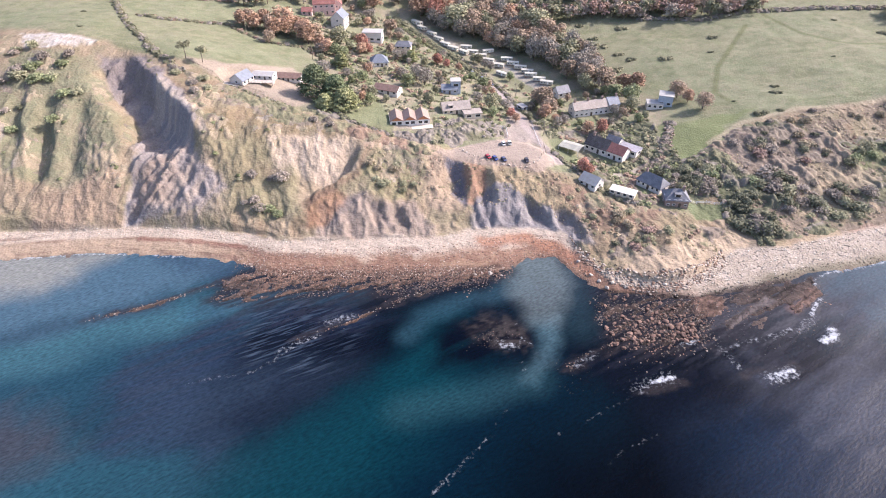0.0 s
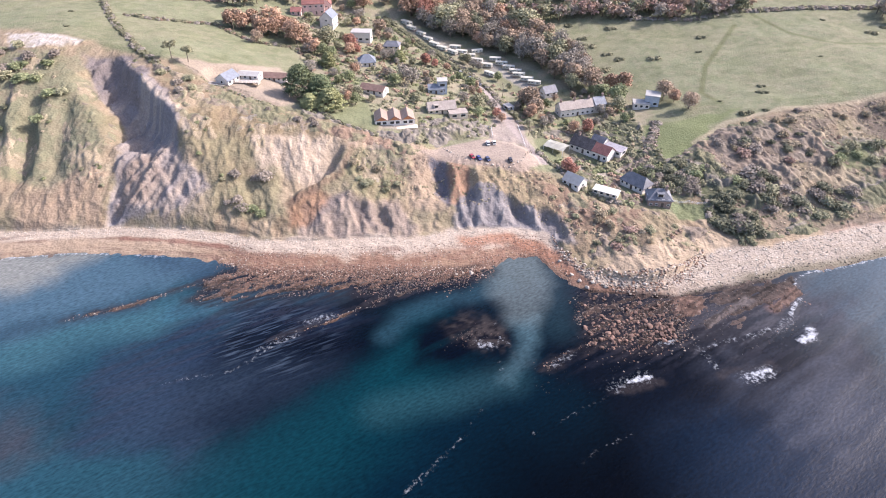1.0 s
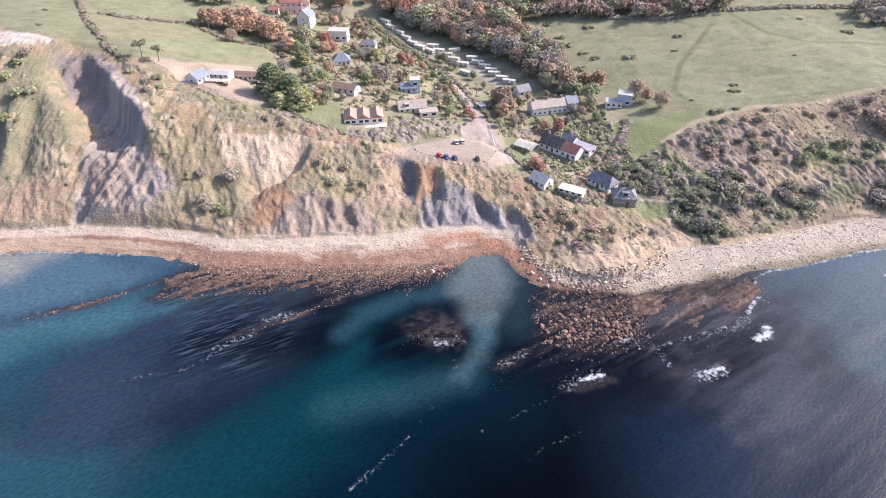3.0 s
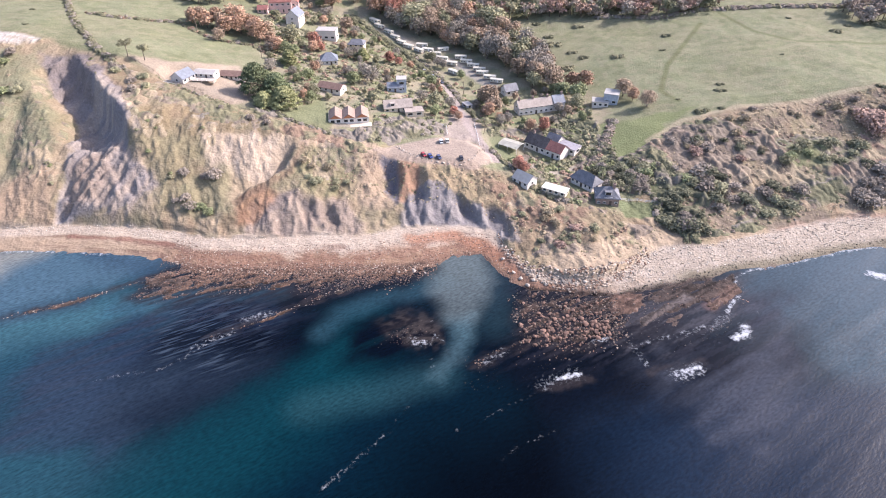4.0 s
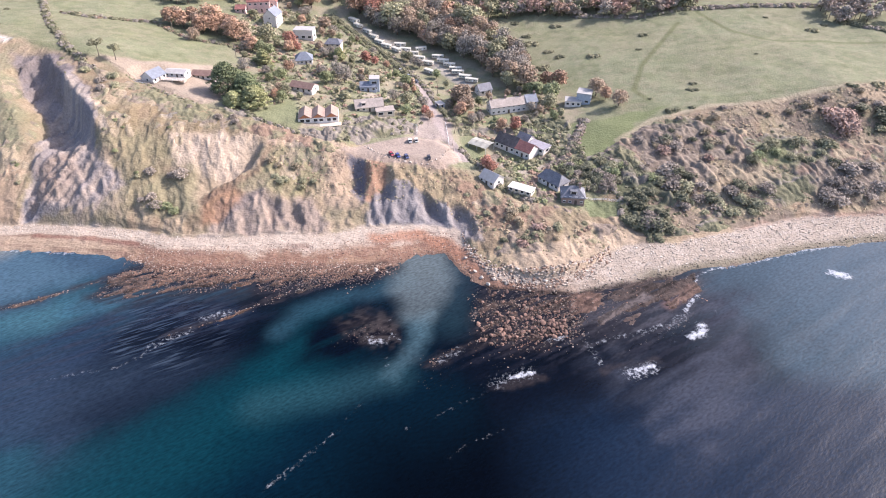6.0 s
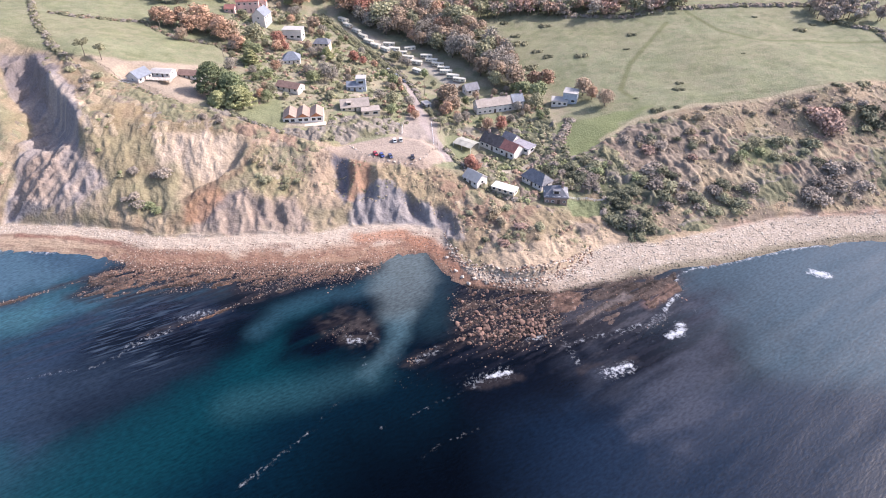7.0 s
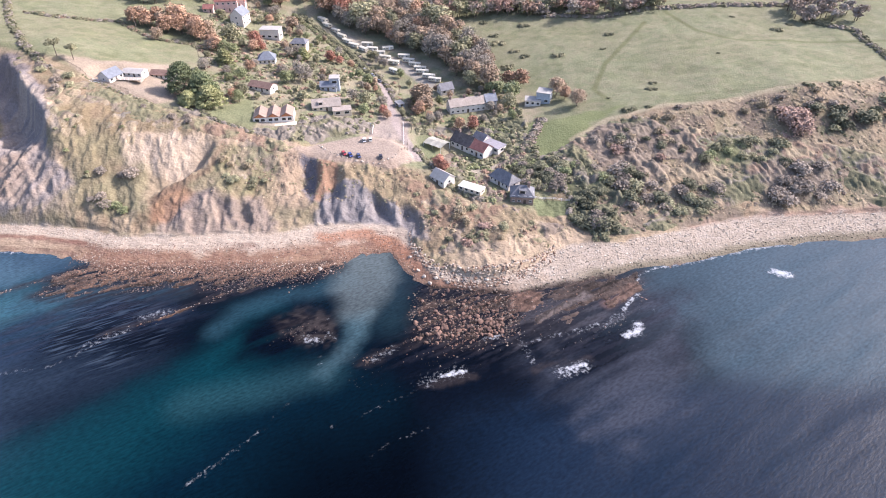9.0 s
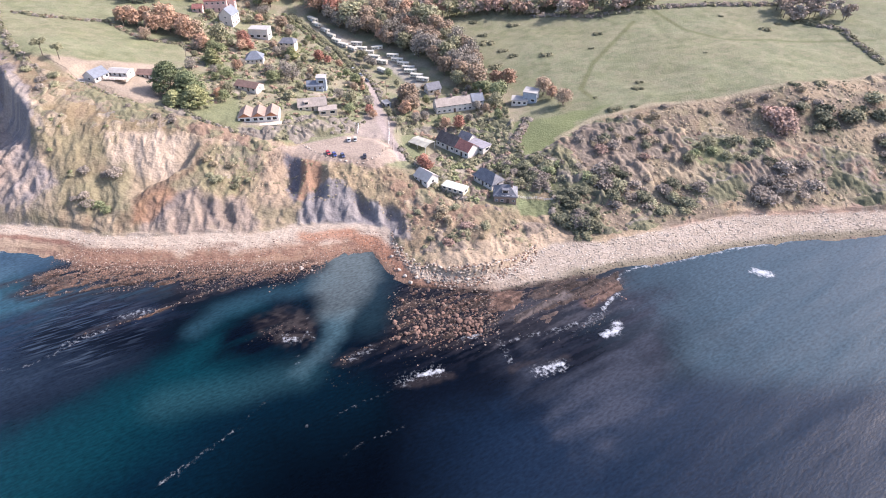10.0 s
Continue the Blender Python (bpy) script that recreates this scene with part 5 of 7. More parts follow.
BARK = plain("grey_bark", (0.14, 0.11, 0.09), 0.95, 0.3, 4.0, relief=0.05)
LEAVES = {
    "russet": leaf_material("russet_leaves", ((0.40, 0.25, 0.16), (0.46, 0.30, 0.20), (0.30, 0.20, 0.14))),
    "red": leaf_material("red_leaves", ((0.38, 0.175, 0.125), (0.42, 0.22, 0.155), (0.29, 0.14, 0.11))),
    "olive": leaf_material("olive_leaves", ((0.235, 0.235, 0.14), (0.33, 0.315, 0.195), (0.17, 0.17, 0.105))),
    "green": leaf_material("green_leaves", ((0.20, 0.23, 0.115), (0.29, 0.31, 0.165), (0.145, 0.165, 0.085))),
    "bare": leaf_material("bare_twigs", ((0.24, 0.215, 0.175), (0.31, 0.275, 0.225), (0.165, 0.15, 0.125))),
    "brown": leaf_material("brown_leaves", ((0.31, 0.235, 0.165), (0.37, 0.28, 0.195), (0.22, 0.165, 0.12))),
    "cypress": leaf_material("dark_cypress_leaves", ((0.115, 0.14, 0.075), (0.20, 0.23, 0.12), (0.07, 0.09, 0.05))),
    "mauve": leaf_material("mauve_twigs", ((0.245, 0.21, 0.17), (0.31, 0.265, 0.215), (0.165, 0.14, 0.115))),
    "dark": leaf_material("dark_bramble_leaves", ((0.125, 0.13, 0.085), (0.18, 0.18, 0.115), (0.085, 0.09, 0.06))),
    "rosy": leaf_material("rosy_brown_twigs", ((0.36, 0.245, 0.195), (0.42, 0.295, 0.235), (0.28, 0.19, 0.15))),
    "straw": leaf_material("straw_coloured_stems", ((0.30, 0.245, 0.16), (0.36, 0.30, 0.20), (0.235, 0.19, 0.125))),
    "golden": leaf_material("golden_green_leaves", ((0.31, 0.32, 0.15), (0.42, 0.42, 0.21), (0.22, 0.235, 0.105))),
}


def leaf_cloud(rng, centres, radii, count, size, flat=0.75):
    """Leaf sprays on the outside of a set of clumps: verts and quads."""
    k = len(centres)
    pick = rng.choice(k, count, p=np.array(radii) ** 2 / np.sum(np.array(radii) ** 2))
    d = rng.normal(size=(count, 3))
    d /= np.linalg.norm(d, axis=1)[:, None]
    d[:, 2] = np.where(d[:, 2] < -0.35, -d[:, 2], d[:, 2])
    r = np.array(radii)[pick] * (0.5 + 0.85 * rng.rand(count))
    c = np.array(centres)[pick] + d * r[:, None] * np.array((1, 1, flat))
    nrm = d * 0.7 + np.array((0, 0, 0.45)) + rng.normal(size=(count, 3)) * 0.5
    nrm /= np.linalg.norm(nrm, axis=1)[:, None]
    a = np.cross(nrm, rng.normal(size=(count, 3)))
    a /= np.linalg.norm(a, axis=1)[:, None]
    b = np.cross(nrm, a)
    s = size * (0.6 + 0.8 * rng.rand(count))[:, None]
    q = np.stack([c - a * s - b * s * 0.35, c + a * s * 0.2 - b * s * 0.8, c + a * s + b * s * 0.3, c - a * s * 0.25 + b * s * 0.85], 1)
    return q.reshape(-1, 3), np.arange(4 * count).reshape(-1, 4)


def limb(bm, p, q, r0, r1, sides=6):
    """A tapered round limb from p to q."""
    p, q = Vector(p), Vector(q)
    turn = (q - p).to_track_quat("Z", "Y").to_matrix()
    rings = []
    for at, r in ((p, r0), ((p + q) / 2 + Vector((0.06, -0.05, 0)) * (q - p).length, (r0 + r1) / 2), (q, r1)):
        rings.append([bm.verts.new(at + turn @ Vector((r * math.cos(2 * math.pi * i / sides), r * math.sin(2 * math.pi * i / sides), 0))) for i in range(sides)])
    for a, b in zip(rings, rings[1:]):
        for i in range(sides):
            bm.faces.new((a[i], a[(i + 1) % sides], b[(i + 1) % sides], b[i]))
    bm.faces.new(rings[-1])


def tree(kind, seed, tall=9.0, spread=4.0, leaves=900, size=0.42, bole=0.17, clumps=17, name="tree"):
    """A tree of height tall: trunk with limbs, and a crown of leaf sprays in uneven clumps."""
    rng = np.random.RandomState(seed)
    e = new(name)
    bm = bmesh.new()
    fork = tall * bole
    limb(bm, (0, 0, -0.6), (0.1, 0.05, fork), 0.035 * tall, 0.024 * tall, 8)
    centres, radii = [], []
    for i in range(clumps):
        ang, up = 2.4 * i + rng.rand(), (i + 0.5) / clumps
        reach = spread * (0.35 + 0.65 * math.sin(math.pi * min(0.95, 0.25 + up * 0.7))) * (0.7 + 0.35 * rng.rand()) * (0.72 if i else 0)
        z = fork + (tall - fork) * (0.12 + 0.74 * up)
        centres.append((reach * math.cos(ang), reach * math.sin(ang), z))
        radii.append(spread * (0.36 + 0.22 * rng.rand()))
        limb(bm, (0.1, 0.05, fork * (0.8 + 0.2 * up)), centres[-1], 0.012 * tall, 0.004 * tall, 3)
    part("trunk", bm, BARK, e, smooth=True)
    v, f = leaf_cloud(rng, centres, radii, leaves, size)
    mesh_object("crown", v, f, LEAVES[kind], None, False, e)
    return e


TREE_LABELS = {"russet": "russet autumn tree with a rounded crown", "red": "bright red autumn tree in the village", "olive": "dull olive green tree with an uneven crown",
               "green": "green leafy tree with an uneven crown", "bare": "grey-brown leafless tree with fine twigs", "brown": "brown autumn tree holding dry leaves"}
MODELS = {}
for kind in TREE_LABELS:
    MODELS[kind] = []
    for s in range(3):
        MODELS[kind].append([tree(kind, 11 * s + len(kind), 8.5 + s, 3.5 + 0.5 * s, 1400, 0.36 if kind != "bare" else 0.28), False])


def plant(kind, x, y, scale=1.0, group="trees round the village"):
    if any(math.hypot(x - a, y - b) < r + 1.2 * scale for a, b, r in TAKEN):
        return
    slot = random.choice(MODELS[kind])
    m = pose(x, y, ground(x, y) - 0.1, 0, 0, random.uniform(0, 360))
    grow = scale * random.uniform(0.85, 1.15)
    ob = slot[0]
    if slot[1]:
        ob = copy_thing(slot[0], m)
    else:
        ob.matrix_basis = m
        slot[1] = True
    ob.scale = (grow * random.uniform(0.9, 1.15), grow * random.uniform(0.9, 1.15), grow)
    tagged(ob, TREE_LABELS[kind], "tree", group)


def big_conifer(x, y, tall, spread, kind, label, seed):
    rng = np.random.RandomState(seed)
    e = place("tree", x, y, 0, sink=0.2)
    TAKEN.append((x, y, spread * 0.7))
    bm = bmesh.new()
    limb(bm, (0, 0, -0.5), (0.3, 0.1, tall * 0.85), 0.5, 0.12, 8)
    centres, radii = [], []
    for i in range(64):
        up = (i + 0.5) / 64
        reach = spread * (1.02 - up) ** 0.6 * (0.55 + 0.45 * rng.rand())
        ang = 2.4 * i
        z = tall * (0.12 + 0.8 * up)
        centres.append((reach * math.cos(ang), reach * math.sin(ang), z))
        radii.append(spread * (0.13 + 0.1 * rng.rand()))
        limb(bm, (0.15, 0.05, max(0.5, z - 1.2)), centres[-1], 0.14, 0.04, 5)
    part("trunk", bm, BARK, e, smooth=True)
    v, f = leaf_cloud(rng, centres, radii, 8000, 0.3, 0.32)
    mesh_object("crown", v, f, LEAVES[kind], None, False, e)
    tagged(e, label, "tree")


def field_pine(x, y, tall, seed):
    """A wind-trimmed pine: tall bare trunk, a few limbs and a small flat crown."""
    rng = np.random.RandomState(seed)
    e = place("tree", x, y, 0, sink=0.1)
    bm = bmesh.new()
    limb(bm, (0, 0, -0.4), (0.25, 0.1, tall * 0.6), 0.2, 0.14, 7)
    limb(bm, (0.25, 0.1, tall * 0.6), (0.5, 0.1, tall * 0.92), 0.14, 0.06, 6)
    centres, radii = [], []
    for i in range(9):
        a, reach = 2.4 * i, 2.3 * (0.35 + 0.65 * rng.rand())
        centres.append((0.4 + reach * math.cos(a), reach * math.sin(a), tall * (0.7 + 0.26 * rng.rand())))
        radii.append(1.05 + 0.4 * rng.rand())
        limb(bm, (0.3, 0.1, tall * (0.55 + 0.02 * i)), centres[-1], 0.07, 0.025, 5)
    part("trunk", bm, BARK, e, smooth=True)
    v, f = leaf_cloud(rng, centres, radii, 1800, 0.24, 0.65)
    mesh_object("crown", v, f, LEAVES["olive"], None, False, e)
    tagged(e, "small field pine with a bare trunk and thin crown", "tree", "pines in the field")


field_pine(-114.5, 260.5, 7.5, 1)
field_pine(-107.3, 260, 7.0, 2)
big_conifer(-55.5, 248, 14.5, 9.6, "cypress", "broad dark green cypress tree beside the field", 4)
big_conifer(-46.5, 245, 12, 7.5, "cypress", "dark green cypress tree with layered boughs", 5)
big_conifer(-41.5, 238, 9.5, 7.0, "golden", "golden green cypress tree with layered boughs", 6)
big_conifer(-50, 236, 6.5, 4.5, "golden", "low golden green cypress at the garden edge", 7)
big_conifer(-50.6, 290, 9, 4.2, "golden", "golden green conifer near the field hedge", 8)
big_conifer(-17, 315, 7, 4.0, "golden", "golden green garden conifer beside a cream house", 9)

for x, y, s, kind in ((-104, 328, 1.0, "brown"), (-97, 330, 1.1, "russet"), (-84, 326, 1.0, "russet"), (-76, 326, 1.05, "russet"), (-69, 322, 0.9, "brown"), (-61, 309, 0.8, "russet"), (-90, 322, 0.9, "russet"), (-107, 324, 0.9, "russet"), (-101, 325, 1.0, "russet"), (-93, 326, 1.0, "brown"), (-87, 331, 1.1, "russet"), (-80, 331, 1.0, "russet"), (-90, 308, 0.7, "brown"),
                      (-72, 318, 1.0, "russet"), (-65, 314, 0.9, "russet"), (-44, 323, 0.9, "red"), (-40, 320, 0.6, "red"), (-5, 384, 1.5, "red"), (-14, 387, 1.5, "russet"), (-43, 383, 1.2, "russet"),
                      (-31, 357, 1.0, "brown"), (-56, 322, 1.0, "olive"), (98, 289, 1.25, "russet"), (92, 290, 1.1, "russet"), (82, 290, 1.2, "brown"), (121, 259, 0.8, "brown"), (117, 268, 0.8, "russet"),
                      (114, 274, 0.8, "brown"), (-3, 318, 0.7, "red"), (2, 316, 0.6, "red"), (56.5, 210, 0.62, "red"), (58.8, 208.2, 0.5, "red"), (72, 246, 0.6, "red"), (66, 247, 0.6, "russet"),
                      (31, 252, 0.5, "red"), (33, 248, 0.45, "russet"), (48, 268, 1.0, "brown"), (50, 261, 1.0, "brown"), (47, 256, 0.9, "russet"), (46, 275, 0.9, "brown"), (85, 280, 0.9, "green"),
                      (92, 275, 0.95, "green"), (90, 266, 0.7, "olive"), (-110, 331, 0.8, "brown"), (-70, 330, 0.9, "olive"), (-36, 290, 0.6, "bare"),
                      (-9, 277, 0.9, "bare"), (-13, 283, 0.8, "bare"), (-20, 281, 0.7, "bare"), (22, 258, 0.7, "olive"), (16, 263, 0.7, "bare")):
    plant(kind, x, y, s)


def inside(x, y, pts):
    hit = False
    for (ax, ay), (bx, by) in zip(pts, pts[1:] + pts[:1]):
        if (ay > y) != (by > y) and x < (bx - ax) * (y - ay) / (by - ay) + ax:
            hit = not hit
    return hit


def near_line(x, y, pts, r):
    return float(line_dist(np.array([x]), np.array([y]), pts)[0][0]) < r


# village gardens
rnd = random.Random(5)
spots = []
while len(spots) < 140:
    x, y = rnd.uniform(-75, 100), rnd.uniform(240, 395)
    if not inside(x, y, [(-60, 262), (-30, 245), (28, 246), (60, 245), (95, 255), (92, 285), (55, 292), (20, 300), (-18, 365), (-50, 395), (-85, 380), (-62, 300)]):
        continue
    if near_line(x, y, LANE, 3.5) or any(math.hypot(x - a, y - b) < 3.1 for a, b, _ in spots):
        continue
    spots.append((x, y, rnd.choice(("olive", "olive", "green", "bare", "brown", "green", "olive", "bare", "russet"))))
for x, y, kind in spots:
    plant(kind, x, y, rnd.uniform(0.32, 0.6))
# olive trees along the lane beside the caravans
for i in range(15):
    t = i / 14
    plant(rnd.choice(("olive", "olive", "green", "bare")), -7 + 44 * t + rnd.uniform(-1.5, 1.5), 366 - 62 * t + rnd.uniform(-1.5, 1.5), rnd.uniform(0.45, 0.7), "trees along the lane")
# the wood east of the caravans, and the woods on the skyline
WOOD = [(-23, 398), (0, 372), (26, 352), (42, 338), (58, 320), (66, 303), (72, 288), (86, 294), (82, 318), (66, 352), (48, 372), (30, 410), (-10, 420)]
count = 0
spots = []
while count < 95:
    x, y = rnd.uniform(-30, 92), rnd.uniform(285, 420)
    if inside(x, y, WOOD) and not any(math.hypot(x - a, y - b) < 5.2 for a, b in spots):
        spots.append((x, y))
        plant(rnd.choice(("bare", "brown", "olive", "brown", "olive", "bare", "russet" if y > 350 else "bare")), x, y, rnd.uniform(0.95, 1.4), "trees of the valley wood")
        count += 1
FAR = []
for i in range(200):
    x = 45 + 147 * i / 199 + rnd.uniform(-4, 4)
    y = np.interp(x, [45, 60, 78, 104, 136, 170, 190], [380, 379, 376, 376, 366, 366, 370]) + 46 * rnd.random() ** 1.2
    FAR.append((x, y, rnd.uniform(0.6, 1.1), rnd.choice(("grey", "olive", "rust", "mauve", "dark", "rust", "rosy"))))
for i in range(50):
    x = rnd.uniform(-125, -25)
    FAR.append((x, np.interp(x, [-130, -95, -65, -30], [352, 372, 390, 398]) + rnd.uniform(-6, 14), rnd.uniform(0.6, 1.0), rnd.choice(("rust", "olive", "grey", "mauve", "olive"))))
for i in range(26):
    FAR.append((264 + rnd.uniform(-4, 26), 346 + rnd.uniform(-10, 24), rnd.uniform(0.7, 1.0), rnd.choice(("grey", "mauve"))))

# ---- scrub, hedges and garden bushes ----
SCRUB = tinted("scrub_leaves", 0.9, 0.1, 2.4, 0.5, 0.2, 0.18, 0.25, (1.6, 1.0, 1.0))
TONES = {"straw": (0.47, 0.385, 0.26), "olive": (0.29, 0.275, 0.17), "dark": (0.20, 0.20, 0.125), "grey": (0.34, 0.30, 0.25), "rust": (0.37, 0.26, 0.19), "green": (0.25, 0.27, 0.14), "mauve": (0.325, 0.265, 0.21), "rosy": (0.40, 0.27, 0.215)}


def scrub(name, places, label, category="bushes", leaves=48, bright=0.78):
    """Many small bushes of leaf sprays in one mesh; places: x, y, radius, tone."""
    rng = np.random.RandomState(len(places))
    bright = 0.92 if name == "garden_bushes" else bright
    P = np.array([(x, y, r) for x, y, r, _ in places])
    base = height(P[:, 0], P[:, 1])
    n = len(P)
    c = np.repeat(np.c_[P[:, :2], base], leaves, 0)
    r = np.repeat(P[:, 2], leaves)
    d = rng.normal(size=(n * leaves, 3))
    d /= np.linalg.norm(d, axis=1)[:, None]
    d[:, 2] = np.abs(d[:, 2])
    c = c + d * (r * (0.55 + 0.5 * rng.rand(len(r))))[:, None] * np.array((1, 1, 0.7))
    nrm = d * 0.8 + np.array((0, 0, 0.55)) + rng.normal(size=d.shape) * 0.28
    nrm /= np.linalg.norm(nrm, axis=1)[:, None]
    a = np.cross(nrm, rng.normal(size=d.shape))
    a /= np.linalg.norm(a, axis=1)[:, None]
    b = np.cross(nrm, a)
    s = (r * (0.25 if leaves > 20 else 0.4) * (0.6 + 0.8 * rng.rand(len(r))))[:, None]
    q = np.stack([c - a * s - b * s * 0.4, c + a * s * 0.25 - b * s * 0.8, c + a * s + b * s * 0.35, c - a * s * 0.25 + b * s * 0.85], 1).reshape(-1, 3)
    tone = bright * np.repeat(np.array([TONES[k] for _, _, _, k in places]), leaves, 0) * (0.9 + 0.2 * rng.rand(len(r), 1))
    tone = np.repeat(tone, 4, 0)
    ob = mesh_object(name, q, np.arange(len(q)).reshape(-1, 4), SCRUB, {"tint": tone}, False)
    return tagged(ob, label, category, kind="stuff")


LAWNS = ([(92, 191), (106, 191), (108, 180), (92, 180)], [(-43, 229), (-29, 251), (-20, 234), (-22, 223), (-33, 223)], [(46, 236), (54, 240), (60, 226), (50, 214)], CARPARK)


def far_wood(places, label):
    """Distant trees in one mesh: crowns of leaf sprays in clumps over tapered trunks."""
    rng = np.random.RandomState(3)
    V, C = [], []
    for x, y, k, tone in places:
        if any(math.hypot(x - a, y - b) < r + 2 for a, b, r in TAKEN):
            continue
        z = ground(x, y)
        tops = [(x + rng.normal() * 1.7 * k, y + rng.normal() * 1.7 * k, z + k * (3.2 + 4.8 * rng.rand())) for _ in range(9)]
        v, f = leaf_cloud(rng, tops, [k * (1.3 + 0.9 * rng.rand()) for _ in tops], 420, 0.5)
        trunk = []
        for side in range(5):
            p, q = 2 * math.pi * side / 5, 2 * math.pi * (side + 1) / 5
            trunk += [(x + 0.3 * k * math.cos(p), y + 0.3 * k * math.sin(p), z - 0.5), (x + 0.3 * k * math.cos(q), y + 0.3 * k * math.sin(q), z - 0.5),
                      (x + 0.12 * k * math.cos(q), y + 0.12 * k * math.sin(q), z + 6 * k), (x + 0.12 * k * math.cos(p), y + 0.12 * k * math.sin(p), z + 6 * k)]
        V += [v, np.array(trunk)]
        C += [np.repeat(np.array(TONES[tone]) * (0.8 + 0.4 * rng.rand(420, 1)), 4, 0), np.tile((0.14, 0.11, 0.09), (20, 1))]
    V = np.vstack(V)
    tagged(mesh_object("wood", V, np.arange(len(V)).reshape(-1, 4), SCRUB, {"tint": np.vstack(C)}, False), label, "trees", kind="stuff")


far_wood(FAR, "mixed autumn woodland on the far side of the fields")


def scatter(count, region, radii, tones, seed, patchy=0.0, clear=()):
    rs = random.Random(seed)
    xs_, ys_ = [p[0] for p in region], [p[1] for p in region]
    out = []
    tries = 0
    while len(out) < count and tries < count * 40:
        tries += 1
        x, y = rs.uniform(min(xs_), max(xs_)), rs.uniform(min(ys_), max(ys_))
        if not inside(x, y, region):
            continue
        k = float(fbm(np.array([x / 9]), np.array([y / 9]), seed, 3)[0])
        if patchy and k + rs.uniform(-0.06, 0.06) < patchy:
            continue
        if any(math.hypot(x - a, y - b) < r + 0.5 for a, b, r in TAKEN) or near_line(x, y, LANE, 3) or any(inside(x, y, z) for z in (*clear, *LAWNS)):
            continue
        mix = float(fbm(np.array([x / 13 + 40]), np.array([y / 13]), seed + 2, 2)[0]) + rs.uniform(-0.1, 0.1)
        tone = tones[max(0, min(len(tones) - 1, int((mix - 0.2) / 0.6 * len(tones))))]
        out.append((x, y, rs.uniform(*radii), tone))
    return out


def thicket(name, region, cover, tones, size, tall, label, seed, spacing=0.5, clear=(), drift=(0, 0), zones=()):
    """A closed cover of rounded bushes: one lumpy sheet over the ground, left out where nothing grows."""
    gx_ = np.arange(min(p[0] for p in region), max(p[0] for p in region), spacing)
    gy_ = np.arange(min(p[1] for p in region), max(p[1] for p in region), spacing)
    x, y, faces_ = sheet(gx_, gy_)
    warp_x, warp_y = x + 1.4 * (fbm(x / 3, y / 3, seed, 2) - 0.5), y + 1.4 * (fbm(x / 3, y / 3, seed + 1, 2) - 0.5)
    d1, id1 = cells(warp_x / size, warp_y / (size * 1.3), seed)
    billow = 0.0
    for k, (wide, amp) in enumerate(((size * 1.7, 0.55), (size * 0.8, 0.45), (size * 0.38, 0.36))):
        billow = billow + amp * np.abs(2 * vnoise((warp_x + 0.4 * warp_y) / wide + 5 * k, (warp_y - 0.4 * warp_x) / (wide * 2.0), seed + 5 + k) - 1) ** 0.8
    id2 = vnoise(warp_x / (size * 0.5), warp_y / (size * 0.9), seed + 9)
    dome = tall * billow * (0.7 + 0.5 * id1) * np.clip(2.6 * fbm(x / 9, y / 9, seed + 7, 3) - 0.35, 0.15, 2)
    masks = [area(x, y, pts, 2.5, 5, 7) for pts, _, _ in zones]
    for mask, (_, _, lift) in zip(masks, zones):
        dome = dome * (1 + (lift - 1) * mask)
    grows = step(cover - 0.08, cover + 0.08, fbm(x / 10, y / 10, seed + 2, 3)) * area(x, y, region, 1.5, 2.5)
    for z_ in (*clear, *LAWNS):
        grows = grows * (1 - area(x, y, z_, 0.8, 1.0))
    for a, b, r in TAKEN:
        grows = grows * step(r, r + 1.0, np.hypot(x - a, y - b))
    grows = grows * (1 - stroke(x, y, LANE, 2.6, 0.2))
    dome = dome * grows + 0.12 * (fbm(x / 0.9, y / 0.9, seed, 2) - 0.5) * grows
    z = height(x, y) - 0.3 + dome
    pick = np.clip((fbm(x / 17, y / 17, seed + 4, 3) - 0.31) / 0.38 + (id1 - 0.5) * 0.22 + drift[0] * (x - np.mean(x)) + drift[1] * (y - np.mean(y)), 0, 0.999) * len(tones)
    palette = np.array([TONES[k] for k in tones])
    low_ = np.minimum(pick.astype(int), len(tones) - 2)
    tone = palette[low_] + (palette[low_ + 1] - palette[low_]) * np.clip(pick - low_, 0, 1)[:, None]
    for mask, (_, key, _) in zip(masks, zones):
        tone = blend(tone, TONES[key], mask * 0.85)
    tone = 0.76 * tone * (0.86 + 0.28 * id2)[:, None]
    tone = tone * (0.92 + 0.16 * vnoise(x / 0.7, y / 0.7, seed))[:, None]
    keep = (dome > 0.25)[faces_].any(1)
    used, index = np.unique(faces_[keep], return_inverse=True)
    ob = mesh_object(name, np.c_[x, y, z][used], index.reshape(-1, 4), SCRUB, {"tint": tone[used], "wild": np.ones(len(used))}, True)
    return tagged(ob, label, "bushes", kind="stuff")


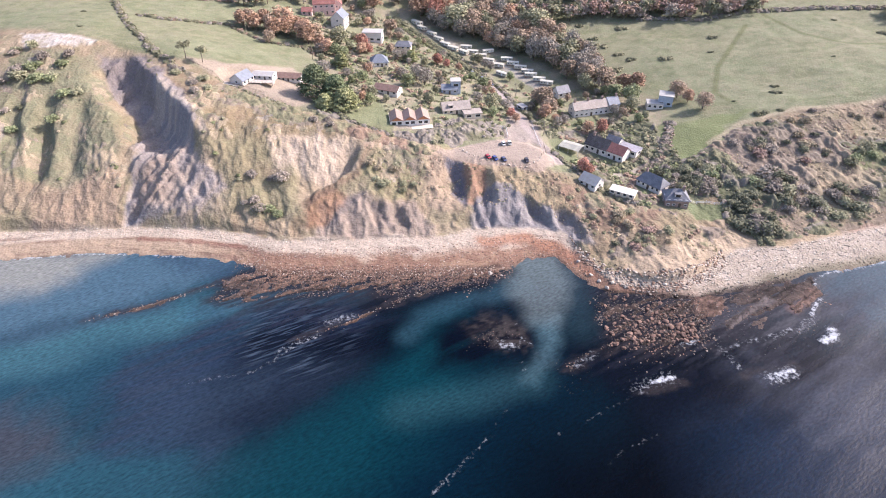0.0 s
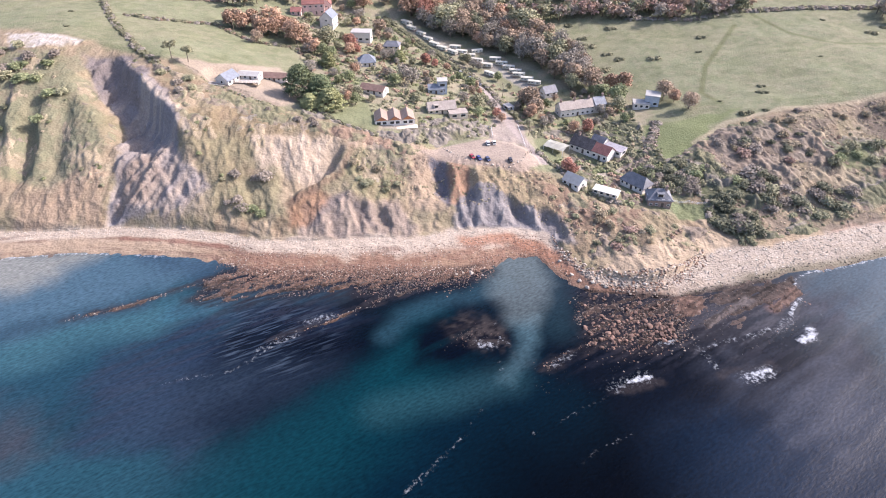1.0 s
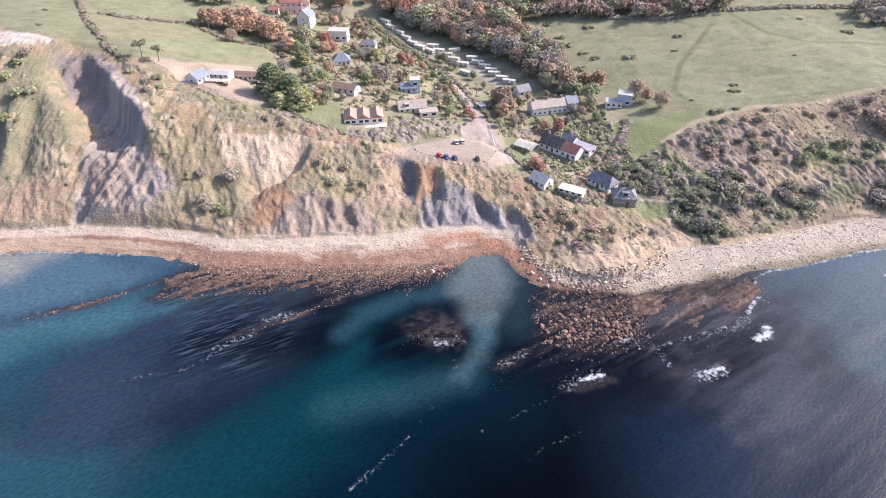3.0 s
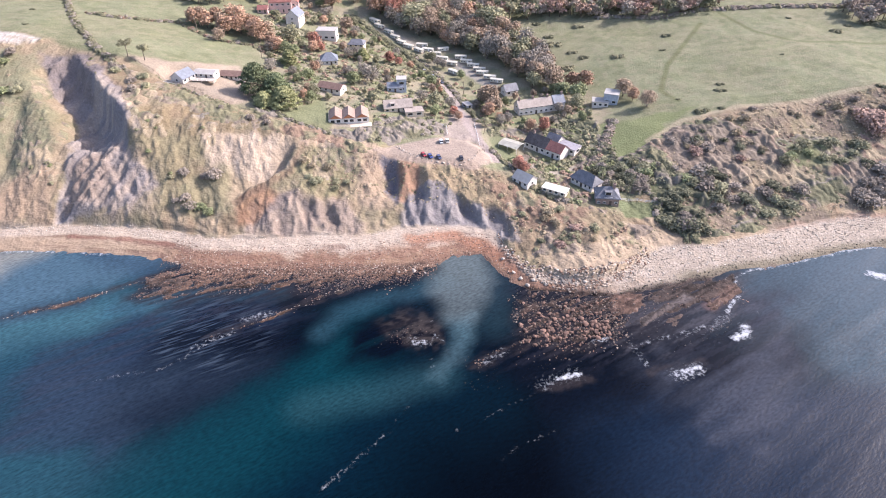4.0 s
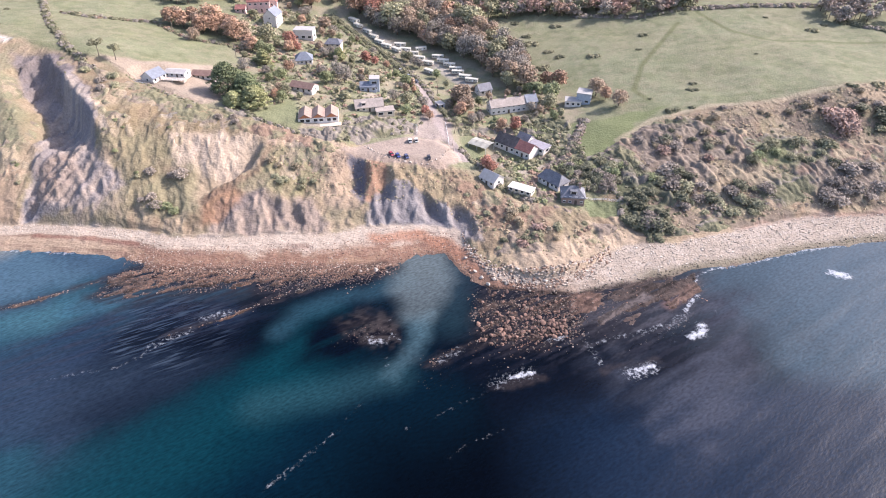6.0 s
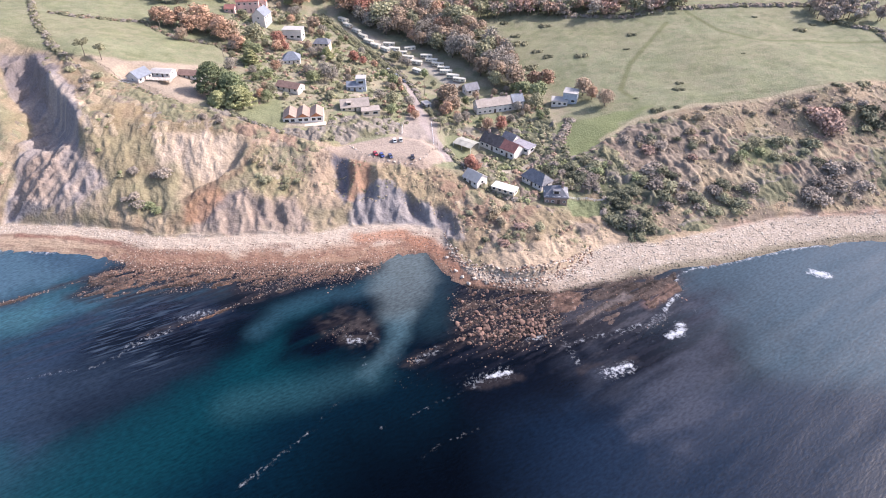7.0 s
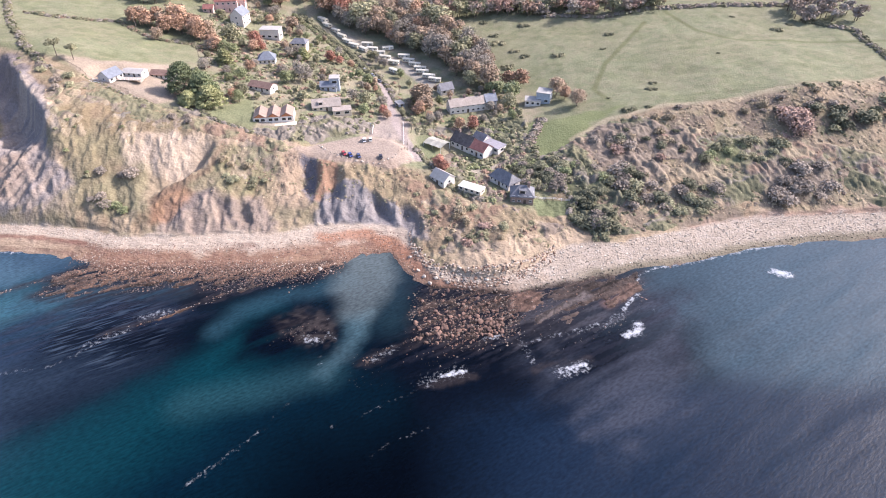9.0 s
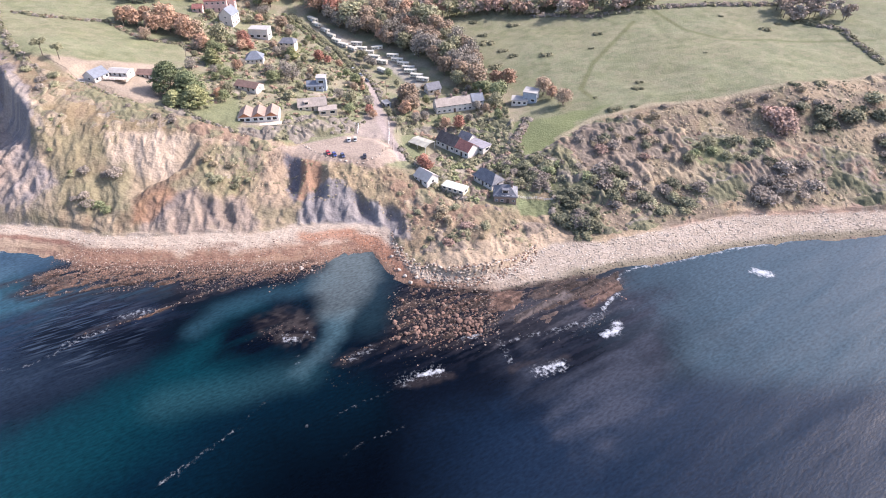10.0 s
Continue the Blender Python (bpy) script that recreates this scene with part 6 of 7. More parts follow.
EAST = [(96, 214), (113, 226), (131, 238), (157, 244), (208, 250), (271, 266), (330, 272), (330, 193), (234, 189), (198, 187), (176, 186), (159, 181), (141, 176), (122, 171), (108, 178), (108, 192), (97, 196)]
EAST_TONES = ("dark", "olive", "dark", "grey", "olive", "mauve", "rust", "straw", "straw")
EAST_ZONES = (([(140, 243), (174, 250), (237, 256), (300, 268), (300, 215), (232, 214), (207, 220), (185, 226), (158, 232)], "straw", 0.22), ([(94, 219), (113, 214), (118, 194), (105, 194)], "green", 0.8),
              ([(169, 222), (186, 222), (179, 207), (168, 208)], "green", 1.1), ([(118, 240), (161, 231), (166, 210), (137, 198), (120, 206)], "mauve", 1.2), ([(190, 208), (218, 208), (208, 192), (180, 187)], "mauve", 1.2),
              ([(203, 237), (217, 238), (216, 224), (202, 223)], "rosy", 1.5), ([(110, 197), (126, 196), (122, 168), (108, 168)], "dark", 1.7), ([(219, 237), (235, 236), (231, 222), (216, 224)], "dark", 1.6),
              ([(145, 182), (182, 190), (224, 194), (222, 184), (156, 174)], "straw", 0.25), ([(236, 212), (262, 220), (270, 204), (244, 198)], "olive", 1.2), ([(150, 214), (172, 206), (160, 192), (142, 190)], "straw", 0.6), ([(255, 250), (280, 256), (284, 236), (262, 232)], "mauve", 1.2))
thicket("scrub", EAST, 0.28, EAST_TONES, 3.6, 1.7, "tangled bramble, bracken and blackthorn scrub", 3, drift=(0.0012, 0.004), zones=EAST_ZONES)
def zoned(places):
    """Gives bushes the tone of the patch of scrub they grow in."""
    out = []
    for x, y, r, key in places:
        for pts, tone, _ in EAST_ZONES:
            if inside(x, y, pts) and rnd.random() < 0.8:
                key = tone
        out.append((x, y, r, key))
    return out


scrub("scrub", zoned(scatter(1700, EAST, (0.4, 1.0), EAST_TONES, 3, 0.3)), "tangled bramble and bracken bushes", leaves=48, bright=0.8)


def shrub(kind, seed, tall, spread):
    """A round bush that branches from the ground."""
    return tree(kind, seed, tall, spread, 620, 0.27, 0.05, 11, "bush")


SHRUB_LABELS = {"mauve": "mauve-grey leafless bush on the scrubby slope", "dark": "dark green bramble bush on the scrubby slope", "rosy": "rosy brown twiggy bush on the scrubby slope",
                "green": "fresh green bush on the scrubby slope", "olive": "dull olive bush on the scrubby slope", "straw": "straw-coloured clump of dead stems on the slope"}
SHRUBS = {kind: [[shrub(kind, 7 * k + len(kind), 2.3 + 0.5 * k, 2.2 + 0.5 * k), False] for k in range(2)] for kind in SHRUB_LABELS}


def grow_shrub(kind, x, y, scale):
    if any(math.hypot(x - a, y - b) < r + scale for a, b, r in TAKEN) or any(inside(x, y, z) for z in LAWNS):
        return
    slot = rnd.choice(SHRUBS[kind])
    m = pose(x, y, ground(x, y) - 0.15, rnd.uniform(-6, 10), rnd.uniform(-6, 6), rnd.uniform(0, 360))
    ob = slot[0]
    if slot[1]:
        ob = copy_thing(slot[0], m)
    else:
        ob.matrix_basis = m
        slot[1] = True
    ob.scale = (scale * rnd.uniform(0.9, 1.3), scale * rnd.uniform(0.9, 1.3), scale * rnd.uniform(0.75, 1.05))
    tagged(ob, SHRUB_LABELS[kind], "bush", "bushes on the slopes")


for pts, kinds, count, size in (([(117, 212), (150, 206), (166, 196), (160, 184), (140, 181), (124, 188)], ("mauve", "dark", "mauve", "olive"), 46, (0.6, 1.25)),
                                ([(190, 206), (216, 208), (210, 192), (184, 189)], ("mauve", "mauve", "dark"), 18, (0.7, 1.3)),
                                ([(203, 237), (217, 238), (216, 226), (204, 226)], ("rosy",), 6, (1.1, 1.7)),
                                ([(218, 238), (240, 238), (258, 246), (258, 234), (224, 224)], ("dark", "dark", "olive"), 16, (0.8, 1.5)),
                                ([(166, 224), (190, 226), (184, 208), (164, 206)], ("green", "olive", "dark"), 16, (0.6, 1.1)),
                                ([(118, 228), (146, 236), (172, 226), (160, 212), (128, 214)], ("mauve", "dark", "rosy", "straw"), 26, (0.5, 1.0)),
                                ([(96, 216), (114, 214), (124, 200), (110, 192), (98, 200)], ("green", "olive", "dark", "mauve"), 26, (0.5, 1.0)),
                                ([(106, 194), (120, 192), (122, 172), (110, 174)], ("dark", "dark", "mauve"), 20, (0.6, 1.1)),
                                ([(86, 214), (97, 213), (105, 201), (99, 195), (92, 199)], ("dark", "mauve", "dark", "olive"), 20, (0.5, 0.9)),
                                ([(180, 220), (200, 222), (202, 206), (184, 206)], ("dark", "straw", "olive"), 14, (0.5, 1.0)),
                                ([(236, 222), (272, 232), (280, 210), (244, 200)], ("olive", "mauve", "dark", "straw"), 22, (0.6, 1.2)),
                                ([(140, 240), (200, 250), (240, 252), (236, 240), (200, 234), (150, 230)], ("straw", "straw", "mauve"), 24, (0.4, 0.8)),
                                ([(-76, 196), (-58, 199), (-54, 186), (-60, 180), (-74, 182)], ("olive", "green", "mauve"), 12, (0.5, 0.9)),
                                ([(-30, 206), (-12, 208), (-8, 194), (-24, 192)], ("olive", "straw", "olive"), 12, (0.4, 0.8)),
                                ([(-196, 262), (-162, 262), (-150, 236), (-160, 214), (-196, 214)], ("olive", "green", "mauve", "olive"), 34, (0.5, 1.1)),
                                ([(-122, 258), (-104, 252), (-92, 238), (-104, 232), (-120, 244)], ("olive", "mauve", "olive"), 9, (0.4, 0.7)),
                                ([(-70, 232), (-30, 224), (-30, 218), (-66, 222)], ("mauve", "straw", "straw", "olive"), 6, (0.4, 0.7)),
                                ([(56, 186), (80, 180), (86, 166), (66, 160), (54, 172)], ("straw", "olive", "rosy", "dark"), 18, (0.4, 0.8))):
    made = 0
    count = int(count * 0.8)
    while made < count:
        x, y = rnd.uniform(min(p[0] for p in pts), max(p[0] for p in pts)), rnd.uniform(min(p[1] for p in pts), max(p[1] for p in pts))
        if inside(x, y, pts):
            grow_shrub(rnd.choice(kinds), x, y, 1.15 * rnd.uniform(*size))
            made += 1
WEST = [(-225, 268), (-196, 262), (-152, 256), (-122, 258), (-100, 250), (-80, 238), (-60, 231), (-20, 222), (-4, 212), (-14, 196), (-40, 196), (-60, 190), (-112, 192), (-165, 196), (-225, 198)]
BROW = [(-112, 250), (-62, 231), (-20, 222), (-2, 215), (-5, 211), (-34, 216), (-66, 219), (-98, 230)]
BARE = ([(-151, 252), (-138, 262), (-113, 233), (-95, 210), (-80, 192), (-80, 180), (-113, 184), (-121, 195), (-127, 225)], [(-76, 197), (-50, 209), (-30, 214), (-30, 202), (-46, 194), (-58, 188)])
WEST_TONES = ("olive", "grey", "straw", "straw", "olive", "mauve", "straw")
thicket("scrub", WEST, 0.5, WEST_TONES, 3.4, 0.6, "dead grass and low scrub on the cliff slope", 5, clear=BARE)
thicket("scrub", BROW, 0.3, ("rust", "olive", "straw", "mauve", "olive"), 2.2, 1.0, "long brown grass and brambles along the cliff's brow", 6)
scrub("scrub", scatter(60, WEST, (0.6, 1.3), ("olive", "green", "olive", "straw"), 4, 0.5, BARE), "low bushes scattered on the cliff slope")
thicket("scrub", [(-62, 231), (-20, 221), (-2, 217), (8, 224), (26, 232), (30, 244), (-2, 240), (-22, 223), (-50, 232)], 0.2, ("grey", "dark", "olive", "grey"), 2.2, 1.6, "leafless grey thicket behind the clifftop edge", 7)
scrub("scrub", scatter(70, [(-62, 231), (-20, 221), (-2, 217), (8, 224), (26, 232), (30, 244), (-2, 240), (-22, 223), (-50, 232)], (0.8, 1.6), ("grey", "dark", "olive", "mauve"), 6, 0.2), "leafless thicket behind the clifftop edge")
HEAD = [(50, 204), (62, 190), (84, 185), (92, 180), (104, 176), (92, 165), (70, 158), (58, 160), (52, 178), (40, 198)]
thicket("scrub", HEAD, 0.45, ("straw", "rust", "olive", "straw", "mauve"), 2.2, 1.0, "rough grass and brambles on the headland", 8)
scrub("scrub", scatter(50, [(50, 204), (62, 190), (84, 185), (92, 180), (104, 176), (92, 165), (70, 158), (58, 160), (52, 178), (40, 198)], (0.6, 1.4), ("straw", "rust", "olive", "straw", "mauve", "dark"), 8, 0.4), "rough grass and brambles on the headland")
scrub("scrub", [(71 + rnd.uniform(-3.5, 3.5), 167 + rnd.uniform(-3, 3), rnd.uniform(0.7, 1.2), "olive") for _ in range(22)] + [(116 + rnd.uniform(-3, 3), 173 + rnd.uniform(-5, 4), rnd.uniform(1.0, 1.8), "dark") for _ in range(30)]
      + [(112 + rnd.uniform(-5, 4), 183 + rnd.uniform(-4, 5), rnd.uniform(1.2, 2.0), "dark") for _ in range(36)], "dark green ivy and bramble clumps")
scrub("garden_bushes", scatter(1500, [(-62, 262), (-40, 228), (-20, 224), (4, 240), (30, 244), (46, 250), (60, 212), (76, 186), (92, 197), (96, 215), (92, 240), (98, 258), (90, 285), (55, 292), (25, 300), (-18, 368), (-60, 380), (-85, 372), (-62, 300)],
                               (0.6, 1.5), ("olive", "straw", "dark", "green", "olive", "rust", "green", "dark"), 9, 0.34, ([(-43, 229), (-29, 251), (-20, 234), (-22, 223), (-33, 223)], [(31, 262), (43, 252), (43, 228), (26, 230)], [(46, 236), (54, 240), (60, 226), (50, 214)])),
      "garden shrubs and hedges between the houses")
thicket("scrub", [(98, 240), (96, 216), (112, 196), (122, 200), (118, 220), (92, 226), (90, 206)], 0.25, ("dark", "grey", "dark", "olive"), 3.0, 2.4, "grey leafless thicket beside the green hollow", 2, clear=([(98, 244), (118, 246), (116, 222), (99, 219)],))
scrub("scrub", scatter(60, [(98, 240), (96, 216), (112, 196), (122, 200), (118, 220), (92, 226), (90, 206)], (1.2, 2.4), ("grey", "olive", "mauve", "dark"), 10, 0.25, ([(98, 244), (118, 246), (116, 222), (99, 219)],)), "grey leafless thicket beside the green hollow")


thicket("scrub", [(44, 250), (62, 246), (95, 256), (98, 215), (92, 197), (76, 186), (62, 200), (50, 214)], 0.36, ("dark", "grey", "olive", "dark", "mauve"), 2.4, 1.7, "dark brambles and shrubs between the cottages", 4)
scrub("garden_bushes", scatter(220, [(44, 250), (62, 246), (95, 256), (96, 215), (92, 197), (76, 186), (62, 200), (50, 214)], (0.8, 2.1), ("dark", "olive", "dark", "green", "olive", "rust"), 11, 0.2), "dark garden shrubs round the inn and cottages")


def hedge(pts, width, tones, label, seed, r=(0.9, 1.8), step_m=0.6):
    rs = random.Random(seed)
    out = []
    for (ax, ay), (bx, by) in zip(pts, pts[1:]):
        n = int(math.dist((ax, ay), (bx, by)) / step_m)
        for i in range(n):
            t = (i + rs.random()) / n
            out.append((ax + (bx - ax) * t + rs.uniform(-width, width), ay + (by - ay) * t + rs.uniform(-width, width), rs.uniform(*r), rs.choice(tones)))
    scrub("hedge", out, label, "hedge")


hedge([(-177, 333), (-152, 293), (-133, 269), (-119, 254), (-112, 248)], 1.2, ("dark", "olive", "grey"), "dark straggling field hedge", 1)
hedge([(-157, 313), (-140, 313), (-116, 323), (-92, 309), (-73, 311), (-62, 300)], 1.2, ("olive", "grey", "rust", "dark"), "mixed field hedge with autumn leaves", 2)
hedge([(-62, 300), (-58, 275), (-56, 258)], 1.4, ("dark", "olive", "grey"), "overgrown hedge along the field", 3)
hedge([(120, 372), (157, 364), (189, 370), (230, 369), (264, 367), (330, 372)], 1.3, ("grey", "mauve", "olive"), "leafless grey hedge along the field", 4, (1.3, 2.6), 0.7)
hedge([(264, 342), (282, 327), (280, 300), (279, 279)], 1.8, ("dark", "olive", "grey"), "dark hedge running down to the cliff", 5, (1.0, 2.0))
hedge([(-30, 378), (-12, 358), (2, 342), (12, 322), (20, 305)], 0.8, ("dark", "dark", "olive"), "tall dark hedge beside the caravan park", 11, (1.2, 2.2), 0.45)
hedge([(8, 338), (22, 310), (31, 288), (36, 268), (42, 248)], 0.9, ("dark", "olive", "grey"), "dark roadside hedge", 6)
hedge([(-34, 377), (-3, 342), (15, 306), (24, 290), (29, 268)], 0.9, ("dark", "olive", "green"), "dark lane hedge", 7)
hedge([(46, 226), (52, 213), (60, 198), (74, 188)], 0.9, ("dark", "olive", "grey"), "clipped dark hedge above the cliff", 8)
hedge([(106, 181), (109, 190), (104, 200)], 0.9, ("dark", "grey"), "hedge beside a lawn", 9)
hedge([(104, 250), (100.5, 240), (96, 230), (91, 222), (86, 215)], 1.3, ("grey", "mauve", "dark"), "leafless hedge along the green hollow", 12, (1.0, 1.9), 0.4)
hedge([(63, 259), (66, 249)], 0.3, ("dark", "olive"), "clipped garden hedge before the cottages", 13, (0.5, 0.8), 0.4)
hedge([(71.6, 261), (73.5, 250)], 0.3, ("dark", "olive"), "clipped garden hedge before the cottages", 14, (0.5, 0.8), 0.4)
hedge([(78.3, 262), (81.6, 251.4)], 0.3, ("dark", "olive"), "clipped garden hedge before the cottages", 15, (0.5, 0.8), 0.4)
hedge([(-62, 231), (-80, 238), (-98, 248)], 0.7, ("dark", "olive", "grey"), "low dark hedge below the clifftop plot", 16, (0.5, 0.9), 0.5)
hedge([(-45, 232), (-34, 224), (-22, 222)], 0.8, ("dark", "grey"), "dark hedge below the garden lawn", 17, (0.7, 1.2), 0.5)
hedge([(-20, 262), (0, 258), (22, 254)], 0.6, ("dark", "olive", "green"), "garden hedge between the bungalows", 18, (0.6, 1.1), 0.5)
hedge([(-36, 285), (-14, 284), (10, 288)], 0.7, ("dark", "olive", "grey"), "garden hedge between the houses", 19, (0.6, 1.2), 0.5)
hedge([(-44, 312), (-24, 316), (-4, 306), (14, 300)], 0.7, ("dark", "olive", "rust"), "garden hedge between the houses", 20, (0.6, 1.2), 0.5)
hedge([(-180, 345), (-150, 352), (-120, 360)], 1.0, ("olive", "rust", "grey"), "far field hedge", 10)


def field_bush(x, y, r, tone):
    rs = random.Random(int(x * 7 + y))
    ob = scrub("bush", [(x + rs.uniform(-r, r), y + rs.uniform(-r, r) * 0.6, r * rs.uniform(0.5, 0.8), tone) for _ in range(7)], "dark thorn bush standing alone in the pasture", "bush")
    ob["kind"] = "thing"


for x, y, r in ((121, 318, 2.6), (153, 339, 2.0), (146, 321, 1.4), (157, 266, 2.2), (160, 274, 1.6), (90, 341, 3.0), (107, 362, 2.6), (83, 370, 2.2), (243, 331, 2.6), (253, 338, 2.0), (-171, 285, 1.2), (-180, 308, 1.2),
                (223, 253, 2.0), (236, 256, 2.6), (142, 246, 2.4), (150, 247, 1.4), (98, 330, 2.6), (93, 312, 2.8), (104, 322, 2.0), (136, 262, 1.0), (88, 352, 2.2), (200, 300, 0.9), (226, 352, 1.2)):
    field_bush(x, y, r, "dark" if r < 2.5 else "olive")

# tussocks of dead grass over the slopes
scrub("tussocks", zoned(scatter(2000, EAST, (0.25, 0.6), ("straw", "straw", "olive", "straw", "rust"), 15, 0.0)), "tussocks of dead grass and bracken on the slope", "grass", 12, 0.95)
scrub("tussocks", scatter(700, [(-30, 214), (0, 210), (30, 206), (50, 206), (96, 182), (112, 176), (92, 158), (60, 152), (50, 172), (40, 184), (0, 190), (-30, 186)], (0.25, 0.6), ("straw", "straw", "olive", "straw", "rust"), 16, 0.42), "tussocks of dead grass on the headland", "grass", 12, 0.78)

# ---- boulders, stones and posts ----
ROCK_RED = plain("reddish_rock", (0.15, 0.092, 0.07), 0.85, 0.3, 1.5, per_object=0.35, relief=0.06)
ROCK_PALE = plain("pale_rock", (0.36, 0.315, 0.265), 0.85, 0.25, 1.5, per_object=0.2, relief=0.06)
STONE = tinted("loose_stones", 0.85, 0.25, 3.0, 0.6, 0.25, 0.05)


def rock_mesh(seed, cuts=2):
    """An angular, flattened rock about 1 m in radius."""
    rs = random.Random(seed)
    bm = bmesh.new()
    bmesh.ops.create_icosphere(bm, subdivisions=cuts, radius=1.0)
    planes = [Vector((rs.gauss(0, 1), rs.gauss(0, 1), rs.gauss(0, 0.8))).normalized() for _ in range(9)]
    for v in bm.verts:
        for p in planes:
            over = v.co.dot(p) - 0.6
            if over > 0:
                v.co -= p * over
        v.co *= 1 + 0.12 * (rs.random() - 0.5)
        v.co.z *= 0.6
    return bm


def rock_data(seed, mat):
    me = bpy.data.meshes.new("boulder")
    bm = rock_mesh(seed)
    bm.to_mesh(me)
    bm.free()
    me.materials.append(mat)
    return me


red_rocks, pale_rocks = [rock_data(s, ROCK_RED) for s in range(6)], [rock_data(s + 20, ROCK_PALE) for s in range(4)]
rr = random.Random(12)


def boulder(x, y, r, data, label, group, z=None):
    ob = new("boulder", data)
    ob.location = (x, y, (max(ground(x, y), -0.15) if z is None else z) + 0.12 * r)
    ob.rotation_euler = (rr.uniform(-0.4, 0.4), rr.uniform(-0.4, 0.4), rr.uniform(0, 6.3))
    ob.scale = (r * rr.uniform(0.8, 1.3), r * rr.uniform(0.8, 1.2), r * rr.uniform(0.7, 1.1))
    tagged(ob, label, "rock", group)


POINT = [(48, 122), (52, 140), (58, 146), (74, 144), (78, 132), (77, 125), (64, 119), (56, 118)]
n = 0
while n < 290:
    x, y = rr.uniform(47, 80), rr.uniform(118, 147)
    if inside(x, y, POINT):
        dense = max(0.0, 1 - abs(y - 126 - 0.12 * (x - 64)) / 11)
        if rr.random() < 0.14 + 0.86 * dense * (0.5 + 0.5 * (x > 56)):
            boulder(x, y, 0.22 + 0.75 * rr.random() ** 2.4 + 0.2 * dense * rr.random(), rr.choice(red_rocks), "reddish-brown boulder on the rocky point", "boulders of the rocky point")
            n += 1
for x, y in ((20, 154), (16, 155), (11, 154), (54, 147), (56, 148.5), (60, 147), (52, 150), (50, 153), (66, 147.5), (73, 147), (47, 160), (58, 150), (62, 151), (84, 149), (88, 150)):
    boulder(x, y, rr.uniform(0.6, 1.0), rr.choice(pale_rocks), "pale boulder at the foot of the shore", "boulders along the shore")
def stones(name, places, label):
    """Small angular stones in one mesh; places: x, y, radius, tone."""
    shapes = []
    for s in range(6):
        bm = rock_mesh(40 + s, 1)
        bm.verts.ensure_lookup_table()
        shapes.append((np.array([v.co[:] for v in bm.verts]), np.array([[v.index for v in f.verts] for f in bm.faces])))
        bm.free()
    V, Fc, C, base = [], [], [], 0
    P = np.array([(p[0], p[1]) for p in places])
    Z = np.maximum(height(P[:, 0], P[:, 1]), -0.1)
    for (x, y, r, tone), z in zip(places, Z):
        v, f = rr.choice(shapes)
        a = rr.uniform(0, 6.3)
        rot = np.array(((math.cos(a), -math.sin(a), 0), (math.sin(a), math.cos(a), 0), (0, 0, 1)))
        V.append((v * np.array((rr.uniform(0.8, 1.4), rr.uniform(0.7, 1.1), rr.uniform(0.6, 1.0)))) @ rot.T * r + np.array((x, y, z + 0.1 * r)))
        Fc.append(f + base)
        base += len(v)
        C.append(np.tile(np.array(tone) * rr.uniform(0.6, 1.3), (len(v), 1)))
    return tagged(mesh_object(name, np.vstack(V), np.vstack(Fc), STONE, {"tint": np.vstack(C)}, False), label, "stones", kind="stuff")


RED, PALE, DARK = (0.19, 0.122, 0.088), (0.35, 0.30, 0.245), (0.05, 0.042, 0.038)
spots = []
for _ in range(3400):
    x = rr.uniform(-72, 24)
    y = curve_y(x, SHORE) + rr.gauss(-1.5, 3.2)
    spots.append((x, y, rr.uniform(0.14, 0.4), rr.choice((RED, RED, DARK, DARK) if y < curve_y(x, SHORE) else (RED, RED, PALE))))
for _ in range(3600):
    x, y = rr.uniform(47, 82), rr.gauss(132, 8)
    spots.append((x, y, 0.12 + 0.35 * rr.random() ** 2, rr.choice(((0.15, 0.085, 0.06), DARK, DARK, (0.2, 0.16, 0.13), (0.10, 0.07, 0.055)))))
for _ in range(3600):
    x = rr.uniform(-70, 50)
    s, t = curve_y(x, SHORE), curve_y(x, TOE)
    spots.append((x, s + (t - s) * 0.75 * rr.random() ** 1.3, 0.1 + 0.3 * rr.random() ** 2, rr.choice((RED, (0.25, 0.16, 0.115), (0.15, 0.10, 0.08), (0.3, 0.23, 0.18)))))
stones("stones", spots, "red and dark shingle stones along the low shore")
spots = []
for _ in range(4200):
    x = rr.uniform(84, 256)
    s, t = curve_y(x, SHORE), curve_y(x, TOE)
    y = s + (t - s) * rr.random() ** 0.8
    spots.append((x, y, 0.13 + 0.4 * rr.random() ** 2.4, rr.choice((PALE, (0.40, 0.36, 0.30), (0.32, 0.265, 0.21), (0.38, 0.335, 0.28)) if y > s + 0.2 * (t - s) else (DARK, (0.14, 0.13, 0.09), (0.2, 0.17, 0.13)))))
for _ in range(900):
    x = rr.uniform(46, 98)
    t = curve_y(x, TOE)
    spots.append((x, t + rr.uniform(-4, 3), rr.uniform(0.2, 0.7), rr.choice((PALE, (0.34, 0.27, 0.21), RED))))
for _ in range(2600):
    x = rr.uniform(-190, 24)
    s, t = curve_y(x, SHORE), curve_y(x, TOE)
    spots.append((x, t - (t - s) * rr.random() ** 1.5 * (0.3 if x < -70 else 0.5), rr.uniform(0.1, 0.32), rr.choice((PALE, (0.39, 0.35, 0.29), (0.36, 0.28, 0.21)))))
stones("stones", spots, "pale limestone rubble on the upper beach")
spots = []
TIDAL = ((0.16, 0.1, 0.075), (0.06, 0.05, 0.045), (0.045, 0.04, 0.038))
for _ in range(420):
    x, y = rr.gauss(17, 5), rr.gauss(127, 3)
    spots.append((x, y, rr.uniform(0.1, 0.28), rr.choice(TIDAL)))
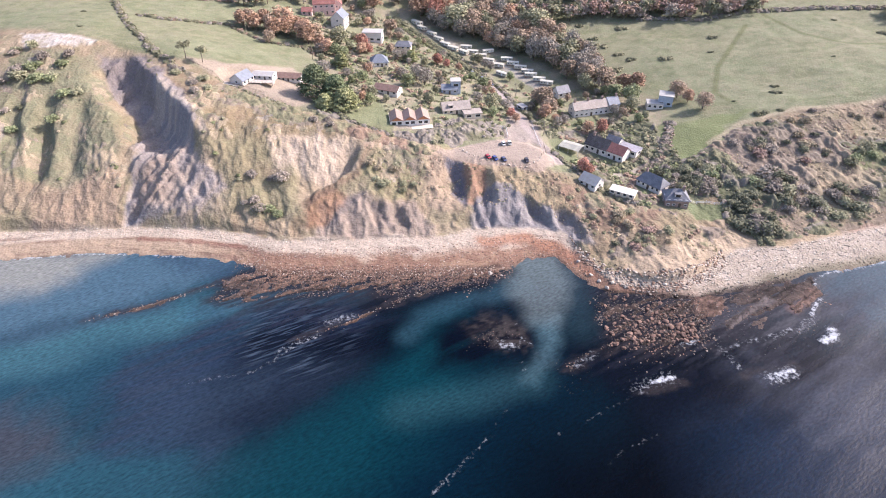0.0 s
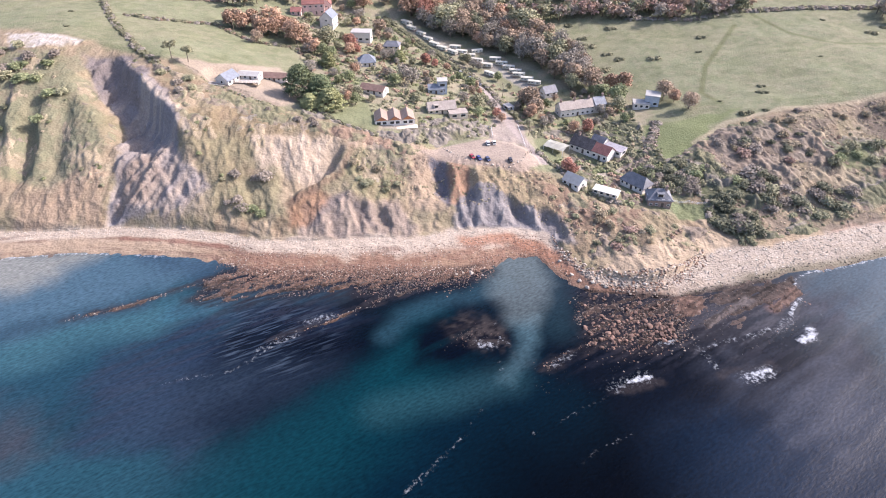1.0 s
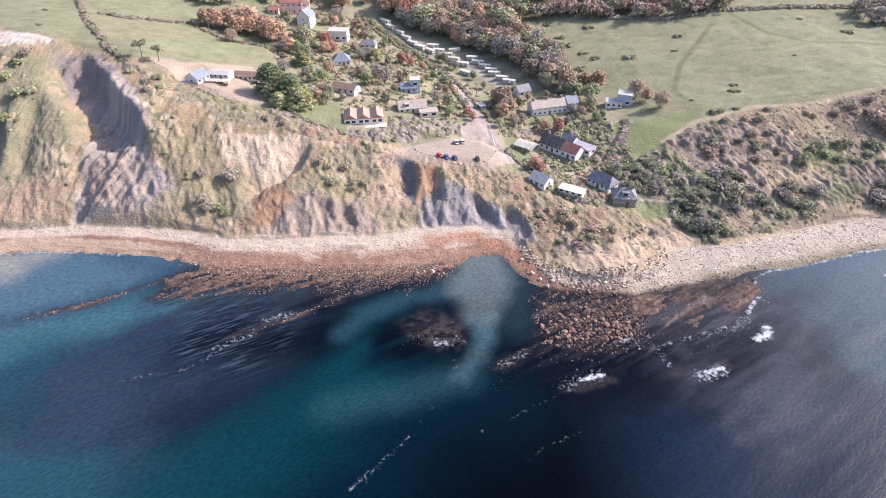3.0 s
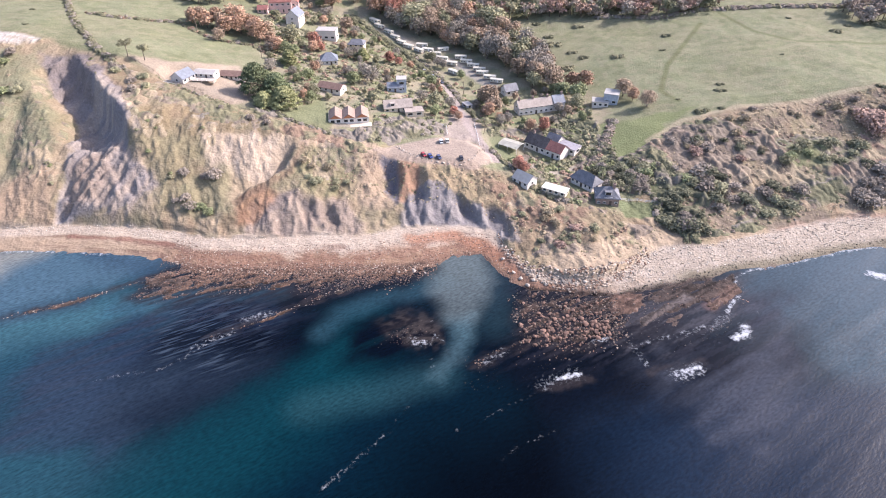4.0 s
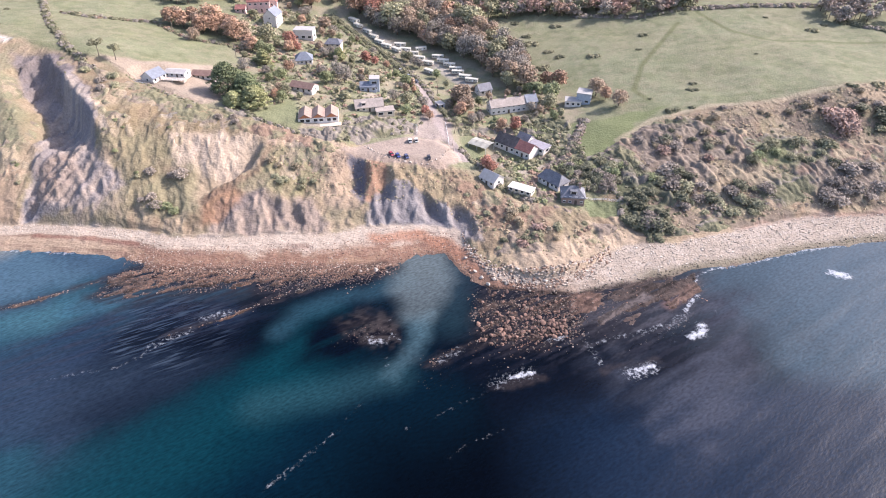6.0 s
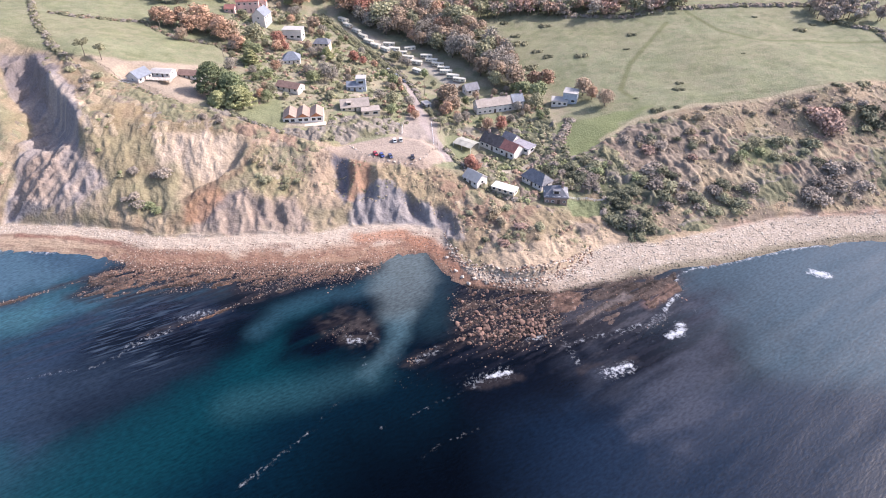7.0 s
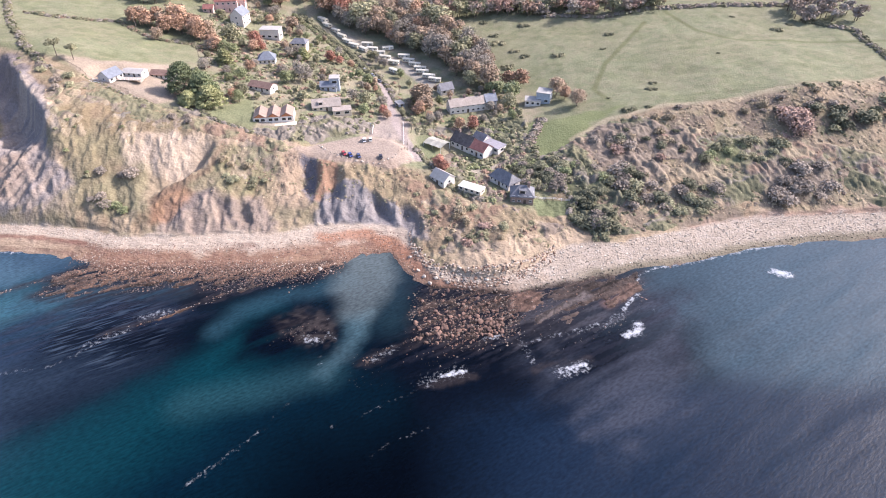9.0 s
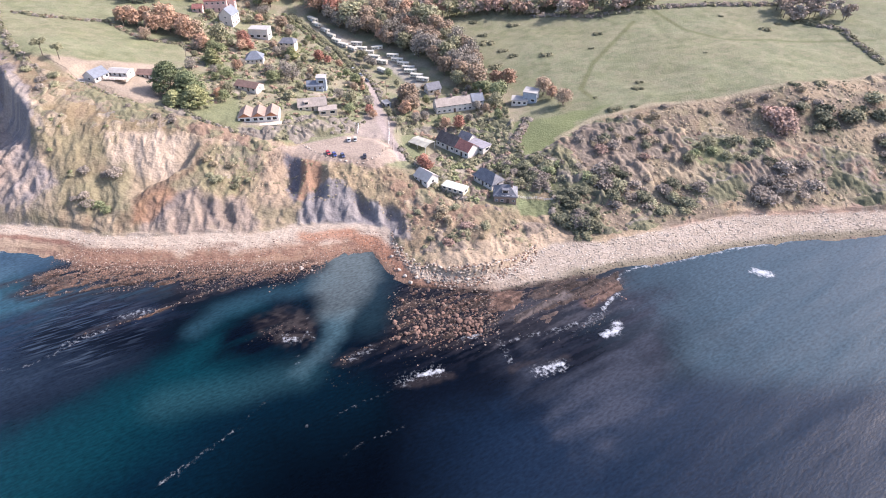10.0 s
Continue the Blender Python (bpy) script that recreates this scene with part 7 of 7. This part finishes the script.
for line, count, wide in (([(-44, 124), (-30, 131), (-20, 138), (-12, 143), (-5, 146), (8, 151)], 420, 0.9), ([(-112, 132), (-93, 139), (-84, 144), (-73, 151), (-62, 156)], 420, 0.9), ([(36, 113), (40, 117), (46, 120), (52, 122)], 160, 1.0)):
    for _ in range(count):
        t = rr.random() * (len(line) - 1)
        (ax, ay), (bx, by) = line[int(t)], line[int(t) + 1]
        t -= int(t)
        spots.append((ax + (bx - ax) * t + rr.gauss(0, wide), ay + (by - ay) * t + rr.gauss(0, wide * 0.7), 0.09 + 0.3 * rr.random() ** 3, rr.choice(TIDAL + ((0.2, 0.15, 0.12), (0.26, 0.23, 0.2)))))
for _ in range(9000):
    x, y = rr.uniform(-76, 24), rr.uniform(138, 158)
    if inside(x, y, APRON):
        spots.append((x, y, 0.1 + 0.32 * rr.random() ** 2.5, rr.choice(TIDAL + (TIDAL[1], (0.13, 0.11, 0.1)) if y < 151 else (RED, (0.2, 0.115, 0.078), TIDAL[0], TIDAL[1]))))
for _ in range(260):
    spots.append((rr.uniform(32, 62), rr.uniform(104, 122), rr.uniform(0.1, 0.26), rr.choice(TIDAL[1:])))
for _ in range(1500):
    x, y = rr.uniform(78, 126), rr.uniform(118, 153)
    if inside(x, y, [(78, 122), (80, 146), (110, 152), (128, 154), (124, 138), (112, 126), (92, 117)]):
        spots.append((x, y, 0.1 + 0.3 * rr.random() ** 2.5, rr.choice(TIDAL + ((0.13, 0.115, 0.105),))))
stones("stones", spots, "half-covered stones on the tidal ledges")

# stones that edge the car park
EDGE = [(7, 219), (11, 214.8), (15.8, 211.2), (21.6, 207.4), (28.4, 205.4), (33, 205.8), (38, 210), (40.5, 214)]
for (ax, ay), (bx, by) in zip(EDGE, EDGE[1:]):
    k = max(2, int(math.dist((ax, ay), (bx, by)) / 1.9))
    for i in range(k):
        t = i / k
        boulder(ax + (bx - ax) * t, ay + (by - ay) * t, rr.uniform(0.5, 0.8), rr.choice(pale_rocks), "pale boulder edging the car park", "boulders edging the car park")

WOOD_POST = plain("weathered_wood", (0.22, 0.18, 0.14), 0.9, 0.25, 4.0)


def pole(x, y, tall):
    e = place("telegraph_pole", x, y, rr.uniform(0, 90))
    bm = bmesh.new()
    limb(bm, (0, 0, -0.5), (0, 0, tall), 0.16, 0.11, 8)
    part("post", bm, WOOD_POST, e)
    bm = bmesh.new()
    box(bm, -0.8, -0.06, tall - 0.7, 0.8, 0.06, tall - 0.56)
    part("crossarm", bm, WOOD_POST, e)
    tagged(e, "weathered wooden telegraph pole with a crossarm", "pole", "telegraph poles")


for x, y in ((-103.7, 316), (-66, 296), (36, 282), (44, 238)):
    pole(x, y, 7.5)


def fence(pts, label, gap=2.4, tall=1.1, mat=WOOD_POST):
    e = place("fence", pts[0][0], pts[0][1], 0, z=0)
    ox, oy = pts[0]
    for (ax, ay), (bx, by) in zip(pts, pts[1:]):
        k = max(1, int(math.dist((ax, ay), (bx, by)) / gap))
        for i in range(k):
            p = [ax + (bx - ax) * i / k, ay + (by - ay) * i / k]
            q = [ax + (bx - ax) * (i + 1) / k, ay + (by - ay) * (i + 1) / k]
            zp, zq = ground(*p), ground(*q)
            bm = bmesh.new()
            box(bm, p[0] - ox - 0.06, p[1] - oy - 0.06, zp - 0.3, p[0] - ox + 0.06, p[1] - oy + 0.06, zp + tall)
            part("post", bm, mat, e)
            for hgt in (0.45, 0.9):
                bm = bmesh.new()
                limb(bm, (p[0] - ox, p[1] - oy, zp + hgt * tall), (q[0] - ox, q[1] - oy, zq + hgt * tall), 0.05, 0.05, 4)
                part("rail", bm, mat, e)
    tagged(e, label, "fence")


fence([(-112, 258), (-98, 250), (-88, 244), (-75, 240)], "weathered post and rail fence round the plot")
fence([(40, 214), (43.5, 221), (43, 229)], "post and rail fence beside the car park")
fence([(94, 191.5), (101, 191.2), (107, 189.5)], "white garden fence beside the lawn", mat=FRAME_WHITE)
fence([(27.8, 231.7), (27.6, 238), (25, 239.3)], "white low fence by the road", mat=FRAME_WHITE, gap=1.2)
fence([(40.2, 246), (41, 235), (41.6, 225)], "white low fence beside the road to the car park", mat=FRAME_WHITE, gap=2.2, tall=0.9)
